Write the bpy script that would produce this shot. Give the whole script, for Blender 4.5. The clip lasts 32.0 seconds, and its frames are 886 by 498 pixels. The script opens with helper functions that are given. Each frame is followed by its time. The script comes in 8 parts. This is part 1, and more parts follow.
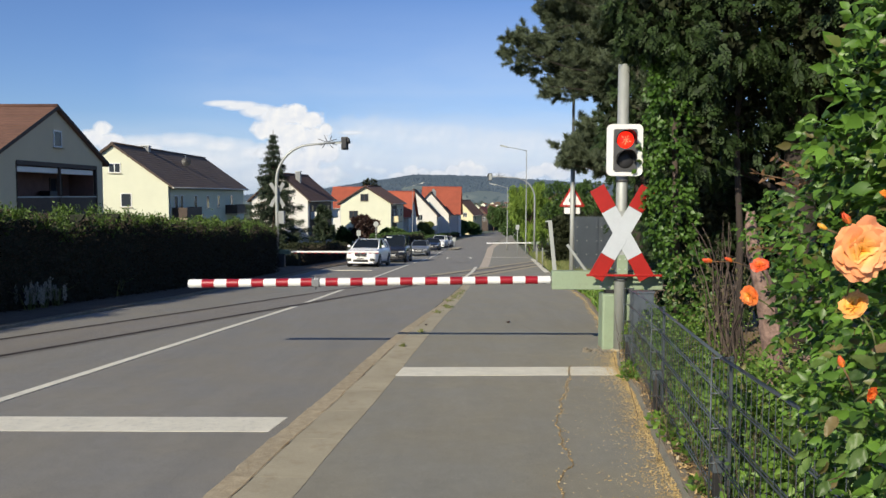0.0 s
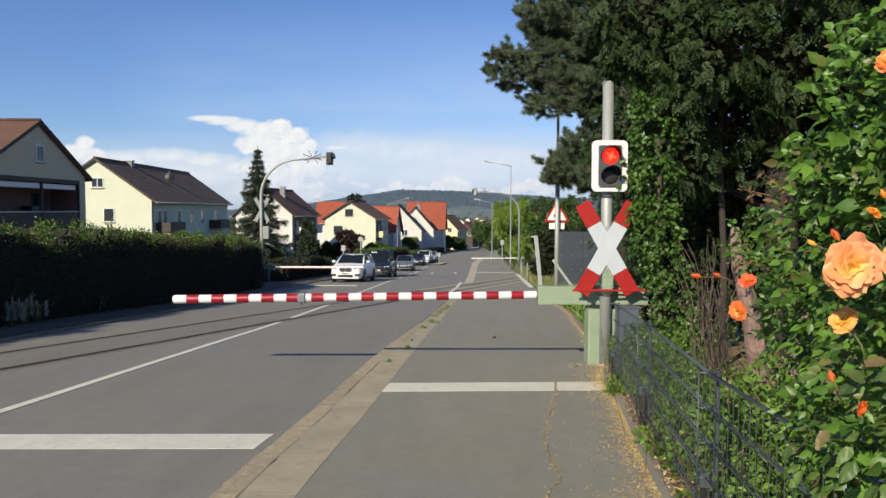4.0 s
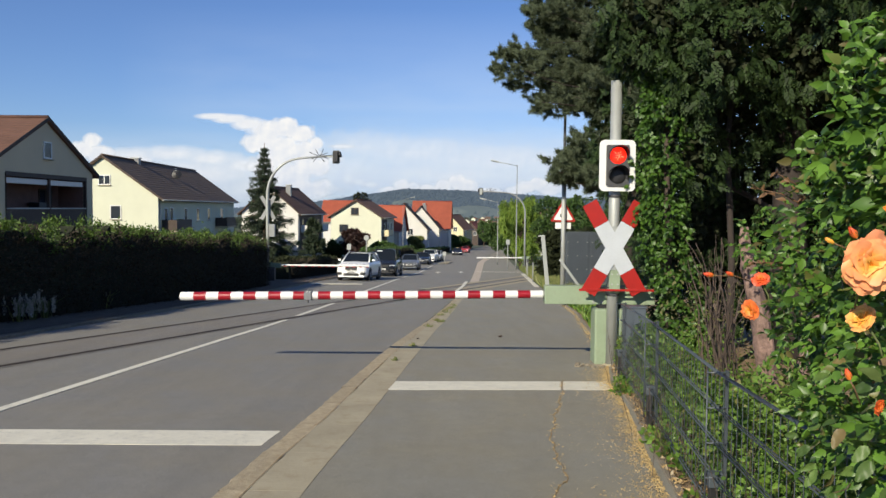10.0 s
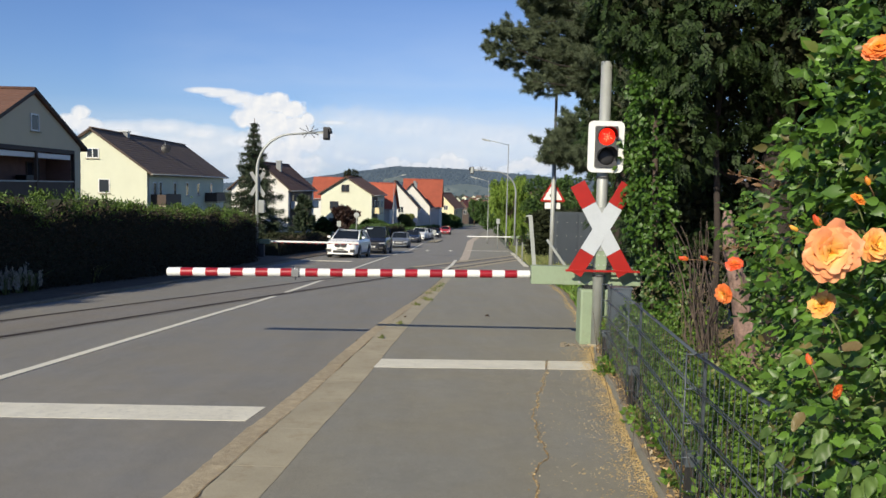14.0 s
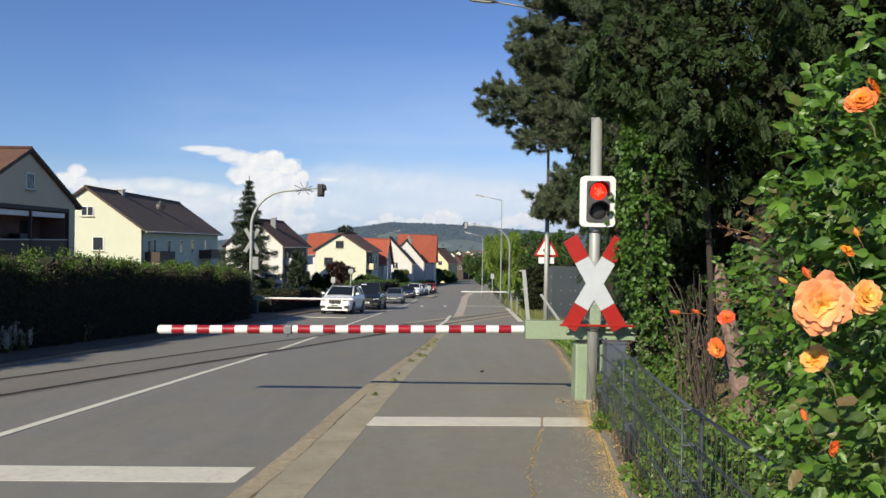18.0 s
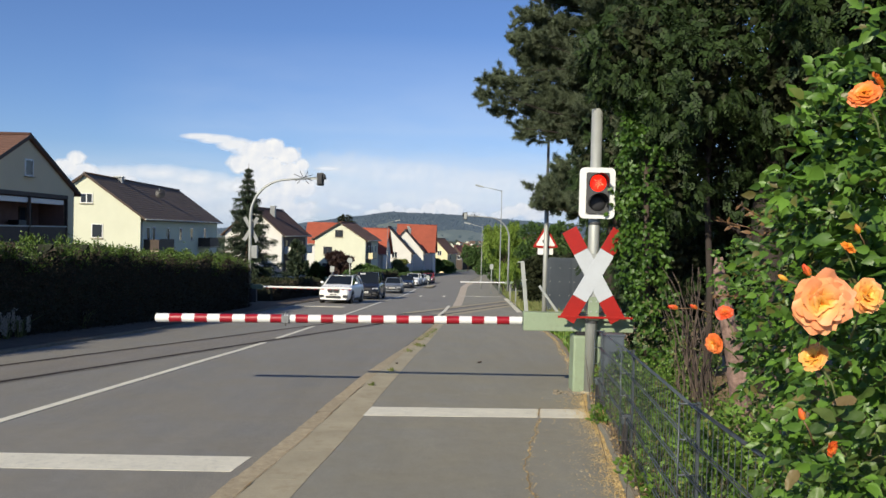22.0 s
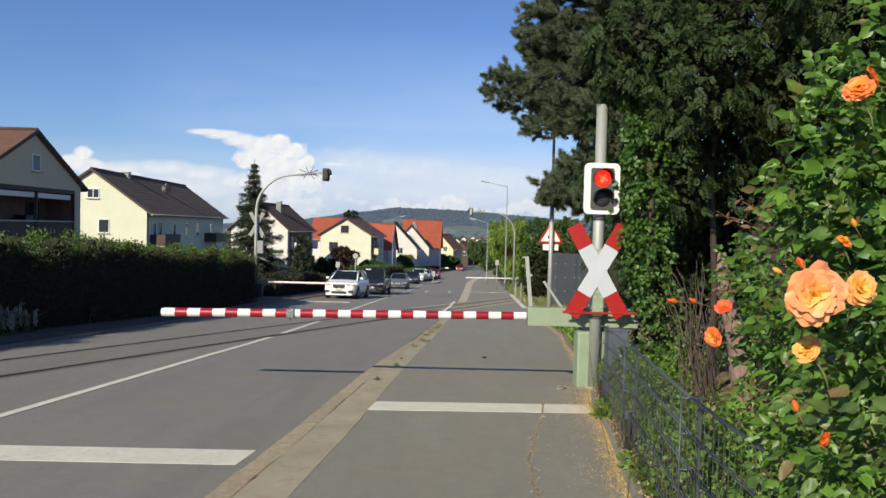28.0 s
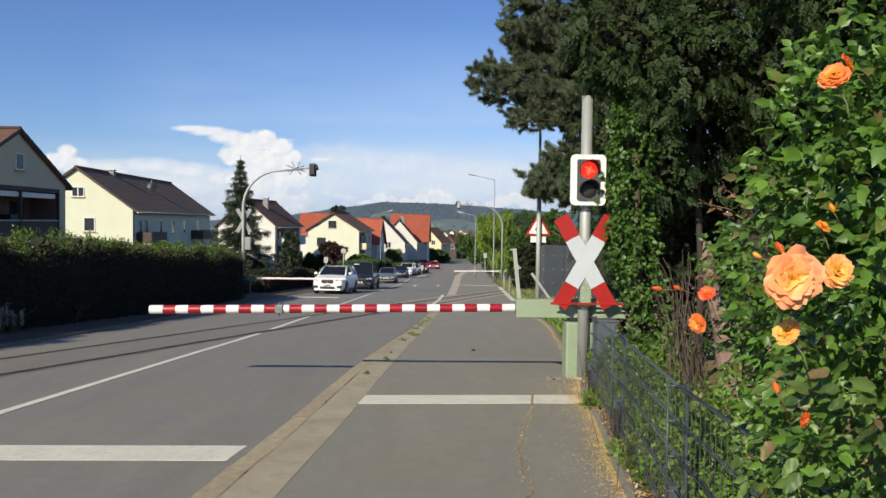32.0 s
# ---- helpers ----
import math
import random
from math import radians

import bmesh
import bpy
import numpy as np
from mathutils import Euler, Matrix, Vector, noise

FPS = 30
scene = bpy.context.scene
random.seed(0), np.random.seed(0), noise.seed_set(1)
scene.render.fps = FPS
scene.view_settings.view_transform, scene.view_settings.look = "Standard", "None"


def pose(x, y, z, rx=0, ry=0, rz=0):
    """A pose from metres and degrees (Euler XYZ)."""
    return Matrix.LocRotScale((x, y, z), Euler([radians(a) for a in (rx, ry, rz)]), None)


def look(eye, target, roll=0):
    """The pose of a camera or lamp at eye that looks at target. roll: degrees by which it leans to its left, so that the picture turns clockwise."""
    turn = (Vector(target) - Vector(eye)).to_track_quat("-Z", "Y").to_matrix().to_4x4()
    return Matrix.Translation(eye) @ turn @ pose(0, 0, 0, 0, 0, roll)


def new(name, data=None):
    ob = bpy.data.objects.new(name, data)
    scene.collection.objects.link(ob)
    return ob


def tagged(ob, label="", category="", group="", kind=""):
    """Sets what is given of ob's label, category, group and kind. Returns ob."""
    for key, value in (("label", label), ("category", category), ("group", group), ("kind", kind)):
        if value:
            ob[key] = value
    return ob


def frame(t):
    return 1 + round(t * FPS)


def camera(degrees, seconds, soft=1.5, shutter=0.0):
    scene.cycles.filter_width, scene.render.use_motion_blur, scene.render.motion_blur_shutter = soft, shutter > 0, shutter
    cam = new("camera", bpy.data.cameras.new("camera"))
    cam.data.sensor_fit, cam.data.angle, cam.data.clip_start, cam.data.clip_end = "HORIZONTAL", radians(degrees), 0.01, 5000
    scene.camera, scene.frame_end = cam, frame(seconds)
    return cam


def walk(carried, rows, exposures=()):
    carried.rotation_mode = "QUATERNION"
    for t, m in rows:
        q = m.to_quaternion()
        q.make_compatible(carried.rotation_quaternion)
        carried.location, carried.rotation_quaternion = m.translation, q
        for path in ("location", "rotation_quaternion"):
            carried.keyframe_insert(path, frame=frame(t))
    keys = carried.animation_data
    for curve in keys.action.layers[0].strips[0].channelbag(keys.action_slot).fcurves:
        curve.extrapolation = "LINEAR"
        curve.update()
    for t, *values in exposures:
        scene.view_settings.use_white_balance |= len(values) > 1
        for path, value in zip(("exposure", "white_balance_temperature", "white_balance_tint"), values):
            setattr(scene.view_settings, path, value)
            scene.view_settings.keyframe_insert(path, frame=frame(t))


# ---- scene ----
cam = camera(58.1, 32.0)
PATH = [
    (0, (-0.007, -0.043, 1.557), (-0.05, 1.952, 1.42), 0.1),
    (0.5, (-0.016, -0.032, 1.558), (-0.048, 1.965, 1.441), 0.4),
    (1, (-0.028, -0.033, 1.557), (-0.048, 1.964, 1.451), 0.5),
    (1.5, (-0.028, -0.039, 1.56), (-0.032, 1.959, 1.47), 0.2),
    (2, (-0.026, -0.036, 1.557), (-0.021, 1.962, 1.452), 0.2),
    (2.5, (-0.025, -0.042, 1.555), (-0.03, 1.955, 1.439), 0.1),
    (3, (-0.028, -0.042, 1.554), (-0.029, 1.955, 1.443), 0.1),
    (3.5, (-0.029, -0.056, 1.56), (-0.035, 1.942, 1.461), 0.2),
    (5.5, (-0.03, -0.052, 1.554), (-0.026, 1.946, 1.45), -0.1),
    (6, (-0.031, -0.051, 1.55), (-0.022, 1.946, 1.44), 0.1),
    (6.5, (-0.034, -0.044, 1.548), (-0.026, 1.952, 1.434), 0.2),
    (7, (-0.035, -0.049, 1.553), (-0.043, 1.948, 1.449), -0.2),
    (7.5, (-0.037, -0.054, 1.548), (-0.039, 1.943, 1.437), 0.2),
    (8, (-0.038, -0.048, 1.549), (-0.047, 1.949, 1.439), 0.1),
    (8.5, (-0.039, -0.042, 1.552), (-0.048, 1.955, 1.445), 0.0),
    (9, (-0.04, -0.038, 1.55), (-0.037, 1.96, 1.444), 0.4),
    (9.5, (-0.044, -0.04, 1.552), (-0.047, 1.957, 1.45), 0.6),
    (10, (-0.05, -0.055, 1.552), (-0.068, 1.942, 1.451), 0.5),
    (10.5, (-0.046, -0.058, 1.554), (-0.066, 1.94, 1.456), 0.4),
    (11, (-0.044, -0.055, 1.554), (-0.069, 1.942, 1.455), 0.2),
    (11.5, (-0.036, -0.054, 1.557), (-0.054, 1.944, 1.463), 0.1),
    (12, (-0.03, -0.052, 1.557), (-0.054, 1.945, 1.459), -0.3),
    (12.5, (-0.023, -0.067, 1.566), (-0.046, 1.931, 1.479), -0.5),
    (13, (-0.023, -0.091, 1.573), (-0.037, 1.908, 1.51), -0.4),
    (13.5, (-0.016, -0.076, 1.561), (0.021, 1.921, 1.456), 0.6),
    (14, (-0.011, -0.073, 1.562), (-0.004, 1.921, 1.407), 1.3),
    (14.5, (-0.008, -0.053, 1.563), (0.016, 1.943, 1.444), 0.8),
    (15, (-0.009, -0.018, 1.554), (0.0, 1.98, 1.476), 0.8),
    (15.5, (0.0, -0.035, 1.563), (0.015, 1.965, 1.54), -0.0),
    (17.5, (0.008, -0.041, 1.562), (0.017, 1.959, 1.551), 0.3),
    (18, (0.008, -0.049, 1.56), (0.026, 1.95, 1.544), 0.9),
    (18.5, (0.014, -0.045, 1.56), (0.03, 1.955, 1.549), 0.9),
    (19, (0.012, -0.041, 1.56), (0.016, 1.959, 1.547), 0.9),
    (19.5, (0.016, -0.034, 1.561), (0.006, 1.966, 1.547), 0.7),
    (20, (0.019, -0.035, 1.562), (0.023, 1.965, 1.531), 1.3),
    (20.5, (0.023, -0.033, 1.563), (0.036, 1.967, 1.525), 1.5),
    (21, (0.027, -0.018, 1.56), (0.041, 1.981, 1.516), 0.7),
    (21.5, (0.024, -0.025, 1.563), (0.05, 1.975, 1.52), 0.7),
    (22, (0.019, -0.02, 1.567), (0.039, 1.98, 1.526), 1.4),
    (22.5, (0.015, -0.036, 1.564), (0.032, 1.964, 1.532), 1.2),
    (23, (0.012, -0.042, 1.565), (0.028, 1.958, 1.538), 1.3),
    (23.5, (0.021, -0.038, 1.566), (0.057, 1.961, 1.524), 1.3),
    (24, (0.026, -0.044, 1.569), (0.042, 1.956, 1.533), 1.2),
    (24.5, (0.029, -0.023, 1.563), (0.02, 1.977, 1.524), 0.8),
    (25, (0.025, -0.016, 1.564), (0.018, 1.984, 1.533), 1.1),
    (25.5, (0.015, -0.019, 1.563), (0.018, 1.981, 1.53), 1.1),
    (27.5, (0.031, -0.046, 1.562), (0.042, 1.953, 1.509), 1.6),
    (28, (0.035, -0.039, 1.561), (0.041, 1.96, 1.509), 1.5),
    (28.5, (0.034, -0.027, 1.559), (0.038, 1.973, 1.514), 0.6),
    (29, (0.026, -0.032, 1.555), (0.025, 1.967, 1.5), 0.8),
    (29.5, (0.026, -0.028, 1.557), (0.009, 1.971, 1.497), 0.9),
    (30, (0.024, -0.04, 1.557), (0.015, 1.959, 1.49), 0.7),
    (30.5, (0.031, -0.033, 1.557), (0.033, 1.966, 1.502), 0.8),
    (31, (0.026, -0.047, 1.559), (0.04, 1.953, 1.504), 1.0),
    (31.5, (0.03, -0.047, 1.556), (0.041, 1.952, 1.497), 0.4),
    (32, (0.039, -0.061, 1.554), (0.075, 1.938, 1.487), 0.7),
]
walk(cam, [(t, look(eye, target, roll)) for t, eye, target, roll in PATH])

# ---- daylight ----
SUN_EL, SUN_AZ = radians(28.2), math.atan2(-0.492, -0.870)   # sun stands behind and to the left
to_sun = Vector((math.cos(SUN_EL) * math.sin(SUN_AZ), math.cos(SUN_EL) * math.cos(SUN_AZ), math.sin(SUN_EL)))
world = bpy.data.worlds.new("world")
scene.world = world
world.use_nodes = True
wn = world.node_tree.nodes
sky = wn.new("ShaderNodeTexSky")
sky.sky_type, sky.sun_disc = "NISHITA", False
sky.sun_elevation, sky.sun_rotation = SUN_EL, SUN_AZ % (2 * math.pi)
sky.air_density, sky.dust_density, sky.ozone_density = 1.0, 0.15, 4.0
vivid = wn.new("ShaderNodeMix")
vivid.data_type, vivid.blend_type = "RGBA", "MULTIPLY"
vivid.inputs[0].default_value, vivid.inputs[7].default_value = 1.0, (0.86, 0.965, 1.265, 1.0)
wn["Background"].inputs["Strength"].default_value = 0.075
world.node_tree.links.new(sky.outputs[0], vivid.inputs[6])
world.node_tree.links.new(vivid.outputs[2], wn["Background"].inputs["Color"])
sun_data = bpy.data.lights.new("sun", "SUN")
sun_data.energy, sun_data.angle, sun_data.color = 5.0, radians(0.53), (1.0, 0.91, 0.72)
sun = new("sun", sun_data)
sun.matrix_world = look(to_sun * 50, (0, 0, 0))
scene.view_settings.exposure = 0.25


# ---- materials ----
def shader(name):
    m = bpy.data.materials.new(name)
    m.use_nodes = True
    nt = m.node_tree
    return m, nt, nt.nodes["Principled BSDF"]


def ramp(nt, fac, stops):
    r = nt.nodes.new("ShaderNodeValToRGB")
    e = r.color_ramp.elements
    while len(e) < len(stops):
        e.new(0.5)
    for k, (p, c) in enumerate(stops):
        e[k].position, e[k].color = p, (*c, 1.0)
    nt.links.new(fac, r.inputs[0])
    return r.outputs[0]


def noise_tex(nt, scale, detail=6.0, rough=0.6, coords="Object", stretch=(1, 1, 1)):
    tc = nt.nodes.new("ShaderNodeTexCoord")
    mp = nt.nodes.new("ShaderNodeMapping")
    mp.inputs["Scale"].default_value = stretch
    nt.links.new(tc.outputs[coords], mp.inputs["Vector"])
    n = nt.nodes.new("ShaderNodeTexNoise")
    n.inputs["Scale"].default_value, n.inputs["Detail"].default_value = scale, detail
    n.inputs["Roughness"].default_value = rough
    nt.links.new(mp.outputs[0], n.inputs["Vector"])
    return n.outputs["Fac"]


def mix(nt, fac, a, b, blend="MIX"):
    m = nt.nodes.new("ShaderNodeMix")
    m.data_type, m.blend_type = "RGBA", blend
    for sock, v in ((m.inputs[0], fac), (m.inputs[6], a), (m.inputs[7], b)):
        if isinstance(v, (int, float)):
            sock.default_value = v
        elif isinstance(v, tuple):
            sock.default_value = (*v, 1.0)
        else:
            nt.links.new(v, sock)
    return m.outputs[2]


def bump(nt, bsdf, height, strength=0.3, dist=0.01):
    b = nt.nodes.new("ShaderNodeBump")
    b.inputs["Strength"].default_value, b.inputs["Distance"].default_value = strength, dist
    nt.links.new(height, b.inputs["Height"])
    nt.links.new(b.outputs[0], bsdf.inputs["Normal"])


def surf(name, col, rough=0.7, var=0.25, fine=40.0, coarse=2.0, bumps=0.2, metal=0.0, dirt=None, spread=0.0):
    """A painted, stony or metal surface with grain and stains; spread: difference from piece to piece."""
    m, nt, b = shader(name)
    n1, n2 = noise_tex(nt, fine, 4), noise_tex(nt, coarse, 6)
    lo = tuple(c * (1 - var) for c in col)
    hi = tuple(min(1.0, c * (1 + var * 0.6)) for c in col)
    c = mix(nt, 0.35, ramp(nt, n2, [(0.3, lo), (0.7, hi)]), ramp(nt, n1, [(0.3, lo), (0.7, hi)]))
    if dirt:
        stain = noise_tex(nt, coarse * 2.7, 8, 0.7)
        c = mix(nt, ramp(nt, stain, [(0.52, (0, 0, 0)), (0.72, (0.7, 0.7, 0.7))]), c, dirt)
    if spread:
        oi = nt.nodes.new("ShaderNodeObjectInfo")
        k = ramp(nt, oi.outputs["Random"], [(0, (1 - spread,) * 3), (1, (1, 1, 1))])
        c = mix(nt, 1.0, c, k, "MULTIPLY")
    nt.links.new(c, b.inputs["Base Color"])
    b.inputs["Roughness"].default_value, b.inputs["Metallic"].default_value = rough, metal
    if bumps:
        bump(nt, b, n1, bumps)
    return m


def leafy(name, dark, light, rough=0.45, thin=0.3, extra=None, shine=0.4):
    """Foliage: each leaf has its own tint, lets some light through and shines a little."""
    m, nt, b = shader(name)
    g = nt.nodes.new("ShaderNodeNewGeometry")
    stops = [(0.0, dark), (0.75, light)] + ([(0.89, light), (0.94, extra)] if extra else [])
    c = ramp(nt, g.outputs["Random Per Island"], stops)
    c = mix(nt, 0.4, c, ramp(nt, noise_tex(nt, 3.0), [(0.35, dark), (0.65, light)]))
    nt.links.new(c, b.inputs["Base Color"])
    b.inputs["Roughness"].default_value = rough
    b.inputs["Specular IOR Level"].default_value = shine
    t = nt.nodes.new("ShaderNodeBsdfTranslucent")
    nt.links.new(mix(nt, 1.0, c, (1.0, 1.0, 0.45), "MULTIPLY"), t.inputs["Color"])
    mx = nt.nodes.new("ShaderNodeMixShader")
    mx.inputs[0].default_value = thin
    nt.links.new(b.outputs[0], mx.inputs[1])
    nt.links.new(t.outputs[0], mx.inputs[2])
    nt.links.new(mx.outputs[0], nt.nodes["Material Output"].inputs["Surface"])
    return m


def asphalt(name, col, patch, speck=0.5):
    m, nt, b = shader(name)
    big, mid, fine = noise_tex(nt, 0.35, 5, 0.6, stretch=(1, 0.35, 1)), noise_tex(nt, 6, 6, 0.65), noise_tex(nt, 260, 2)
    tint, grit, worn = noise_tex(nt, 1.1, 4, 0.6), noise_tex(nt, 38, 3, 0.5), noise_tex(nt, 0.9, 7, 0.7, stretch=(2.2, 0.25, 1))
    c = ramp(nt, big, [(0.35, col), (0.65, patch)])
    c = mix(nt, 0.45, c, ramp(nt, mid, [(0.3, tuple(v * 0.75 for v in col)), (0.7, tuple(v * 1.25 for v in col))]))
    c = mix(nt, speck, c, ramp(nt, fine, [(0.4, tuple(v * 0.6 for v in col)), (0.62, tuple(v * 1.6 for v in col))]))
    c = mix(nt, 1.0, c, ramp(nt, worn, [(0.32, (0.93, 0.93, 0.93)), (0.66, (1.06, 1.06, 1.06))]), "MULTIPLY")   # polished and tarred lanes
    c = mix(nt, 1.0, c, ramp(nt, tint, [(0.35, (0.98, 0.99, 1.03)), (0.62, (1.03, 1.0, 0.95))]), "MULTIPLY")   # cold and warm blotches
    c = mix(nt, ramp(nt, grit, [(0.66, (0, 0, 0)), (0.74, (0.5, 0.5, 0.5))]), c, tuple(min(1, v * 1.9) for v in col))   # pale chippings
    c = mix(nt, ramp(nt, grit, [(0.26, (0.5, 0.5, 0.5)), (0.34, (0, 0, 0))]), c, tuple(v * 0.45 for v in col))   # pits
    nt.links.new(c, b.inputs["Base Color"])
    b.inputs["Roughness"].default_value = 0.85
    bump(nt, b, fine, 0.35, 0.004)
    return m


def glass(name, tint=(0.02, 0.025, 0.03), rough=0.04, shine=0.28):
    m, nt, b = shader(name)
    b.inputs["Base Color"].default_value = (*tint, 1)
    b.inputs["Roughness"].default_value = rough
    b.inputs["Specular IOR Level"].default_value = shine
    n = noise_tex(nt, 1.5, 2)
    bump(nt, b, n, 0.03, 0.02)
    return m


def paint(name, col, rough=0.35, coat=0.3, metal=0.0):
    m, nt, b = shader(name)
    n = noise_tex(nt, 12, 4)
    nt.links.new(ramp(nt, n, [(0.3, tuple(c * 0.93 for c in col)), (0.7, col)]), b.inputs["Base Color"])
    b.inputs["Roughness"].default_value, b.inputs["Coat Weight"].default_value = rough, coat
    b.inputs["Coat Roughness"].default_value, b.inputs["Metallic"].default_value = 0.06, metal
    return m


def glow(name, col, strength):
    m, nt, b = shader(name)
    b.inputs["Base Color"].default_value = (*col, 1)
    b.inputs["Emission Color"].default_value = (*col, 1)
    b.inputs["Emission Strength"].default_value = strength
    b.inputs["Roughness"].default_value = 0.3
    return m


M_ROAD = asphalt("road asphalt", (0.196, 0.187, 0.163), (0.232, 0.221, 0.192))
M_WALK = asphalt("pavement asphalt", (0.23, 0.218, 0.175), (0.262, 0.248, 0.2), 0.35)
M_TRACKBED = asphalt("track asphalt", (0.188, 0.174, 0.15), (0.21, 0.193, 0.166), 0.5)
M_TRACKEDGE = surf("worn pale asphalt edge", (0.25, 0.228, 0.192), 0.9, 0.3, 60, 3, 0.4, dirt=(0.15, 0.13, 0.105))
M_STRIP = surf("concrete strip", (0.395, 0.345, 0.238), 0.9, 0.22, 60, 2, 0.4, dirt=(0.27, 0.21, 0.125), spread=0.05)
M_STRIPFAR = surf("pinkish concrete strip", (0.5, 0.42, 0.325), 0.9, 0.22, 40, 2, 0.4, dirt=(0.36, 0.28, 0.2))
M_EDGING = surf("grey edging stone", (0.27, 0.23, 0.17), 0.9, 0.35, 50, 6, 0.5, dirt=(0.12, 0.095, 0.06), spread=0.2)
M_JOINT = surf("dark kerb joint", (0.085, 0.07, 0.05), 0.95, 0.5, 60, 9, 0.5)
M_CRACK = surf("crack filled with dry dirt", (0.27, 0.185, 0.085), 0.95, 0.5, 60, 9, 0.4)
M_KERB = surf("kerb stone", (0.45, 0.368, 0.24), 0.9, 0.4, 50, 6, 0.8, dirt=(0.3, 0.21, 0.105), spread=0.12)
M_LINE = surf("road marking paint", (0.7, 0.665, 0.545), 0.75, 0.16, 80, 5, 0.2, dirt=(0.45, 0.43, 0.38))
M_SOIL = surf("dry soil", (0.27, 0.185, 0.105), 0.95, 0.5, 35, 3, 0.8, dirt=(0.4, 0.3, 0.15))
# Darker than the dry soil: the hedge's shade is put into this colour.
M_VERGE = surf("earth with painted shade", (0.12, 0.088, 0.06), 0.95, 0.5, 35, 3, 0.8, dirt=(0.04, 0.028, 0.02))
M_LITTER = leafy("fallen petals", (0.34, 0.23, 0.09), (0.58, 0.43, 0.2), 0.7, 0.1, (0.62, 0.54, 0.38))
M_RAIL = surf("rusty rail steel", (0.05, 0.034, 0.026), 0.75, 0.35, 60, 5, 0.3, 0.2)
M_GROOVE = surf("rail groove", (0.026, 0.02, 0.016), 0.95, 0.3)
M_GALV = surf("galvanised steel", (0.38, 0.395, 0.375), 0.55, 0.15, 50, 4, 0.1, 0.35)
M_GREYPOLE = surf("weathered grey pole", (0.27, 0.28, 0.275), 0.6, 0.15, 50, 4, 0.1, 0.2)
M_STEEL = surf("dull grey steel", (0.2, 0.205, 0.21), 0.5, 0.2, 50, 4, 0.1, 0.3)
M_WHITE = surf("white enamel", (0.72, 0.72, 0.7), 0.4, 0.08, 40, 4, 0.05)
M_CROSS = surf("weathered white sheet", (0.47, 0.5, 0.53), 0.5, 0.1, 40, 4, 0.05)
M_BOOMRED = surf("dark red reflective sheet", (0.3, 0.006, 0.016), 0.4, 0.35, 30, 9, 0.1)
M_RED = surf("red enamel", (0.34, 0.013, 0.008), 0.42, 0.2, 60, 6, 0.05)
M_GREEN = surf("grey green housing paint", (0.245, 0.31, 0.205), 0.55, 0.14, 50, 3, 0.08, dirt=(0.2, 0.22, 0.15))
M_BLACK = surf("black plastic", (0.02, 0.02, 0.022), 0.5, 0.3)
M_DARKPANEL = surf("dark grey signal face", (0.06, 0.06, 0.062), 0.6, 0.2)
M_REDLAMP = glow("lit red lens", (1.0, 0.02, 0.008), 1.3)
M_REDCORE = glow("lit red lens core", (1.0, 0.13, 0.06), 1.8)
M_WIRE = surf("anthracite fence coating", (0.066, 0.08, 0.093), 0.42, 0.25, 60, 8, 0.1)
M_POST = surf("dark fence post coating", (0.055, 0.066, 0.078), 0.42, 0.25)
M_PANEL = surf("slate blue sheet fence", (0.085, 0.103, 0.125), 0.5, 0.15, 20, 1.5, 0.05)
M_RUBBER = surf("tyre rubber", (0.02, 0.02, 0.02), 0.8, 0.2)
M_RIM = surf("alloy rim", (0.45, 0.45, 0.46), 0.35, 0.1, 30, 4, 0.0, 0.8)
M_CARGLASS = glass("car glass", (0.012, 0.016, 0.022), 0.05, 0.16)
M_PANE = glass("window pane", (0.03, 0.036, 0.045), 0.06, 0.2)
M_LENS = glass("headlight lens", (0.55, 0.56, 0.58), 0.12)
M_HEADLIT = glow("lit headlight", (1.0, 0.96, 0.88), 1.6)
M_PLATE = surf("number plate", (0.7, 0.7, 0.68), 0.5, 0.05)
M_CREAM = surf("cream plaster", (0.6, 0.605, 0.47), 0.9, 0.07, 30, 0.6, 0.25)
M_BEIGE = surf("beige plaster", (0.64, 0.545, 0.37), 0.9, 0.08, 30, 0.6, 0.25)
M_WALLWHITE = surf("white plaster", (0.62, 0.605, 0.565), 0.9, 0.07, 30, 0.6, 0.25)
M_YELLOW = surf("yellow plaster", (0.66, 0.58, 0.36), 0.9, 0.08, 30, 0.6, 0.25)
M_TILE_BROWN = surf("brown roof tiles", (0.155, 0.078, 0.054), 0.95, 0.35, 12, 0.8, 0.5, spread=0.25)
M_TILE_DARK = surf("dark brown roof tiles", (0.15, 0.1, 0.072), 0.97, 0.3, 12, 0.8, 0.5, spread=0.25)
M_TILE_RED = surf("orange red roof tiles", (0.36, 0.082, 0.042), 0.8, 0.25, 12, 0.8, 0.5, spread=0.2)
M_WOODDARK = surf("dark stained boards", (0.06, 0.04, 0.03), 0.7, 0.3, 20, 2, 0.3)
M_BRICKISH = surf("reddish loggia wall", (0.2, 0.11, 0.09), 0.9, 0.25, 20, 2, 0.3)
M_BARK = surf("brown bark", (0.13, 0.085, 0.06), 0.95, 0.4, 25, 4, 0.9)
M_BARKPINK = surf("flaky pinkish bark", (0.23, 0.15, 0.122), 0.95, 0.7, 40, 16, 1.0, dirt=(0.1, 0.055, 0.04))
M_STEM = surf("dry brown stem", (0.11, 0.08, 0.064), 0.9, 0.45, 30, 9, 0.6, dirt=(0.05, 0.035, 0.026), spread=0.4)
M_CANE = surf("green cane", (0.12, 0.15, 0.05), 0.6, 0.3, 30, 6, 0.2)
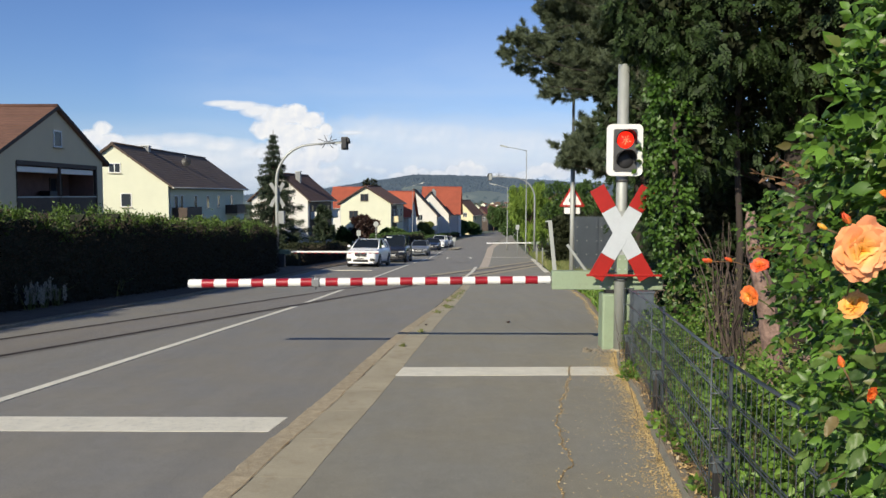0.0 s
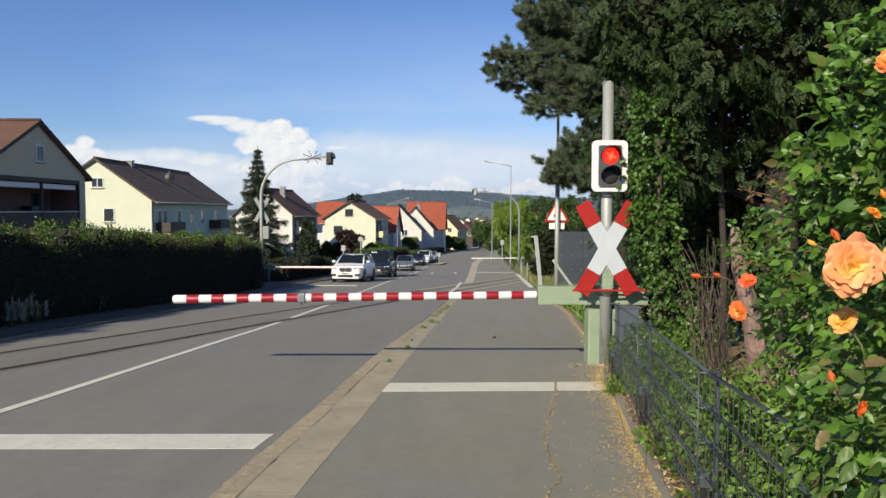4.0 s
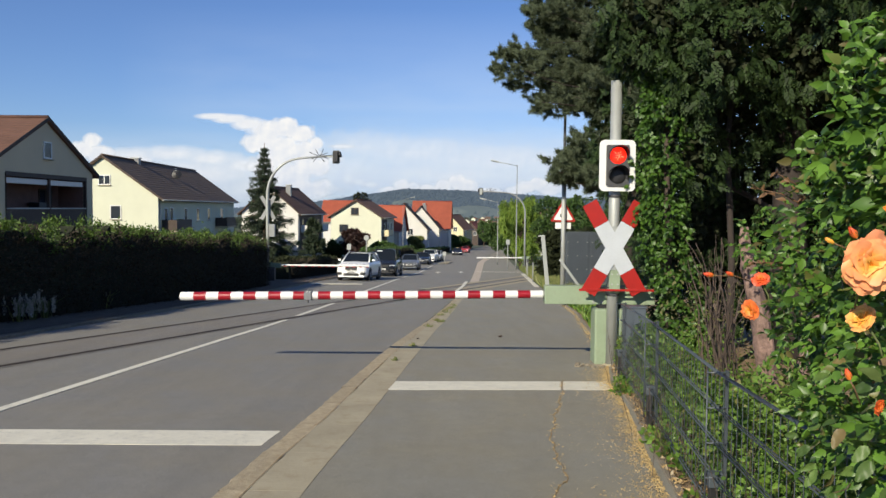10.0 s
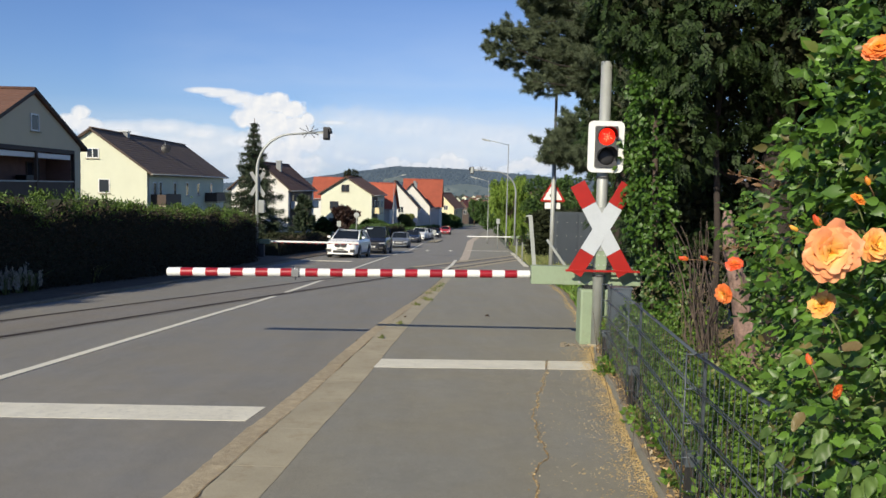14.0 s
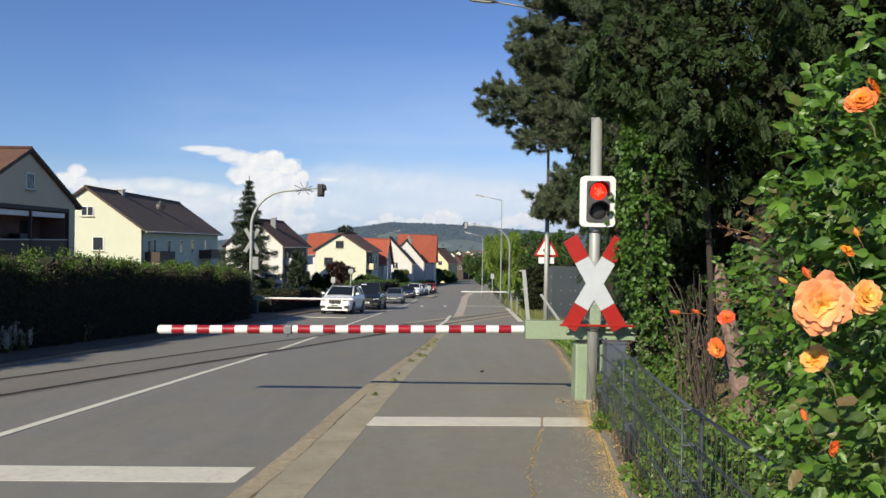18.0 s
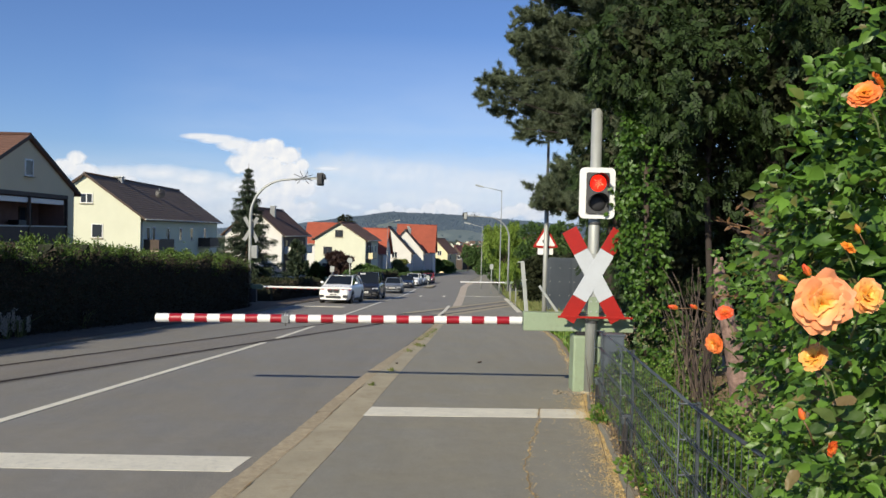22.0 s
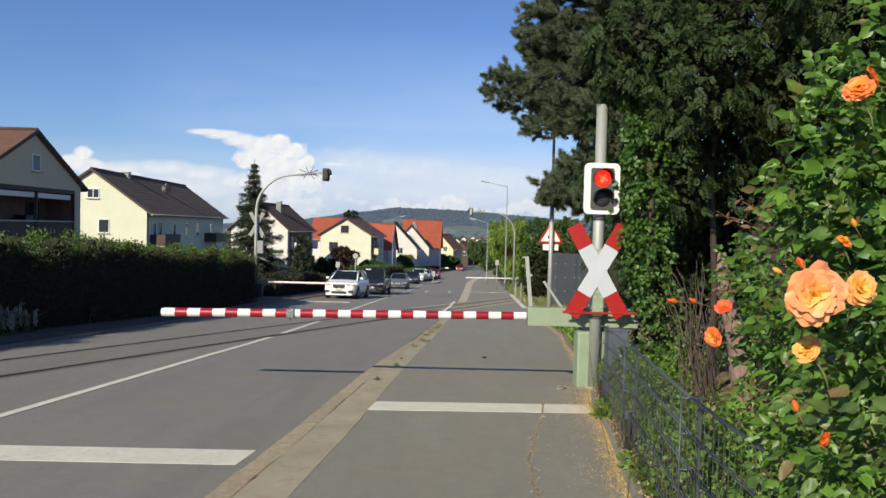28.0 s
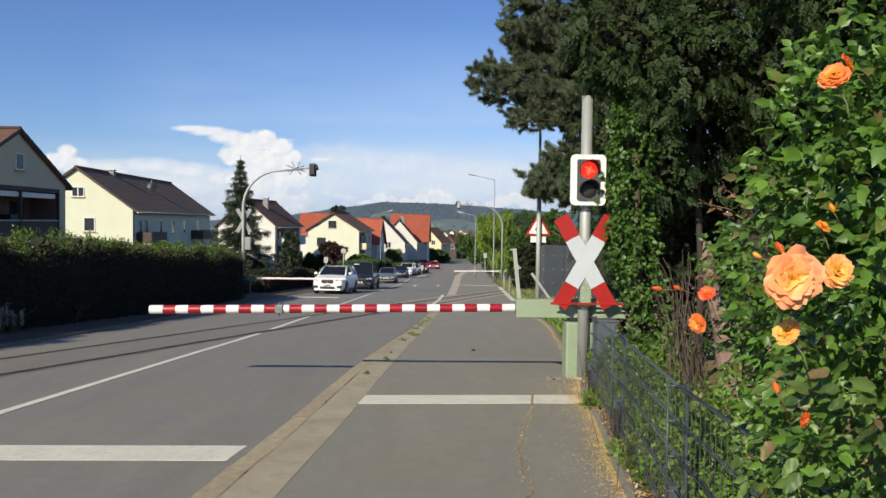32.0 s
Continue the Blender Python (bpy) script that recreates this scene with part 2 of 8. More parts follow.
M_YEW = leafy("yew foliage", (0.009, 0.017, 0.007), (0.037, 0.067, 0.017), 0.6, 0.14, shine=0.22)
M_PINE = leafy("pine needles", (0.038, 0.054, 0.034), (0.165, 0.2, 0.12), 0.7, 0.26, shine=0.25)
M_PINEBARK = surf("dark pine bark", (0.042, 0.032, 0.027), 0.95, 0.4, 25, 4, 0.9)
M_IVY = leafy("ivy leaves", (0.018, 0.052, 0.01), (0.082, 0.165, 0.024), 0.45, 0.26)
M_COVER = leafy("ground cover leaves", (0.045, 0.1, 0.018), (0.185, 0.31, 0.05), 0.45, 0.28, (0.22, 0.17, 0.07))
M_ROSELEAF = leafy("rose leaves", (0.013, 0.04, 0.012), (0.135, 0.265, 0.036), 0.42, 0.26, (0.16, 0.1, 0.045), shine=0.4)
M_OLDROSE = leafy("old rose leaves", (0.03, 0.062, 0.018), (0.125, 0.2, 0.05), 0.42, 0.24, (0.23, 0.13, 0.07), shine=0.28)
# Sunlight and shade are put into the hedge's lighter and darker leaf tones.
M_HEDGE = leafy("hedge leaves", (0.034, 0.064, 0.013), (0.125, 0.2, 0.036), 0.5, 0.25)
# Dark leaf tone, mostly standing in for shade in hedge, shrubs and evergreen.
M_DARKLEAF = leafy("dark leaves", (0.014, 0.018, 0.009), (0.04, 0.048, 0.022), 0.7, 0.1, shine=0.15)
M_HEDGESHADE = leafy("hedge side leaves, shade tone", (0.032, 0.026, 0.02), (0.072, 0.061, 0.044), 0.8, 0.1, shine=0.15)
M_SPRUCE = leafy("spruce needles", (0.02, 0.033, 0.021), (0.062, 0.084, 0.048), 0.6, 0.1, shine=0.2)
M_WILLOW = leafy("bright green leaves", (0.11, 0.19, 0.03), (0.27, 0.38, 0.06), 0.5, 0.35)
M_TREE = leafy("tree leaves", (0.026, 0.058, 0.015), (0.086, 0.15, 0.036), 0.5, 0.22)
# Bluish muted leaves: distance haze is put into the colour.
M_VALLEY = leafy("haze-tinted trees in the valley", (0.04, 0.062, 0.05), (0.085, 0.115, 0.085), 0.8, 0.1)
M_BRONZE = leafy("bronze young leaves", (0.14, 0.07, 0.04), (0.26, 0.16, 0.08), 0.4, 0.25)
M_PURPLE = leafy("dark red shrub leaves", (0.026, 0.015, 0.014), (0.066, 0.034, 0.027), 0.5, 0.2)
M_GRASS = leafy("roadside grass", (0.1, 0.15, 0.04), (0.24, 0.25, 0.09), 0.6, 0.25, (0.4, 0.32, 0.16))
M_PLUME = leafy("pale grass plumes", (0.3, 0.285, 0.26), (0.5, 0.47, 0.43), 0.8, 0.2)


def petal_mat(name, inner, outer, reach):
    m, nt, b = shader(name)
    tc = nt.nodes.new("ShaderNodeTexCoord")
    ln = nt.nodes.new("ShaderNodeVectorMath")
    ln.operation = "LENGTH"
    nt.links.new(tc.outputs["Object"], ln.inputs[0])
    dv = nt.nodes.new("ShaderNodeMath")
    dv.operation, dv.inputs[1].default_value = "DIVIDE", reach
    nt.links.new(ln.outputs["Value"], dv.inputs[0])
    c = ramp(nt, dv.outputs[0], [(0.2, inner), (0.62, outer), (1.0, (outer[0], outer[1] * 0.9, outer[2] * 1.1))])
    c = mix(nt, 0.18, c, ramp(nt, noise_tex(nt, 90), [(0.3, tuple(v * 0.7 for v in outer)), (0.7, outer)]))
    oi = nt.nodes.new("ShaderNodeObjectInfo")
    c = mix(nt, 1.0, c, ramp(nt, oi.outputs["Random"], [(0, (0.93, 0.78, 0.74)), (0.5, (1, 0.94, 0.9)), (1, (1, 1.05, 1.0))]), "MULTIPLY")
    nt.links.new(c, b.inputs["Base Color"])
    b.inputs["Roughness"].default_value = 0.5
    b.inputs["Subsurface Weight"].default_value = 0.0
    t = nt.nodes.new("ShaderNodeBsdfTranslucent")
    nt.links.new(c, t.inputs["Color"])
    mx = nt.nodes.new("ShaderNodeMixShader")
    mx.inputs[0].default_value = 0.22
    nt.links.new(b.outputs[0], mx.inputs[1])
    nt.links.new(t.outputs[0], mx.inputs[2])
    nt.links.new(mx.outputs[0], nt.nodes["Material Output"].inputs["Surface"])
    return m


M_PETAL = petal_mat("apricot petals", (0.97, 0.56, 0.05), (0.94, 0.45, 0.19), 0.055)
M_PETAL_DEEP = petal_mat("deep orange petals", (0.94, 0.44, 0.035), (0.86, 0.25, 0.06), 0.035)
M_PETAL_RED = petal_mat("orange red petals", (0.92, 0.27, 0.04), (0.82, 0.125, 0.04), 0.03)


# ---- building blocks ----
def part(name, bm, material, parent, label=""):
    me = bpy.data.meshes.new(name)
    bm.to_mesh(me)
    bm.free()
    me.materials.append(material)
    ob = new(name, me)
    ob.parent = parent
    if label:
        ob["label"] = label
    return ob


def share(name, me, parent, m, label=""):
    """Another object on an existing mesh, under parent at pose m."""
    ob = new(name, me)
    ob.parent, ob.matrix_basis = parent, m
    if label:
        ob["label"] = label
    return ob


def thing(name, m, label, category, group="", kind=""):
    ob = new(name)
    ob.empty_display_size = 0.1
    ob.matrix_basis = m
    return tagged(ob, label, category, group, kind)


def box(bm, x0, x1, y0, y1, z0, z1):
    v = [bm.verts.new(p) for p in ((x0, y0, z0), (x1, y0, z0), (x1, y1, z0), (x0, y1, z0), (x0, y0, z1), (x1, y0, z1), (x1, y1, z1), (x0, y1, z1))]
    for f in ((3, 2, 1, 0), (4, 5, 6, 7), (0, 1, 5, 4), (1, 2, 6, 5), (2, 3, 7, 6), (3, 0, 4, 7)):
        bm.faces.new([v[i] for i in f])
    return bm


def boxed(*a, bevel=0.0, seg=2):
    bm = box(bmesh.new(), *a)
    if bevel:
        bmesh.ops.bevel(bm, geom=bm.edges[:], offset=bevel, segments=seg, affect="EDGES", profile=0.6)
    return bm


def tube(bm, pts, radii, n=12, caps=True):
    """A round bar along points."""
    pts = [Vector(p) for p in pts]
    if isinstance(radii, (int, float)):
        radii = [radii] * len(pts)
    radii = [float(r) for r in radii]
    rings, side = [], None
    for k, p in enumerate(pts):
        way = (pts[min(k + 1, len(pts) - 1)] - pts[max(k - 1, 0)]).normalized()
        if side is None:
            side = way.orthogonal().normalized()
        side = (side - way * side.dot(way)).normalized()
        up = way.cross(side)
        rings.append([bm.verts.new(p + radii[k] * (math.cos(a) * side + math.sin(a) * up)) for a in (2 * math.pi * i / n for i in range(n))])
    for a, b in zip(rings, rings[1:]):
        for i in range(n):
            f = bm.faces.new((a[i], a[(i + 1) % n], b[(i + 1) % n], b[i]))
            f.smooth = True
    if caps:
        bm.faces.new(rings[0][::-1])
        bm.faces.new(rings[-1])
    return bm


def prism(bm, outline, y0, y1):
    """An outline in x and z, drawn out from y0 to y1."""
    a = [bm.verts.new((x, y0, z)) for x, z in outline]
    b = [bm.verts.new((x, y1, z)) for x, z in outline]
    n = len(outline)
    bm.faces.new(a)
    bm.faces.new(b[::-1])
    for i in range(n):
        bm.faces.new((a[(i + 1) % n], a[i], b[i], b[(i + 1) % n]))
    bmesh.ops.recalc_face_normals(bm, faces=bm.faces[:])
    return bm


def rounded(w, h, r, n=5):
    out = []
    for cx, cz, a0 in ((w / 2 - r, h / 2 - r, 0), (-w / 2 + r, h / 2 - r, 90), (-w / 2 + r, -h / 2 + r, 180), (w / 2 - r, -h / 2 + r, 270)):
        out += [(cx + r * math.cos(radians(a0 + 90 * k / n)), cz + r * math.sin(radians(a0 + 90 * k / n))) for k in range(n + 1)]
    return out


def mesh_of(name, V, F, material, smooth=False):
    me = bpy.data.meshes.new(name)
    V, F = np.asarray(V, np.float32), np.asarray(F, np.int32)
    k = F.shape[1]
    me.vertices.add(len(V))
    me.vertices.foreach_set("co", V.ravel())
    me.loops.add(F.size)
    me.loops.foreach_set("vertex_index", F.ravel())
    me.polygons.add(len(F))
    me.polygons.foreach_set("loop_start", np.arange(0, F.size, k, dtype=np.int32))
    me.polygons.foreach_set("loop_total", np.full(len(F), k, np.int32))
    if smooth:
        me.polygons.foreach_set("use_smooth", np.ones(len(F), bool))
    me.update(calc_edges=True)
    me.validate()
    me.materials.append(material)
    return me


def unit(a):
    return a / np.maximum(np.linalg.norm(a, axis=-1, keepdims=True), 1e-9)


def leaves(P, D, size, wide, rng, cup=0.15):
    """Small folded leaves at points P along directions D: vertices and triangles."""
    n = len(P)
    D = unit(D)
    S = unit(np.cross(D, rng.normal(size=(n, 3))))
    N = np.cross(S, D)
    size = np.asarray(size).reshape(-1, 1) * np.ones((n, 1))
    mid = P + 0.42 * size * D
    L = mid + wide * 0.5 * size * S + cup * size * N
    R = mid - wide * 0.5 * size * S + cup * size * N
    V = np.stack([P, L, P + size * D, R], 1).reshape(-1, 3)
    base = 4 * np.arange(n)[:, None]
    F = np.concatenate([base + [0, 3, 2], base + [0, 2, 1]])
    return V, F


def needles(P, D, size, wide, rng):
    """Narrow single blades."""
    n = len(P)
    D = unit(D)
    S = unit(np.cross(D, rng.normal(size=(n, 3))))
    size = np.asarray(size).reshape(-1, 1) * np.ones((n, 1))
    V = np.stack([P + 0.5 * wide * size * S, P - 0.5 * wide * size * S, P + size * D], 1).reshape(-1, 3)
    return V, 3 * np.arange(n)[:, None] + [0, 1, 2]


def oval_leaves(P, D, size, wide, rng, up=0.6):
    """Larger leaves of eight points, folded at the rib and hanging at the tip, their faces turned rather upwards and
    towards the camera.
    """
    n = len(P)
    D = unit(D)
    toward = np.array([-0.35, -0.5, up]) + rng.normal(size=(n, 3)) * 0.85
    N = unit(toward - D * (toward * D).sum(-1, keepdims=True))
    S = np.cross(D, N)
    size = np.asarray(size).reshape(-1, 1) * np.ones((n, 1))
    pts = []
    for a, w, dz in ((0, 0, 0), (0.2, 0.78, 0.1), (0.48, 1.0, 0.1), (0.76, 0.56, 0.02), (1.06, 0, -0.14), (0.76, -0.56, 0.02), (0.48, -1.0, 0.1), (0.2, -0.78, 0.1), (0.3, 0, 0.0), (0.7, 0, -0.03)):
        pts.append(P + size * (a * D + 0.5 * wide * w * S + dz * N))
    V = np.stack(pts, 1).reshape(-1, 3)
    b = 10 * np.arange(n)[:, None]
    F = np.concatenate([b + t for t in ([0, 1, 8], [1, 2, 8], [2, 9, 8], [2, 3, 9], [3, 4, 9], [4, 5, 9], [5, 6, 9], [6, 8, 9], [6, 7, 8], [7, 0, 8])])
    return V, F


def toothed_leaves(P, D, size, wide, rng):
    """Large leaves with a toothed outline, a folded rib and a drooping tip."""
    n, rows = len(P), 15
    D = unit(D)
    toward = np.array([-0.3, -0.6, 0.5]) + rng.normal(size=(n, 3)) * 0.7
    N = unit(toward - D * (toward * D).sum(-1, keepdims=True))
    S = np.cross(D, N)
    size = np.asarray(size).reshape(-1, 1) * np.ones((n, 1))
    droop, fold, wave = rng.uniform(0.1, 0.4, (n, 1)), rng.uniform(0.1, 0.35, (n, 1)), rng.uniform(0, 6.3, (n, 1))
    pts = []
    for i in range(rows):
        u = i / (rows - 1)
        half = 0.5 * wide * (0.04 + 1.72 * u ** 0.55 * (1 - u) ** 0.85) * (1.05 if i % 2 else 0.94)
        for v in (-1, -0.5, 0, 0.5, 1):
            lift = fold * half * abs(v) - droop * u * u * 0.6 + 0.03 * np.sin(9 * u + wave + 2 * v)
            pts.append(P + size * ((u + (0.03 if abs(v) == 1 and i % 2 else 0)) * D + half * v * S + lift * N))
    V = np.stack(pts, 1).reshape(-1, 3)
    b = 5 * rows * np.arange(n)[:, None]
    quads = [(5 * i + j, 5 * i + j + 1, 5 * i + j + 6, 5 * i + j + 5) for i in range(rows - 1) for j in range(4)]
    F = np.concatenate([b + [q[0], q[1], q[2]] for q in quads] + [b + [q[0], q[2], q[3]] for q in quads])
    return V, F


def clumps(rng, centre, radius, count, per, squash=0.8, shell=0.55):
    """Points on small ragged clumps that fill a rounded body, with outward directions."""
    c, r = np.array(centre, float), np.array(radius, float) * np.ones(3)
    dirs = unit(rng.normal(size=(count, 3)))
    where = c + dirs * r * (shell + (1 - shell) * rng.random((count, 1)) ** 0.5)
    rad = r.mean() * rng.uniform(0.16, 0.34, (count, 1))
    d = unit(rng.normal(size=(count, per, 3)))
    P = where[:, None] + d * rad[:, None] * rng.uniform(0.45, 1.0, (count, per, 1)) * [1, 1, squash]
    D = d + 0.4 * dirs[:, None]
    return P.reshape(-1, 3), D.reshape(-1, 3)


def foliage(name, V, F, material, parent, label=""):
    ob = share(name, mesh_of(name, V, F, material), parent, Matrix(), label)
    ob["kind"] = "stuff"
    return ob


# ---- the lie of the land ----
GY = np.arange(-400, 6000, 0.5)
_sl = np.interp(GY, [-60, -40, 60, 80, 100, 150, 250, 500, 1000, 1600], [0, 0.056, 0.056, 0.045, 0.04, 0.036, 0.028, 0.02, 0.008, 0])
GZ = -np.concatenate([[0], np.cumsum((_sl[1:] + _sl[:-1]) * 0.25)])
GZ -= np.interp(0, GY, GZ)


def gz(y):
    """Height of the pavement; the road falls gently away to the north."""
    return float(np.interp(y, GY, GZ))


def table(pts):
    ys, xs = zip(*pts)
    return lambda y: float(np.interp(y, ys, xs))


KERB = table([(-30, -4.0), (0, -1.86), (4.85, -1.525), (5.9, -1.475), (7.35, -1.365), (9, -1.27), (10.6, -1.175), (11.9, -1.085), (16.5, -0.78), (23.8, -0.21), (30, 0.18), (39.7, 0.82), (55, 1.5), (71.8, 2.17), (105, 3.57), (165, 8.2), (200, 11.5), (260, 19.5), (500, 52)])
WALK = table([(-30, -2.6), (0, 0.85), (4.92, 1.41), (5.7, 1.49), (6.6, 1.62), (8, 1.81), (9.4, 1.93), (10.9, 2.2), (16.2, 2.85), (22, 3.48), (39.8, 4.46), (66.5, 6.13), (105, 8.05), (165, 11.2), (200, 14), (260, 22), (500, 55)])
LEFT = table([(-30, -10.5), (0, -8.9), (16, -8.25), (22, -7.8), (32, -7.5), (46, -7.6), (60, -7.0), (80, -5.6), (100, -4.3), (130, -2.5), (165, 0.1), (200, 3.2), (260, 10.5), (500, 42)])
MIDDLE = table([(-30, -6.2), (0, -5.2), (8.3, -4.7), (10.8, -4.56), (15.6, -4.28), (18.4, -4.08), (25.9, -3.84), (34.4, -3.72), (53.8, -3.3), (67, -2.7), (99, -1.9), (120, 0.7), (140, 2.2), (165, 4.3), (200, 7.4), (260, 15), (500, 47)])


def drop(y):
    """How far the road lies below the pavement: a kerb that runs out at the rails."""
    return float(np.interp(y, [13, 19], [0.12, 0.02]))


def road_z(y):
    return gz(y) - 0.12


def walk_z(y):
    return road_z(y) + drop(y)


STEPS = [*np.arange(-30, 60, 1.0), *np.arange(60, 180, 4.0), *np.arange(180, 501, 20.0)]


def ribbon(name, left, right, height, ys, material, label, category, cross=6, parent=None):
    V, F = [], []
    for y in ys:
        a, b = left(y), right(y)
        V += [(a + (b - a) * k / cross, y, height(y)) for k in range(cross + 1)]
    w = cross + 1
    for j in range(len(ys) - 1):
        F += [(j * w + k, j * w + k + 1, (j + 1) * w + k + 1, (j + 1) * w + k) for k in range(cross)]
    ob = new(name, mesh_of(name, V, F, material, True))
    if parent:
        ob.parent = parent
        return ob
    return tagged(ob, label, category, kind="structure")


# ---- ground, hill and sky ----
def ridge(x):
    return float(np.interp(x, [-4000, -900, -600, -470, -367, -276, -185, -50, 109, 267, 493, 900, 4000], [-30, -10, 10, 30, 48, 58, 74, 71, 65, 57, 42, 40, 30]))


def land(x, y):
    z = gz(y) - 0.2
    if y > 1900:
        s = min(1.0, (y - 1900) / 1300)
        s = s * s * (3 - 2 * s)
        z += s * (ridge(x * 3200 / max(y, 2200)) - gz(3200)) + 6 * s * noise.noise((x / 160, y / 200, 0)) * (1 - s * 0.4)
    return z


def ground():
    xs = np.concatenate([-np.geomspace(4000, 30, 26), np.linspace(-24, 24, 13), np.geomspace(30, 4000, 26)])
    xs = np.unique(np.concatenate([xs, np.linspace(-900, 900, 61)]))
    ys = np.concatenate([np.linspace(-300, -40, 6), np.arange(-30, 100, 5), np.geomspace(100, 1800, 36), np.arange(1850, 3600, 50), [3800, 4200, 4800]])
    V = [(x, y, land(x, y)) for y in ys for x in xs]
    w = len(xs)
    F = [(j * w + i, j * w + i + 1, (j + 1) * w + i + 1, (j + 1) * w + i) for j in range(len(ys) - 1) for i in range(w - 1)]
    m, nt, b = shader("meadow and fields")
    n1, n2, n3 = noise_tex(nt, 0.006, 2, 0.4, stretch=(1, 0.35, 0)), noise_tex(nt, 0.08, 6), noise_tex(nt, 3.0, 5)
    c = ramp(nt, n1, [(0.36, (0.055, 0.075, 0.06)), (0.45, (0.1, 0.115, 0.09)), (0.52, (0.07, 0.09, 0.07)), (0.6, (0.27, 0.28, 0.19))])
    c = mix(nt, 0.35, c, ramp(nt, n2, [(0.3, (0.05, 0.075, 0.05)), (0.7, (0.1, 0.12, 0.075))]))
    c = mix(nt, 0.25, c, ramp(nt, n3, [(0.3, (0.05, 0.07, 0.03)), (0.7, (0.16, 0.17, 0.08))]))
    nt.links.new(c, b.inputs["Base Color"])
    b.inputs["Roughness"].default_value = 0.95
    tagged(new("ground", mesh_of("ground", V, F, m, True)), "gently falling green ground with meadows and fields", "ground", kind="structure")


def far_woods():
    rng = np.random.default_rng(5)
    P, D, S = [], [], []
    for _ in range(48000):
        y = rng.uniform(2200, 3260)
        x = rng.uniform(-1100, 1100) * y / 3000
        if y < 2700 and noise.noise((x / 140, y / 220, 3)) > -0.16 + (y - 2200) / 650:
            continue
        P.append((x, y, land(x, y) - 2))
        D.append((rng.normal() * 0.2, rng.normal() * 0.2, 1))
        S.append(rng.uniform(4.5, 8.5))
    P, D, S = np.array(P), np.array(D), np.array(S)
    parts = [leaves(P + rng.normal(size=P.shape) * 2, D, S * rng.uniform(0.7, 1, len(S)), 0.9, rng, 0.3) for _ in range(2)]
    V, F, off = [], [], 0
    for v, f in parts:
        V.append(v)
        F.append(f + off)
        off += len(v)
    # Bluish leaf colours carry the haze of distance on the ridge.
    m = leafy("haze-tinted far forest", (0.034, 0.049, 0.062), (0.054, 0.073, 0.086), 0.95, 0.05)
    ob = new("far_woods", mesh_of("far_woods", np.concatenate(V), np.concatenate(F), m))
    tagged(ob, "dense dark green forest on the far ridge, haze put into its colour", "forest", kind="stuff")
    # copses and garden trees on the valley floor
    P, D = [], []
    for k in range(900):
        y = rng.uniform(300, 2300) if k % 2 else rng.uniform(300, 800)
        x = rng.uniform(-0.32, 0.3) * y if k % 3 else rng.uniform(0.0, 0.1) * y
        p, d = clumps(rng, (x, y, land(x, y) + 3), (5, 5, 3.2), 6, 9)
        P.append(p)
        D.append(d)
    V, F = leaves(np.concatenate(P), np.concatenate(D), rng.uniform(1.6, 3.2, sum(map(len, P))), 0.9, rng, 0.2)
    ob = new("far_trees", mesh_of("far_trees", V, F, M_VALLEY))
    tagged(ob, "scattered green garden trees across the valley", "trees", kind="stuff")


FAR = 4300.0


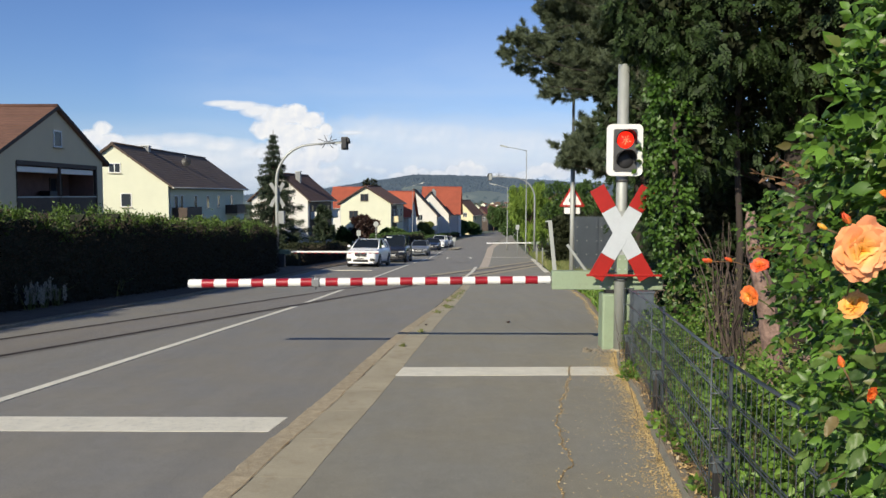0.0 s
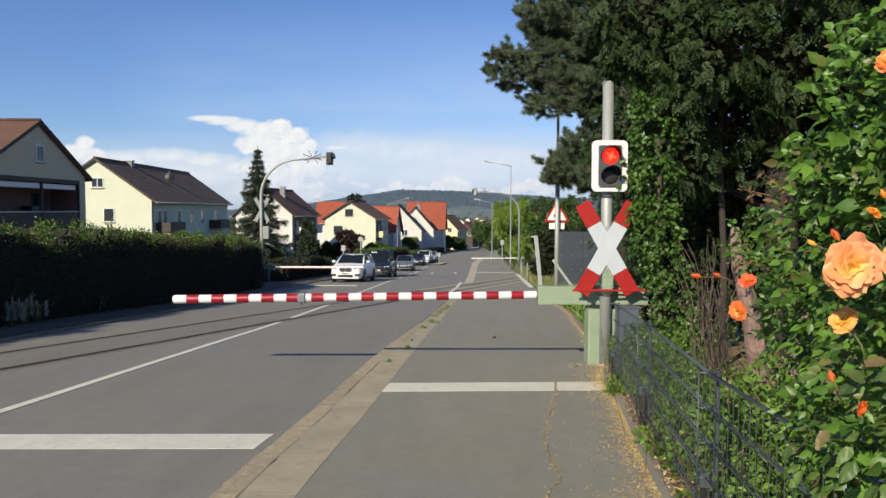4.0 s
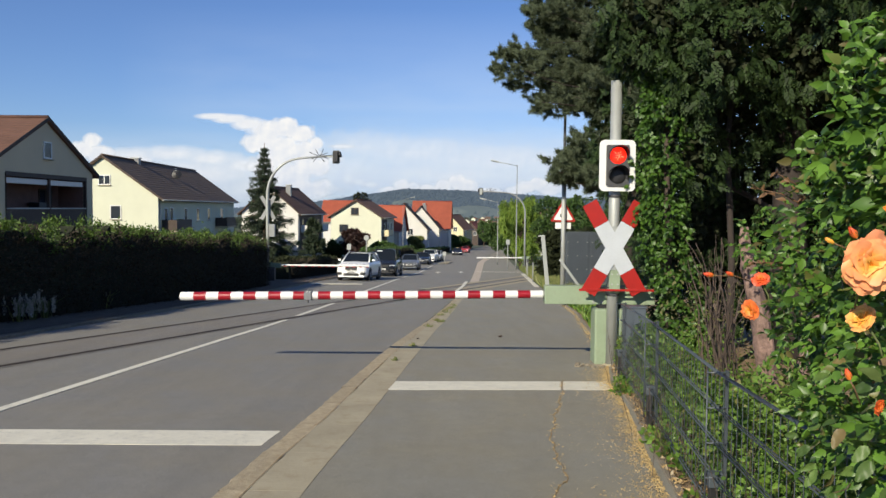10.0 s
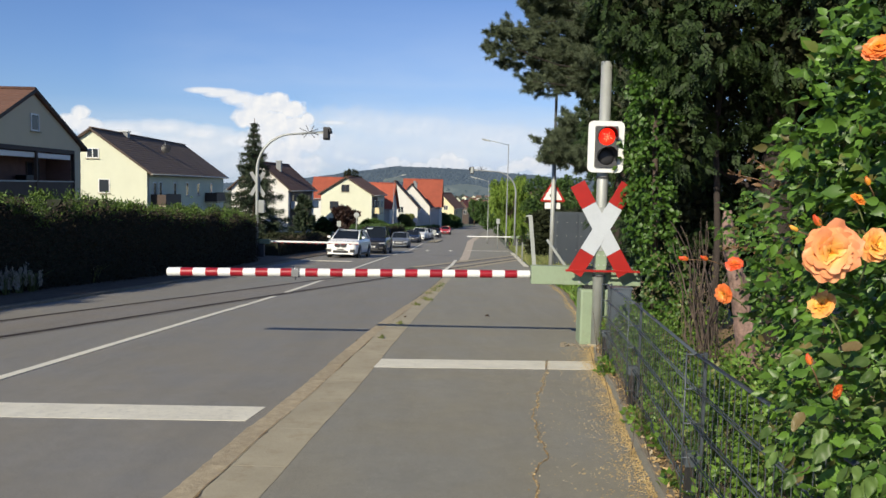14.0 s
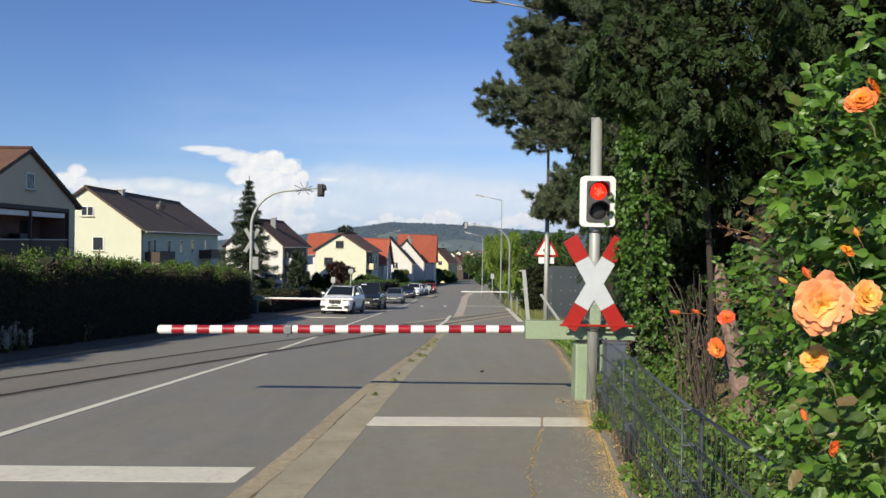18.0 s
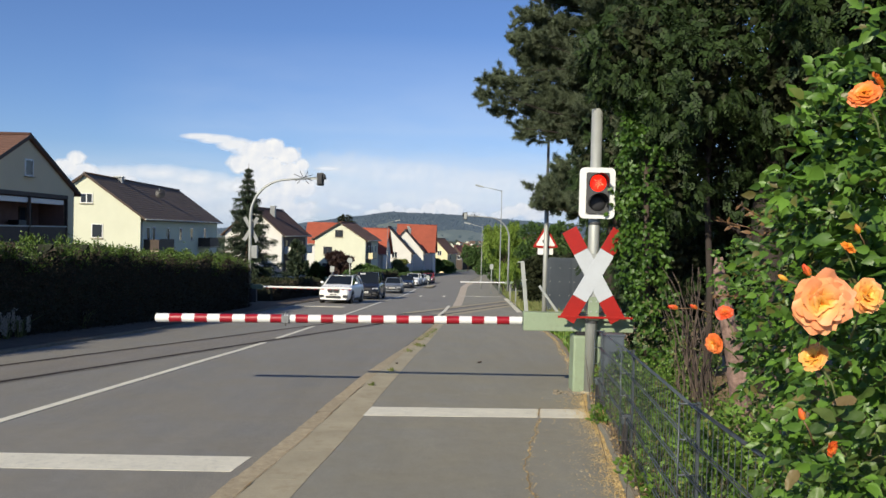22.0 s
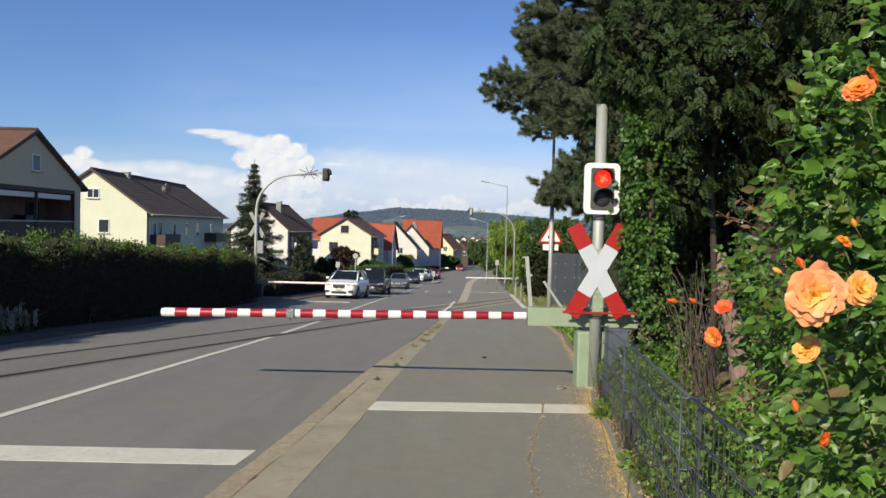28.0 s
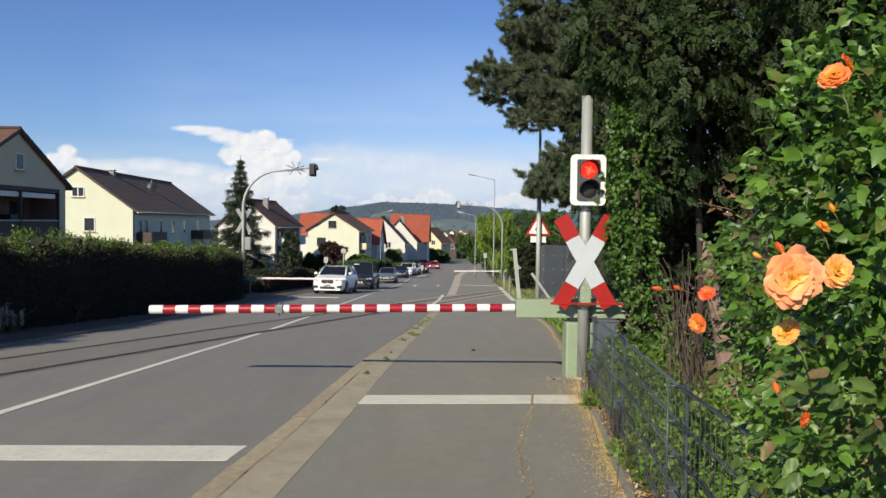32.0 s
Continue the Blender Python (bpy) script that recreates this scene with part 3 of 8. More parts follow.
def clouds():
    """Each bank: rounded lumps (across, up and the two radii, in thousandths of the distance), fluff, softness and thickness."""
    banks = {
        "a tall white cumulus tower with soft edges": ([(-228, 94, 22, 15), (-206, 99, 24, 16), (-186, 92, 18, 14), (-244, 80, 20, 14), (-214, 74, 30, 22), (-184, 68, 24, 20), (-168, 80, 10, 9), (-176, 52, 26, 16), (-225, 52, 34, 20), (-205, 40, 42, 18), (-190, 24, 52, 14)], 1.0, 0.3, 1.0),
        "a long smooth anvil drawn out from the cumulus tower": ([(-296, 113, 30, 5), (-276, 110, 30, 7), (-254, 104, 28, 10), (-236, 98, 26, 13)], 0.35, 0.5, 0.95),
        "a white cumulus bank low over the roofs": ([(-452, 82, 15, 11), (-466, 70, 22, 14), (-444, 66, 22, 14), (-405, 56, 30, 8), (-500, 60, 30, 14)], 0.9, 0.35, 0.95),
        "a low band of white cloud behind the roofs": ([(-405, 62, 46, 15), (-352, 66, 56, 13), (-302, 60, 56, 14), (-262, 52, 50, 15), (-330, 42, 120, 24), (-230, 24, 90, 22)], 0.5, 0.8, 0.85),
        "a row of small white cumulus over the ridge": ([(-62, 28, 14, 10), (-48, 26, 15, 9), (-30, 24, 17, 8), (-8, 28, 14, 10), (8, 33, 14, 12), (23, 29, 15, 10), (-16, 20, 28, 8), (-78, 22, 15, 7), (45, 21, 22, 8)], 1.0, 0.3, 1.0),
        "a small white cumulus above the trees": ([(96, 28, 16, 10), (112, 32, 15, 11), (84, 23, 17, 8), (130, 26, 19, 9)], 1.0, 0.3, 1.0),
        "wisps of cloud beside the tower": ([(-132, 36, 8, 8), (-118, 33, 10, 5), (-103, 30, 10, 4), (-140, 78, 22, 3), (-150, 62, 16, 4)], 0.8, 0.6, 0.6),
        "a broad faint sheet of cloud trailing from the tower": ([(-120, 78, 90, 26), (-50, 70, 120, 26), (60, 62, 140, 24), (-140, 50, 90, 34), (0, 42, 160, 26), (150, 50, 130, 24)], 0.8, 1.1, 0.5),
    }
    k = FAR / 1000
    for layer, (label, (blobs, rough, soft, thick)) in enumerate(banks.items()):
        m = bpy.data.materials.new("cloud")
        m.use_nodes = True
        nt = m.node_tree
        nt.nodes.remove(nt.nodes["Principled BSDF"])
        tc = nt.nodes.new("ShaderNodeTexCoord")

        def vec(op, a, b):
            n = nt.nodes.new("ShaderNodeVectorMath")
            n.operation = op
            for sock, v in zip(n.inputs, (a, b)):
                if isinstance(v, tuple):
                    sock.default_value = v
                elif v is not None:
                    nt.links.new(v, sock)
            return n

        def num(op, a, b=0.0):
            n = nt.nodes.new("ShaderNodeMath")
            n.operation = op
            for sock, v in zip(n.inputs, (a, b)):
                if isinstance(v, (int, float)):
                    sock.default_value = v
                else:
                    nt.links.new(v, sock)
            return n.outputs[0]

        p = vec("MULTIPLY", tc.outputs["Object"], (1 / k, 0.0, 1 / k)).outputs[0]
        dens = None
        for px, pz, rx, rz in blobs:
            q = vec("MULTIPLY", vec("SUBTRACT", p, (px, 0.0, pz)).outputs[0], (1 / rx, 0.0, 1 / rz)).outputs[0]
            d = num("SUBTRACT", 1.0, vec("LENGTH", q, None).outputs["Value"])
            if dens is None:
                dens = d
            else:   # lumps run smoothly into one another
                sm = nt.nodes.new("ShaderNodeMath")
                sm.operation, sm.inputs[2].default_value = "SMOOTH_MAX", 0.18
                nt.links.new(dens, sm.inputs[0])
                nt.links.new(d, sm.inputs[1])
                dens = sm.outputs[0]

        def fluff(shift, scale, detail):
            n = nt.nodes.new("ShaderNodeTexNoise")
            n.inputs["Scale"].default_value, n.inputs["Detail"].default_value, n.inputs["Roughness"].default_value = scale, detail, 0.5
            nt.links.new(vec("ADD", p, shift).outputs[0], n.inputs["Vector"])
            return n.outputs["Fac"]

        f0 = fluff((0.0, 0.0, 0.0), 0.055, 7.0)
        g0, g1 = fluff((40.0, 0.0, 0.0), 0.05, 3.5), fluff((36.5, 0.0, 4.0), 0.05, 3.5)
        body = num("ADD", dens, num("MULTIPLY", num("SUBTRACT", f0, 0.5), 1.1 * rough))
        grey = lambda v: (v * thick,) * 3
        alpha = ramp(nt, body, [(0.04, grey(0)), (0.04 + soft * 0.35, grey(0.5)), (0.04 + soft, grey(1))])
        # Lit and shaded cloud sides painted from shifted noise on a glowing sheet.
        painted_relief = num("ADD", 0.68, num("MULTIPLY", num("SUBTRACT", g0, g1), 1.1 * rough))
        em = nt.nodes.new("ShaderNodeEmission")
        nt.links.new(ramp(nt, painted_relief, [(0.27, (0.64, 0.71, 0.82)), (0.55, (0.84, 0.87, 0.92)), (0.84, (1.0, 0.99, 0.97))]), em.inputs["Color"])
        em.inputs["Strength"].default_value = 0.8
        tr, mx = nt.nodes.new("ShaderNodeBsdfTransparent"), nt.nodes.new("ShaderNodeMixShader")
        nt.links.new(alpha, mx.inputs[0])
        nt.links.new(tr.outputs[0], mx.inputs[1])
        nt.links.new(em.outputs[0], mx.inputs[2])
        nt.links.new(mx.outputs[0], nt.nodes["Material Output"].inputs["Surface"])
        # a far sheet cut to the outline of the cloud
        V, F, index = [], [], {}
        for i in range(-140, 80):
            for j in range(-4, 48):
                cx, cz = (i + 0.5) * 4, (j + 0.5) * 3
                if any(((cx - px) / (rx * 1.4 + 4)) ** 2 + ((cz - pz) / (rz * 1.4 + 4)) ** 2 < 1 for px, pz, rx, rz in blobs):
                    quad = []
                    for u, v in ((i, j), (i + 1, j), (i + 1, j + 1), (i, j + 1)):
                        if (u, v) not in index:
                            index[u, v] = len(V)
                            V.append((u * 4 * k, 0.0, v * 3 * k))
                        quad.append(index[u, v])
                    F.append(quad)
        ob = new("cloud", mesh_of("cloud", V, F, m))
        ob.location = (0, FAR + 14 * layer, 1.5)
        ob.visible_shadow = False
        tagged(ob, label, "cloud", kind="structure")

    # A glowing see-through sheet that imitates thin cloud and haze.
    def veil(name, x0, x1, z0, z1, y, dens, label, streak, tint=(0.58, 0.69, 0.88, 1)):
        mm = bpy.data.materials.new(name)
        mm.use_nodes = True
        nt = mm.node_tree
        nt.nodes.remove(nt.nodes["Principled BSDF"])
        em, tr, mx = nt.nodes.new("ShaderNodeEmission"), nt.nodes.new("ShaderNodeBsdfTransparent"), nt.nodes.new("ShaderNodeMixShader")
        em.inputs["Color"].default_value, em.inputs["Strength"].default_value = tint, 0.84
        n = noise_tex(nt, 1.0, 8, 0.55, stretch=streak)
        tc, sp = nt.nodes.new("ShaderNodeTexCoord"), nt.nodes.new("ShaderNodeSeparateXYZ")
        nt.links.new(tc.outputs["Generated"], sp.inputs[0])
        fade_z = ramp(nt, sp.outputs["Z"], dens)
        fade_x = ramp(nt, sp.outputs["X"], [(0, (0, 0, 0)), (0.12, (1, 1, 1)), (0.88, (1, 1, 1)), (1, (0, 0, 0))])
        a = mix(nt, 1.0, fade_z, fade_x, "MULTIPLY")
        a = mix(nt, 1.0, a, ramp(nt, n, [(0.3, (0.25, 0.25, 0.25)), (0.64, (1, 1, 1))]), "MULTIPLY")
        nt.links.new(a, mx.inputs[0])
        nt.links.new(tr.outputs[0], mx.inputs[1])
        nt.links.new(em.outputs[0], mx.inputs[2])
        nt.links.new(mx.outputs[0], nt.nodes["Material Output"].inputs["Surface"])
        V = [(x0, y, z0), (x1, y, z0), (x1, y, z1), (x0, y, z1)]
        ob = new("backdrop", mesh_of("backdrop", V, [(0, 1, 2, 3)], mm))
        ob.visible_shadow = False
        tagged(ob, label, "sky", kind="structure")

    k = FAR / 1000 * 1.06
    veil("haze bank", -800 * k, 600 * k, -40 * k, 108 * k, FAR * 1.06, [(0.0, (0.95, 0.95, 0.95)), (0.45, (0.85, 0.85, 0.85)), (0.78, (0.5, 0.5, 0.5)), (0.98, (0, 0, 0))], "pale hazy cloud sheet above the horizon", (0.0012, 0.001, 0.006))
    k = FAR / 1000 * 1.03
    veil("cirrus sheet", -190 * k, 520 * k, 0, 118 * k, FAR * 1.03, [(0.0, (0.3, 0.3, 0.3)), (0.35, (0.58, 0.58, 0.58)), (0.7, (0.52, 0.52, 0.52)), (1.0, (0, 0, 0))], "broad thin white cloud sheet", (0.0016, 0.001, 0.008), (0.66, 0.75, 0.88, 1))
    veil("high streaks", -420 * k, 420 * k, 96 * k, 250 * k, FAR * 1.03 + 30, [(0.0, (0, 0, 0)), (0.2, (0.3, 0.3, 0.3)), (0.5, (0.18, 0.18, 0.18)), (1.0, (0, 0, 0))], "faint high streaks of cirrus", (0.0007, 0.001, 0.0028), (0.66, 0.76, 0.9, 1))
    # Sheet added in front of the ridge; its own glow imitates haze.
    veil("glowing haze sheet", -1500, 1500, -80, 120, 2080, [(0.0, (0.36, 0.36, 0.36)), (0.66, (0.34, 0.34, 0.34)), (0.8, (0.12, 0.12, 0.12)), (1.0, (0, 0, 0))], "glowing sheet imitating thin bluish haze over the valley", (0.0004, 0.001, 0.0004), (0.3, 0.42, 0.6, 1))
    k = FAR / 1000 * 0.985
    veil("low haze", -700 * k, 500 * k, -10 * k, 82 * k, FAR * 0.985, [(0.0, (0.5, 0.5, 0.5)), (0.4, (0.36, 0.36, 0.36)), (0.7, (0.18, 0.18, 0.18)), (1.0, (0, 0, 0))], "thin pale haze before the clouds", (0.001, 0.001, 0.005))


ground()
far_woods()
clouds()


# ---- road, pavement, rails ----
def rail_x(y, k=0):
    a, b = -6.36 - 1.56 * k + 0.27 * (y - 11.29), -6.43 - 1.495 * k + 0.288 * (y - 11.42)
    u = min(1.0, max(0.0, (y - 24) / 14))
    return a + (b - a) * u


def flat(name, pts, height, up, material, label, category="road marking"):
    """A thin painted shape on sloping ground; pts run round it in x and y."""
    bm = bmesh.new()
    top = [bm.verts.new((x, y, height(y) + up)) for x, y in pts]
    low = [bm.verts.new((x, y, height(y) + up - 0.02)) for x, y in pts]
    bm.faces.new(top)
    n = len(pts)
    for i in range(n):
        bm.faces.new((top[i], low[i], low[(i + 1) % n], top[(i + 1) % n]))
    bmesh.ops.recalc_face_normals(bm, faces=bm.faces[:])
    return tagged(part(name, bm, material, None), label, category, kind="structure")


ribbon("road", LEFT, lambda y: KERB(y) + 0.02, road_z, STEPS, M_ROAD, "worn grey asphalt road sloping gently down", "road", 10)
ribbon("pavement", lambda y: KERB(y) + 0.2, WALK, walk_z, STEPS, M_WALK, "smooth brownish grey asphalt pavement", "pavement", 6)
ribbon("gutter_strip", lambda y: KERB(y), lambda y: KERB(y) + 0.5 + 0.006 * (y - 46), lambda y: walk_z(y) + 0.004, [y for y in STEPS if 45 < y <= 130], M_STRIPFAR, "sandy concrete strip beyond the rails", "paving")
ribbon("planting_bed", lambda y: WALK(y) + 0.05, lambda y: WALK(y) + 9, lambda y: walk_z(y) - 0.015, [y for y in STEPS if y <= 34], M_SOIL, "dry brown planting bed behind a low edging", "soil", 12)
ribbon("verge", lambda y: LEFT(y) - 9, lambda y: LEFT(y) - 0.12, lambda y: road_z(y) + 0.07, [y for y in STEPS if y <= 60], M_VERGE, "earth verge under the hedge, darkened to imitate shade", "verge", 8)
ribbon("track_surface", lambda y: rail_x(y, 1), lambda y: rail_x(y), lambda y: road_z(y) + float(np.interp(y, [25, 34], [0.004, 0.027])), list(np.arange(4, 66, 2.0)), M_TRACKBED, "brownish asphalt between the railway rails", "track")


ribbon("gutter_joint", lambda y: KERB(y) - 0.05 - 0.03 * noise.noise((y * 2.1, 0, 3)), lambda y: KERB(y) + 0.01, lambda y: road_z(y) + 0.004, list(np.arange(-4, 30, 0.3)), M_JOINT, "dark joint between road and kerb", "joint")


def rails():
    up = lambda y: float(np.interp(y, [25, 34], [0.012, 0.034]))
    for k in (0, 1):
        r = thing("rail", Matrix(), "worn dark steel rail set flush in the asphalt", "rail", "railway rails", "structure")
        ys = list(np.arange(4, 66, 2.0))
        for n, w, h, mt, lb in (("groove", 0.075, -0.005, M_GROOVE, "dirty black groove"), ("rail_head", 0.024, 0.0, M_RAIL, "")):
            ob = ribbon(n, lambda y: rail_x(y, k) - w, lambda y: rail_x(y, k) + w, lambda y: road_z(y) + up(y) + h, ys, mt, "", "", 2, r)
            if lb:
                ob["label"] = lb
        for d in (-0.135, 0.078):   # worn concrete edge on both sides of the groove
            ob = ribbon("edge_strip", lambda y: rail_x(y, k) + d + 0.012 * noise.noise((y * 1.3, k, 2)), lambda y: rail_x(y, k) + d + 0.045 + 0.03 * noise.noise((y * 0.9, k, 7)), lambda y: road_z(y) + up(y) - 0.003, list(np.arange(4, 44, 0.5)), M_TRACKEDGE, "", "", 1, r)
            ob["label"] = "pale worn edge"


rails()
for k, d in ((0, 0.12), (1, -0.62), (0, -0.75)):
    ribbon("crossing_slab", lambda y: rail_x(y, k) + d, lambda y: rail_x(y, k) + d + 0.5, lambda y: walk_z(y) + 0.009, list(np.arange(36.0, 64.0, 2.0)), M_STRIP, "sandy concrete slab strip beside the rail", "paving")
WORN = "worn white painted "
flat("stop_line", [(-1.66, 6.69), (-1.61, 7.25), (-4.62, 7.18), (-4.66, 6.63)], road_z, 0.003, M_LINE, WORN + "stop line across the lane")
flat("pavement_line", [(-0.74, 8.85), (1.225, 8.965), (1.27, 9.26), (1.308, 9.555), (-0.69, 9.45)], walk_z, 0.003, M_LINE, WORN + "stop line across the footway")
flat("pavement_line", [(1.25, 8.97), (1.8, 8.99), (1.89, 9.6), (1.338, 9.56), (1.292, 9.26)], walk_z, 0.003, M_LINE, "faded end of the footway stop line, broken by a crack")


def dash(y0, y1, at, w=0.065, label="centre line of the road"):
    ys = np.linspace(y0, y1, max(2, int((y1 - y0) / 2) + 1))
    flat("lane_line", [(at(y) - w, y) for y in ys] + [(at(y) + w, y) for y in ys[::-1]], road_z, 0.007, M_LINE, WORN + label)


for a, c in ((-25, 19.3), (20.6, 25.9), (33.0, 51.5), (55, 58), (61, 66), (68, 92), (96, 100)):
    dash(a, c, MIDDLE)
flat("edge_line", [(KERB(34.5) - 0.31, 34.5), (KERB(34.5) - 0.16, 34.5), (KERB(39.5) - 0.14, 39.5), (KERB(46.5) - 0.12, 46.5), (KERB(46.5) - 0.29, 46.5), (KERB(39.5) - 0.3, 39.5)], road_z, 0.036, M_LINE, WORN + "edge line beside the crossing")
flat("edge_line", [(4.2, 39.8), (4.46, 39.8), (6.15, 66.5), (5.85, 66.5)], walk_z, 0.006, M_LINE, WORN + "edge line beyond the rails")
flat("stop_line", [(-7.2, 41.0), (-4.6, 41.0), (-4.6, 41.5), (-7.2, 41.5)], road_z, 0.036, M_LINE, WORN + "stop line before the far half barrier")
flat("edge_line", [(2.4, 70.5), (6.1, 70.5), (6.1, 71.1), (2.4, 71.1)], walk_z, 0.006, M_LINE, WORN + "line beyond the rails")
for x, y in ((-1.1, 66.5), (0.9, 67.5)):
    flat("road_arrow", [(x - 0.07, y), (x + 0.07, y), (x + 0.07, y + 2.4), (x + 0.24, y + 2.4), (x, y + 4), (x - 0.24, y + 2.4), (x - 0.07, y + 2.4)], road_z, 0.006, M_LINE, WORN + "direction arrow")
flat("traffic_island", [(-1.5, 97), (-0.3, 97), (0.3, 107), (-0.7, 107)], road_z, 0.12, M_STRIP, "low pale traffic island in the road", "traffic island")


def kerbs():
    """Kerb stones with a concrete gutter strip behind, and the low edging on the planted side."""
    tilt = math.degrees(math.atan(-0.056))
    k = thing("kerb", Matrix(), "weathered sandy kerb stones along the pavement", "kerb", kind="structure")
    rng = random.Random(3)
    worn = []
    for q in range(6):   # worn stones with crumbled road edges
        bm = bmesh.new()
        rows = []
        for i in range(13):
            y = i / 12
            c = 0.022 * abs(noise.noise((q * 7.1, y * 5, 0))) + 0.014 * noise.noise((q * 3.3, y * 17, 4))
            r = 0.006 + 0.012 * abs(noise.noise((q, y * 9, 2)))
            rows.append([bm.verts.new(p) for p in ((c, y, -0.2), (c, y, 0.006 - r), (c + r, y, 0.006), (0.182, y, 0.006), (0.182, y, -0.2))])
        for u, v in zip(rows, rows[1:]):
            for i in range(4):
                bm.faces.new((u[i], u[i + 1], v[i + 1], v[i]))
        me = bpy.data.meshes.new("kerb_stone")
        bm.to_mesh(me)
        bm.free()
        me.materials.append(M_KERB)
        worn.append(me)
    stone = boxed(0, 0.18, 0.0005, 0.9995, -0.2, 0.008, bevel=0.005, seg=1)
    me = bpy.data.meshes.new("kerb_stone")
    stone.to_mesh(me)
    stone.free()
    me.materials.append(M_EDGING)
    s = thing("gutter_strip", Matrix(), "worn sandy concrete strip between kerb and pavement", "paving", kind="structure")
    wide = table([(4, 0.53), (6, 0.55), (9, 0.55), (12.5, 0.52), (18, 0.42), (26, 0.31), (46, 0.47)])
    for j in range(-12, 46):
        y = float(j)
        turn = math.degrees(math.atan(-(KERB(y + 1) - KERB(y))))
        z = walk_z(y)
        slope = math.degrees(math.atan(walk_z(y + 1) - z))
        share("kerb_stone", rng.choice(worn), k, pose(KERB(y) - 0.012 + rng.uniform(-0.008, 0.008), y, z + rng.uniform(-0.001, 0.0015), slope, 0, turn + rng.uniform(-0.3, 0.3)) @ Matrix.Diagonal((1, 1.003, 1, 1)))
        slab = bmesh.new()
        rows = []
        for v in np.linspace(y + 0.0015, y + 0.9985, 5):
            rag = 0.006 * noise.noise((v * 3.1, 0, 5)) + 0.004 * noise.noise((v * 11, 0, 6))
            rows.append([slab.verts.new(q) for q in ((KERB(v) + 0.15, v, walk_z(v) - 0.08), (KERB(v) + 0.15, v, walk_z(v) + 0.004), (KERB(v) + wide(v) + rag, v, walk_z(v) + 0.0025), (KERB(v) + wide(v) + rag, v, walk_z(v) - 0.08))])
        for a, b in zip(rows, rows[1:]):
            for i in range(3):
                slab.faces.new((a[i], b[i], b[i + 1], a[i + 1]))
        slab.faces.new(rows[0])
        slab.faces.new(rows[-1][::-1])
        bmesh.ops.recalc_face_normals(slab, faces=slab.faces[:])
        part("slab", slab, M_STRIP, s)
    edge = me.copy()
    edge.materials[0] = M_EDGING
    e = thing("edging", Matrix(), "low grey concrete edging beside the planting bed", "edging", kind="structure")
    for j in range(-6, 34):
        y = float(j)
        turn = math.degrees(math.atan(-(WALK(y + 1) - WALK(y))))
        share("edging_stone", edge, e, pose(WALK(y), y, walk_z(y) + 0.012, math.degrees(math.atan(walk_z(y + 1) - walk_z(y))), 0, turn) @ Matrix.Diagonal((0.34, 1.003, 1, 1)))
    # Dark edging stone on this kerb stands in for the hedge's shadow.
    left = thing("kerb", Matrix(), "kerb on the hedge side of the road, shade put into its dark stone", "kerb", kind="structure")
    for j in range(-4, 60):
        y = float(j)
        turn = math.degrees(math.atan(-(LEFT(y + 1) - LEFT(y))))
        share("kerb_stone", me, left, pose(LEFT(y) - 0.2, y, road_z(y) + 0.05, tilt, 0, turn))


kerbs()
for a, b in ((3.0, 4.1), (4.3, 6.6), (6.9, 8.2), (8.5, 9.6), (10.1, 11.4), (12.2, 13.1), (14.2, 16.0)):
    ribbon("kerb_joint", lambda y: KERB(y) + 0.168 + 0.02 * noise.noise((y * 2.7, 1, 9)), lambda y: KERB(y) + 0.168 + 0.02 * noise.noise((y * 2.7, 1, 9)) + 0.004 + 0.028 * max(0.0, noise.noise((y * 4.9, 2, 9))), lambda y: walk_z(y) + 0.011, list(np.arange(a, b, 0.09)), M_CRACK, "broken dirt-filled joint behind the kerb stones", "joint", 1)


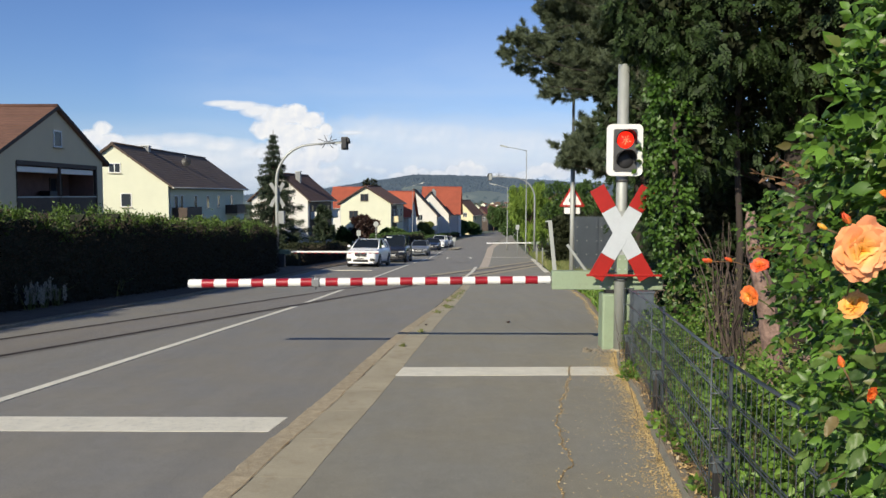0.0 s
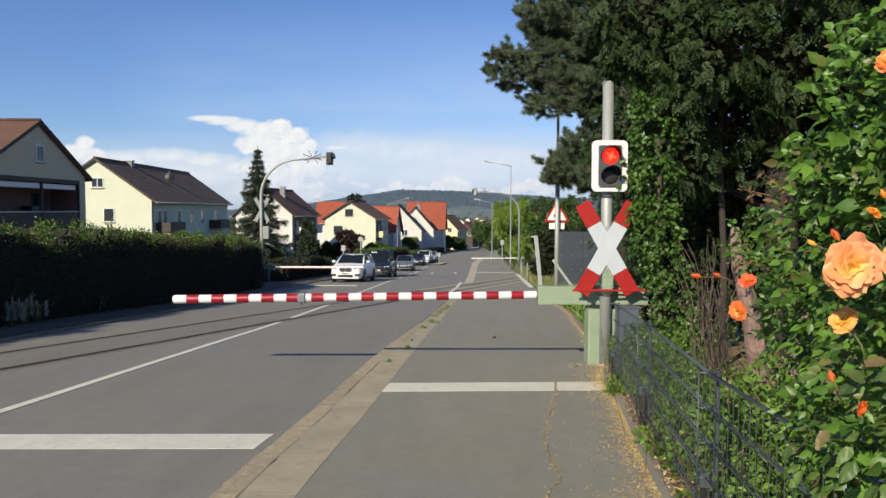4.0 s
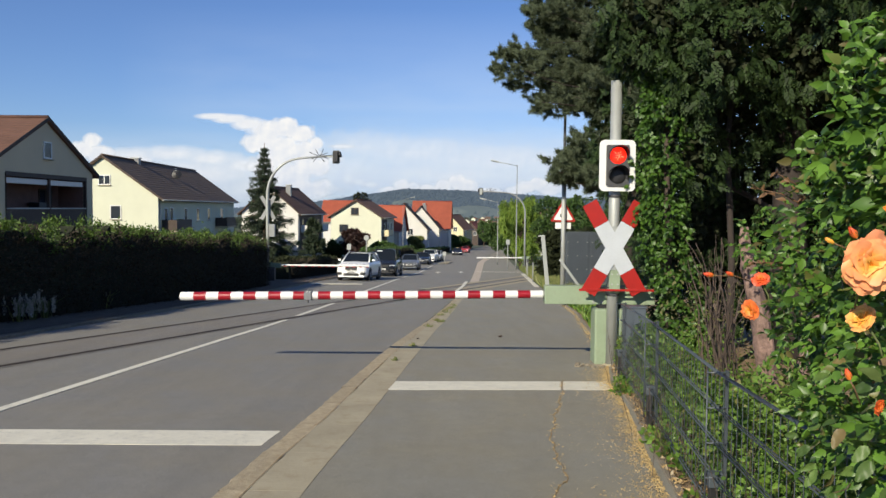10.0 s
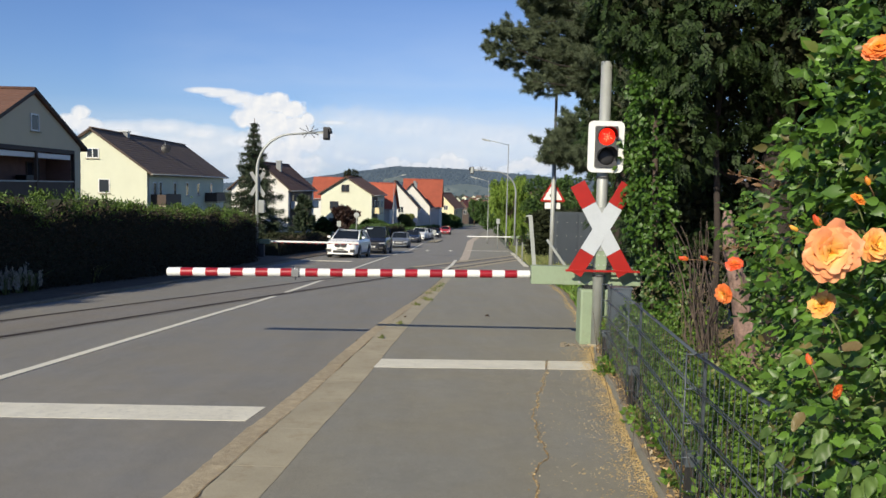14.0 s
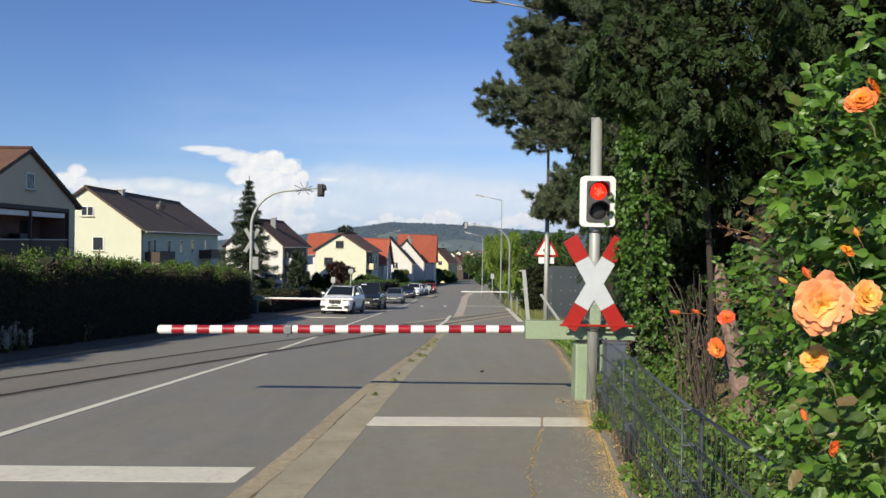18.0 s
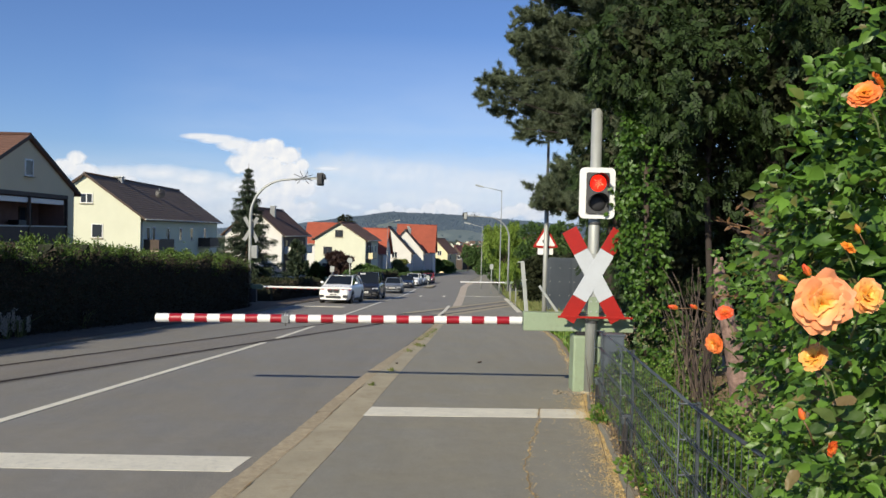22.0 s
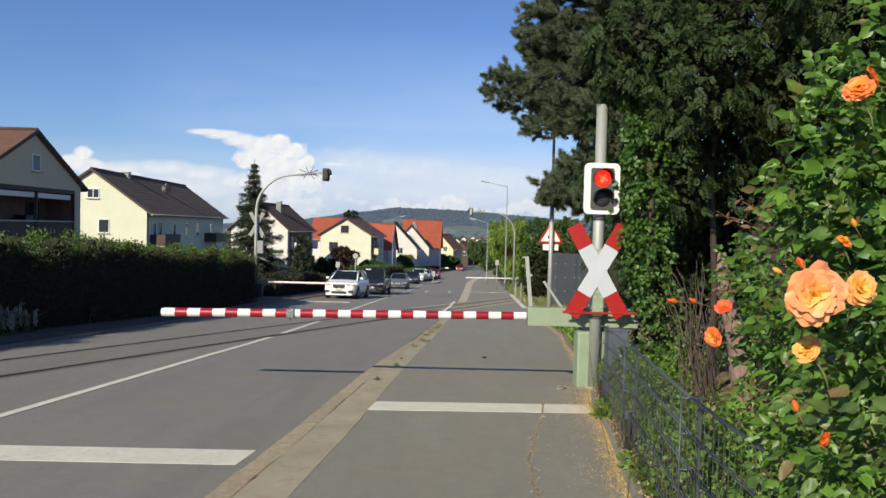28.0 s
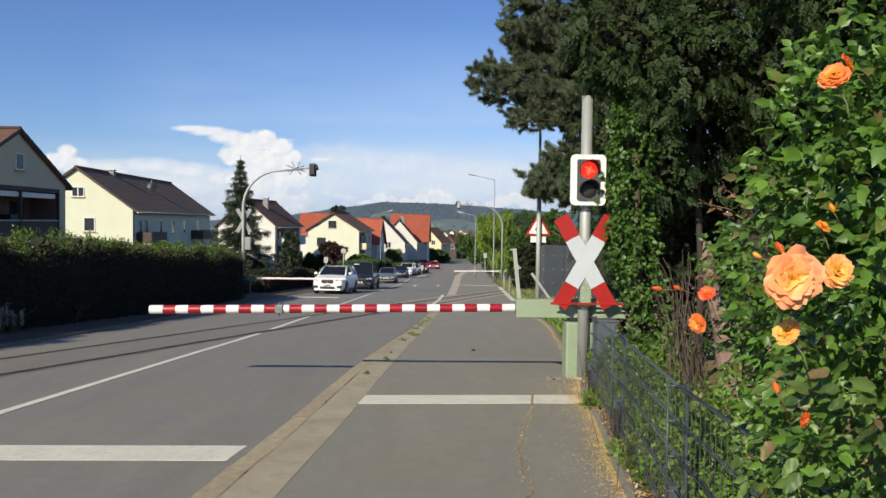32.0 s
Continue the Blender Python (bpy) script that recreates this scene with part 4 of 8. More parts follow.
def loose_on_pavement():
    """Fallen petals and dry blossom swept against the edging, some in a crack; weeds in the gutter strip."""
    rng = np.random.default_rng(21)
    n = 17000
    y = rng.uniform(2.0, 11.0, n)
    drift = np.array([0.6 + 0.7 * noise.noise((v * 1.7, 4, 4)) + 0.5 * noise.noise((v * 5.1, 4, 6)) for v in y])
    off = np.abs(rng.normal(size=n)) * (0.03 + 0.12 * rng.random(n)) * np.clip(drift, 0.25, 1.6) + 0.05
    off[::6] *= 2.8
    off[::83] += rng.uniform(0, 0.5, len(off[::83]))
    x = np.array([WALK(v) for v in y]) - off
    z = np.array([walk_z(v) for v in y]) + 0.006
    D = unit(np.stack([rng.normal(size=n), rng.normal(size=n), np.abs(rng.normal(size=n)) * 0.12], 1))
    V, F = leaves(np.stack([x, y, z], 1), D, rng.uniform(0.007, 0.018, n), 0.42, rng, 0.1)
    ye = rng.uniform(11, 26, 1800)   # a thin line of them on past the barrier
    De = unit(np.stack([rng.normal(size=1800), rng.normal(size=1800), np.abs(rng.normal(size=1800)) * 0.15], 1))
    Ve, Fe = leaves(np.stack([[WALK(v) for v in ye] - np.abs(rng.normal(size=1800)) * 0.06 - 0.03, ye, [walk_z(v) + 0.006 for v in ye]], 1), De, rng.uniform(0.012, 0.03, 1800), 0.45, rng, 0.1)
    V, F = np.concatenate([V, Ve]), np.concatenate([F, Fe + len(V)])
    yc = rng.uniform(3.2, 9.5, 520)
    xc = np.array([crack_x(v) for v in yc]) + rng.normal(size=520) * 0.018
    Dc = unit(np.stack([rng.normal(size=520), rng.normal(size=520), np.zeros(520)], 1))
    V2, F2 = leaves(np.stack([xc, yc, [walk_z(v) + 0.006 for v in yc]], 1), Dc, rng.uniform(0.008, 0.02, 520), 0.5, rng, 0.1)
    ob = new("fallen_petals", mesh_of("fallen_petals", np.concatenate([V, V2]), np.concatenate([F, F2 + len(V)]), M_LITTER))
    tagged(ob, "yellow-brown fallen petals strewn along the pavement edge", "litter", kind="stuff")
    ys = np.arange(2.0, 9.7, 0.04)
    half = lambda v: 0.004 + 0.009 * max(0.0, noise.noise((v * 6.1, 8, 1)) + 0.3 * noise.noise((v * 23, 8, 1)))
    pts = [(crack_x(v) - half(v), v) for v in ys] + [(crack_x(v) + half(v + 0.7), v) for v in ys[::-1]]
    flat("pavement_crack", pts, walk_z, 0.003, M_CRACK, "thin wandering crack in the pavement", "crack")
    for lx, ly, turn, size in ((0.91, 14.9, 30, 0.08), (-0.62, 14.3, 110, 0.06)):
        bm = bmesh.new()
        g = [[bm.verts.new((size * (u - 0.5), size * 0.5 * v * math.sin(math.pi * (0.06 + 0.88 * u)), 0.006 + size * (0.35 * v * v + 0.25 * (u - 0.4) ** 2))) for v in (-1, -0.5, 0, 0.5, 1)] for u in np.linspace(0, 1, 7)]
        for a, b in zip(g, g[1:]):
            for i in range(4):
                bm.faces.new((a[i], b[i], b[i + 1], a[i + 1])).smooth = True
        lf = thing("fallen_leaf", pose(lx, ly, walk_z(ly), -3, 0, turn), "curled dark dry leaf lying on the pavement", "leaf", "fallen leaves")
        part("blade", bm, M_STEM, lf)
        part("leaf_stalk", tube(bmesh.new(), [(-size * 0.5, 0, 0.008), (-size * 0.8, 0.1 * size, 0.006)], 0.0015, 5), M_STEM, lf)
    P, D = [], []
    for wy, wx, s in ((13.1, 0.36, 0.25), (17.4, 0.2, 0.9), (18.9, 0.33, 0.7), (19.3, 0.2, 0.6), (21.0, 0.14, 0.9), (11.3, 0.3, 0.16), (22.0, 0.2, 1.1), (22.9, 0.15, 1.1), (23.8, 0.2, 1.1), (24.9, 0.2, 1.0)):
        k = 60
        P.append(np.stack([KERB(wy) + wx + rng.normal(size=k) * 0.06 * s, wy + rng.normal(size=k) * 0.16 * s, np.full(k, walk_z(wy) + 0.005)], 1))
        D.append(np.stack([rng.normal(size=k), rng.normal(size=k), np.abs(rng.normal(size=k)) + 0.4], 1))
    V, F = leaves(np.concatenate(P), np.concatenate(D), rng.uniform(0.025, 0.07, 600), 0.35, rng)
    n = 4200
    y = rng.uniform(14, 30, n)
    x = np.array([WALK(v) for v in y]) + 0.13 + np.abs(rng.normal(size=n)) * 0.45
    Vw, Fw = leaves(np.stack([x, y, [walk_z(v) - 0.01 for v in y]], 1), np.stack([rng.normal(size=n) * 0.6, rng.normal(size=n) * 0.6, np.ones(n)], 1), rng.uniform(0.07, 0.24, n), 0.28, rng)
    tagged(new("edge_weeds", mesh_of("edge_weeds", Vw, Fw, M_COVER)), "low green weeds along the pavement edge beyond the barrier", "weeds", kind="stuff")
    ob = new("weeds", mesh_of("weeds", V, F, M_GRASS))
    tagged(ob, "small green weeds growing in the concrete strip", "weeds", kind="stuff")


CRACK = table([(2.0, 0.3), (4.6, 0.6), (5.06, 0.655), (5.35, 0.76), (5.64, 0.785), (6.17, 0.78), (6.55, 0.81), (7.15, 0.909), (8.0, 1.07), (8.65, 1.196), (9.1, 1.265), (9.54, 1.328), (10.2, 1.36)])


def crack_x(y):
    return CRACK(y) + 0.012 * math.sin(7.3 * y) + 0.01 * math.sin(19 * y) + 0.012 * noise.noise((y * 9, 3, 3))


loose_on_pavement()


# ---- level crossing equipment ----
def pole_mesh(bm, x, y, z0, z1, r0, r1=None, n=16):
    return tube(bm, [(x, y, z0), (x, y, z1)], [r0, r1 or r0], n)


def cross_sign(parent, y, half, wide, label, back=False):
    """The diagonal warning cross: two arms with red ends, as flat riveted sheet."""
    for s in (1, -1):
        turn = Matrix.Translation((0, y - 0.001 * s, 0)) @ pose(0, 0, 0, 0, s * 29.5, 0)
        mid = boxed(-wide / 2, wide / 2, -0.004, 0.004, -half + 0.34, half - 0.34, bevel=0.0015, seg=1)
        bmesh.ops.transform(mid, matrix=turn, verts=mid.verts[:])
        arm = part("arm", mid, M_GREYPOLE if back else M_CROSS, parent, label)
        for e in (1, -1):
            a, b = sorted((e * (half - 0.338), e * half))
            red = boxed(-wide / 2, wide / 2, -0.004, 0.004, a, b, bevel=0.0015, seg=1)
            bmesh.ops.transform(red, matrix=turn, verts=red.verts[:])
            part("arm_end", red, M_GREYPOLE, arm) if back else part("red_end", red, M_RED, arm, "red reflective end")


def crossing_signal():
    x, y = 2.225, 11.06
    zg = walk_z(y)
    t = thing("crossing_signal", pose(x, y, zg), "level crossing signal on a galvanised post, showing red, with warning cross", "railway signal")
    part("post", pole_mesh(bmesh.new(), 0, 0, -0.05, 3.95, 0.083, 0.075, 20), M_GALV, t)
    cap = tube(bmesh.new(), [(0, 0, -0.05), (0, 0, 0.01), (0, 0, 0.025)], [0.13, 0.13, 0.1], 18)
    part("footing", cap, M_STRIP, t, "rough concrete footing")
    for z in (0.98, 1.02, 1.52, 2.35, 2.95):
        part("clamp", tube(bmesh.new(), [(0, 0, z), (0, 0, z + 0.03)], 0.092, 18), M_DARKPANEL, t)
    # signal board
    bz = 2.16 - zg
    bm = prism(bmesh.new(), rounded(0.49, 0.7, 0.07), -0.155, -0.13)
    board = part("signal_board", bm, M_WHITE, t, "white rounded backing board")
    board.location = (0, 0, bz)
    part("face", prism(bmesh.new(), rounded(0.31, 0.56, 0.02), -0.185, -0.1552), M_DARKPANEL, board, "dark grey signal face")
    for k, (mat, lb) in enumerate(((M_REDLAMP, "lit red lamp"), (M_BLACK, "unlit dark lamp"))):
        zc = 0.135 - 0.27 * k
        lens = bmesh.new()
        bmesh.ops.create_uvsphere(lens, u_segments=24, v_segments=10, radius=0.115, matrix=Matrix.LocRotScale((0.0, -0.185, zc), None, (1, 0.28, 1)))
        for f in lens.faces:
            f.smooth = True
        lo = part("lens", lens, mat, board, lb)
        if k == 0:
            for k2, (r0, r1) in enumerate(((0.0, 0.05), (0.03, 0.07), (0.01, 0.045), (0.035, 0.085), (0.0, 0.04), (0.03, 0.06), (0.02, 0.075), (0.0, 0.05), (0.04, 0.08))):
                a = 0.35 + 6.283 * k2 / 9
                at = lambda r: (r * math.cos(a), -0.185 - 0.0322 * math.sqrt(1 - (r / 0.115) ** 2) - 0.002, zc + r * math.sin(a))
                part("lens_rib", tube(bmesh.new(), [at(r0), at((r0 + r1) / 2), at(r1)], [0.004, 0.007, 0.002], 6), M_REDCORE, lo)
        hood = bmesh.new()
        ring = [(0.128 * math.cos(radians(a)), 0.128 * math.sin(radians(a))) for a in range(-20, 201, 10)]
        a = [hood.verts.new((px, -0.18, pz + zc)) for px, pz in ring]
        b = [hood.verts.new((px * 1.02, -0.40 + 0.10 * (1 - math.sin(radians(ang))), pz * 1.02 + zc)) for (px, pz), ang in zip(ring, range(-20, 201, 10))]
        for i in range(len(a) - 1):
            hood.faces.new((a[i], a[i + 1], b[i + 1], b[i]))
        bmesh.ops.solidify(hood, geom=hood.faces[:], thickness=0.006)
        part("visor", hood, M_BLACK, board, "black hood over the lamp")
    part("signal_housing", boxed(-0.17, 0.17, -0.13, 0.11, -0.28, 0.28, bevel=0.02), M_BLACK, board)
    # warning cross
    cz = 1.03 - zg
    carrier = part("cross_carrier", boxed(-0.075, 0.075, -0.125, -0.085, cz - 0.62, cz - 0.3, bevel=0.008), M_GREEN, t, "green bolted bracket")
    carrier2 = part("warning_cross", boxed(-0.04, 0.04, -0.13, -0.085, -0.3, 0.3), M_GALV, t, "white diagonal cross with red ends")
    carrier2.location = (-0.02, 0, cz)
    cross_sign(carrier2, -0.145, 0.71, 0.215, "white arm")
    for bx, bzz in ((-0.04, -0.36), (0.04, -0.36), (-0.04, -0.5), (0.04, -0.5)):
        part("bolt", tube(bmesh.new(), [(bx, -0.137, cz + bzz), (bx, -0.12, cz + bzz)], 0.012, 6), M_GALV, carrier)


crossing_signal()


def barrier(name, m, length, flip, rise, label, sections, box_len, plain=False):
    """A half barrier: drive column, casing and a lowered boom of red and white sections. The boom runs to -x from the casing."""
    t = thing(name, m, label, "barrier", "level crossing barriers")
    s = -1 if not flip else 1
    zc = 0.93
    if plain:   # casing that tapers towards its tail
        shape = [(-s * box_len, zc + 0.12), (-s * box_len, zc + 0.05), (-s * box_len * 0.6, zc - 0.14), (0, zc - 0.14), (0, zc + 0.12)]
        part("casing", prism(bmesh.new(), shape, -0.09, 0.09), M_GREEN, t, "grey-green tapered drive casing")
    else:
        part("casing", boxed(min(0, -s * box_len), max(0, -s * box_len), -0.09, 0.09, zc - 0.13, zc + 0.13, bevel=0.012), M_GREEN, t, "grey-green drive casing")
    base = abs(box_len) * 0.59
    # Plain barriers get a dark grey column in place of green, imitating shade.
    part("column", boxed(-s * base - 0.22, -s * base + 0.22, -0.17, 0.17, -0.05, zc - 0.18, bevel=0.03) if not plain else boxed(-s * base - 0.2, -s * base + 0.2, -0.17, 0.17, -0.4, zc - 0.18, bevel=0.03), M_DARKPANEL if plain else M_GREEN, t, "drive column with shade put into its colour" if plain else "grey-green drive column")
    part("bearing", boxed(-s * base - 0.16, -s * base + 0.2, -0.1, 0.1, zc - 0.185, zc - 0.125), M_BLACK, t)
    part("socle", boxed(-s * base - 0.26, -s * base + 0.26, -0.21, 0.21, -0.1, 0.04, bevel=0.02) if plain else boxed(-s * base - 0.225, -s * base + 0.225, -0.175, 0.175, -0.12, -0.03, bevel=0.01), M_EDGING, t, "rough concrete base")
    boom = part("boom", tube(bmesh.new(), [(s * 0.0, 0, zc), (s * 0.05, 0, zc)], 0.05, 14), M_GALV, t, "striped red and white boom")
    step = length / sections
    for k in range(sections):
        x0, x1 = 0.02 + k * step, 0.02 + (k + 1) * step
        r0, r1 = (0.056 + 0.006 * x / length for x in (x0, x1))
        bm = tube(bmesh.new(), [(s * x0, 0, zc + rise * x0), (s * x1, 0, zc + rise * x1)], [r0, r1], 16, False)
        part("section", bm, M_BOOMRED if (k % 2 == 1 and not plain) else M_WHITE, boom, "red reflective section" if (k % 2 == 1 and not plain) else "white section")
        if plain and flip and k % 2:
            xm = (x0 + x1) / 2
            # Strip added to imitate the faint red marks on the boom's back.
            part("under_strip", boxed(s * xm - step * 0.42, s * xm + step * 0.42, -0.045, 0.045, zc + rise * xm - 0.085, zc + rise * xm - 0.03, bevel=0.008, seg=1), M_BOOMRED, boom, "dull red strip under the boom")
    x1 = 0.02 + length
    part("end_cap", tube(bmesh.new(), [(s * x1, 0, zc + rise * x1), (s * (x1 + 0.015), 0, zc + rise * x1), (s * (x1 + 0.03), 0, zc + rise * x1)], [0.062, 0.058, 0.02], 16), M_WHITE, boom)
    return t, boom, s, zc


def near_barrier():
    y = 11.24
    t, boom, s, zc = barrier("barrier", pose(1.29, y, walk_z(y) + 0.05), 5.14, False, -0.015, "lowered red and white half barrier across road and footway", 29, 1.55)
    # band that holds the boom's joint
    x = -3.35
    z = zc - 0.015 * 3.35
    for k in (-0.045, 0.045):
        part("clamp_ring", tube(bmesh.new(), [(x + k - 0.012, 0, z), (x + k + 0.012, 0, z)], 0.07, 16), M_STEEL, boom)
    part("clamp_plate", boxed(x - 0.05, x + 0.05, -0.075, -0.05, z - 0.055, z + 0.05, bevel=0.006), M_STEEL, boom)
    part("clamp_bolt", tube(bmesh.new(), [(x, -0.03, z - 0.1), (x, -0.03, z + 0.09)], 0.01, 8), M_STEEL, boom)
    # two upright stays at the casing
    part("stay", boxed(-0.028, 0.028, -0.012, 0.012, 0, 0.72, bevel=0.004), M_GALV, t, "pale upright guard strip").matrix_basis = pose(0.055, 0.1, zc + 0.12, 0, -6, 0)
    part("stay_hook", tube(bmesh.new(), [(-0.085, 0.1, zc + 0.82), (0.0, 0.1, zc + 0.835)], 0.01, 8), M_GALV, t)
    part("stay", boxed(-0.018, 0.018, -0.012, 0.012, 0, 0.46, bevel=0.004), M_GALV, t, "pale leaning guard strip").matrix_basis = pose(0.5, 0.1, zc + 0.12, 0, -36, 0)
    part("red_strip", boxed(0.44, 1.47, -0.34, -0.325, zc + 0.085, zc + 0.115, bevel=0.004), M_RED, t, "thin red reflective strip")
    part("strip_bracket", boxed(0.9, 0.96, -0.325, -0.08, zc + 0.085, zc + 0.105), M_GREEN, t)
    part("strip_back", boxed(0.5, 1.62, -0.3, -0.27, zc + 0.125, zc + 0.14), M_BLACK, t)
    for x in (0.68, 0.8):
        part("bolt", tube(bmesh.new(), [(x, -0.1, zc - 0.09), (x, -0.085, zc - 0.09)], 0.018, 8), M_GALV, t)
    part("conduit", pole_mesh(bmesh.new(), 1.12, -0.02, -0.05, zc - 0.13, 0.03), M_GALV, t)


near_barrier()


def base_stones():
    """Rubble and broken asphalt packed round the foot of the signal."""
    rng = random.Random(14)
    for k in range(34):
        a, r = rng.uniform(2.6, 6.6), rng.uniform(0.14, 0.42)
        x, y = 2.1 + r * math.cos(a) * 1.1, 11.0 + r * math.sin(a) * 0.8
        bm = bmesh.new()
        bmesh.ops.create_icosphere(bm, subdivisions=1, radius=1.0)
        for v in bm.verts:
            v.co *= 1 + 0.5 * noise.noise(v.co * 1.3 + Vector((k, 0, 0)))
        q = rng.uniform(0.018, 0.045)
        st = tagged(part("stone", bm, M_EDGING, None), "small angular stone at the foot of the signal", "stone", "stones at the signal")
        st.matrix_basis = pose(x, y, walk_z(y) + q * 0.25, rng.uniform(0, 40), rng.uniform(0, 40), rng.uniform(0, 360)) @ Matrix.Diagonal((q, q * 0.8, q * 0.6, 1))


base_stones()


def arm_signal(name, m, height, reach, s, label, boards=True):
    """A tall post bent over the road with a hooded signal at its end; s: the way it reaches along x."""
    t = thing(name, m, label, "railway signal", "signals on bent posts")
    top = height - 2.1
    pts = [(0, 0, -0.05), (0, 0, top * 0.6), (0, 0, top)]
    pts += [(s * 2.0 * (1 - math.cos(a)), 0, top + 2.0 * math.sin(a)) for a in np.linspace(0.15, 1.45, 9)]
    pts += [(s * reach, 0, height + 0.05)]
    part("post", tube(bmesh.new(), pts, [0.085] * 3 + list(np.linspace(0.08, 0.055, 9)) + [0.05], 14), M_GALV if s > 0 else M_GREYPOLE, t)
    head = part("signal_head", boxed(-0.13, 0.13, -0.22, 0.1, -0.28, 0.28, bevel=0.02), M_BLACK if s > 0 else M_GALV, t, "black signal head" if s > 0 else "pale grey signal head")
    head.location = (s * (reach + 0.18), 0, height - 0.02)
    part("backboard", prism(bmesh.new(), rounded(0.4, 0.72, 0.06), 0.1, 0.12), M_DARKPANEL, head)
    part("visor", tube(bmesh.new(), [(s * 0.14, 0, 0.1), (s * 0.3, 0, 0.14)], [0.14, 0.16], 12), M_BLACK, head)
    part("holder", boxed(-0.5, 0.05, -0.05, 0.05, -0.03, 0.05) if s > 0 else boxed(-0.05, 0.5, -0.05, 0.05, -0.03, 0.05), M_GALV, head)
    # bird guard rods that fan out from the arm
    for a in (-150, -120, -60, -25, 25, 70, 110, 150):
        x = s * (reach - 0.75 + 0.1 * math.sin(a))
        part("guard_rod", tube(bmesh.new(), [(x, 0, height + 0.04), (x + 0.55 * math.cos(radians(a)), -0.15 * math.sin(a), height + 0.04 + 0.38 * math.sin(radians(a)))], 0.02, 6), M_DARKPANEL, t)
    if boards:
        c = part("cross_bracket", boxed(-0.05, 0.05, 0.09, 0.11, -0.2, 0.2), M_GALV, t)
        c.location = (0, 0, height - 2.85)
        cross_sign(c, 0.125, 0.74, 0.2, "weathered back of a warning cross arm", True)
        part("relay_box", boxed(0.1, 0.42, -0.12, 0.12, 2.5, 3.2, bevel=0.02), M_GREYPOLE, t)
    return t


arm_signal("arm_signal", pose(-10.17, 44.0, road_z(44.0)), 6.95, 3.6, 1, "signal on a tall bent grey post over the road")
arm_signal("arm_signal", pose(7.15, 77.0, road_z(77.0)), 7.6, 4.1, -1, "distant signal on a tall bent grey post", False)
bx = -9.45
barrier("barrier", pose(bx, 44.0, road_z(44.0)), 4.9, True, 0.0, "lowered half barrier in front of the waiting cars", 26, 0.85, True)
barrier("barrier", pose(6.9, 77.3, road_z(77.3) + 0.3), 4.3, False, -0.01, "far white half barrier across the footway", 22, 0.8, True)


def street_lamp(m, height, reach, s, label, M_POLE=M_GREYPOLE):
    t = thing("street_lamp", m, label, "street lamp", "street lamps")
    part("pole", tube(bmesh.new(), [(0, 0, -0.05), (0, 0, 1.2), (0, 0, 1.25), (0, 0, height)], [0.09, 0.09, 0.06, 0.04], 12), M_POLE, t)
    part("bracket", tube(bmesh.new(), [(0, 0, height - 0.08), (s * 0.5 * reach, 0, height + 0.12), (s * reach, 0, height + 0.3)], 0.03, 8), M_GALV, t)
    head = boxed(-0.42, 0.42, -0.14, 0.14, -0.06, 0.07, bevel=0.04)
    h = part("lamp_head", head, M_GALV, t, "flat grey lamp head")
    h.matrix_basis = pose(s * (reach + 0.3), 0, height + 0.36, 0, -s * 12, 0)
    part("diffuser", boxed(-0.34, 0.3, -0.1, 0.1, -0.08, -0.055, bevel=0.01), M_PLATE, h)


street_lamp(pose(6.45, 78.5, road_z(78.5)), 10.3, 1.9, -1, "tall grey street lamp beside the footway")
street_lamp(pose(5.65, 96.0, road_z(96.0)), 7.6, 1.5, -1, "further tall grey street lamp")
street_lamp(pose(-7.9, 132.0, road_z(132.0)), 9.6, 1.3, 1, "slim street lamp in front of white houses", M_STEEL)


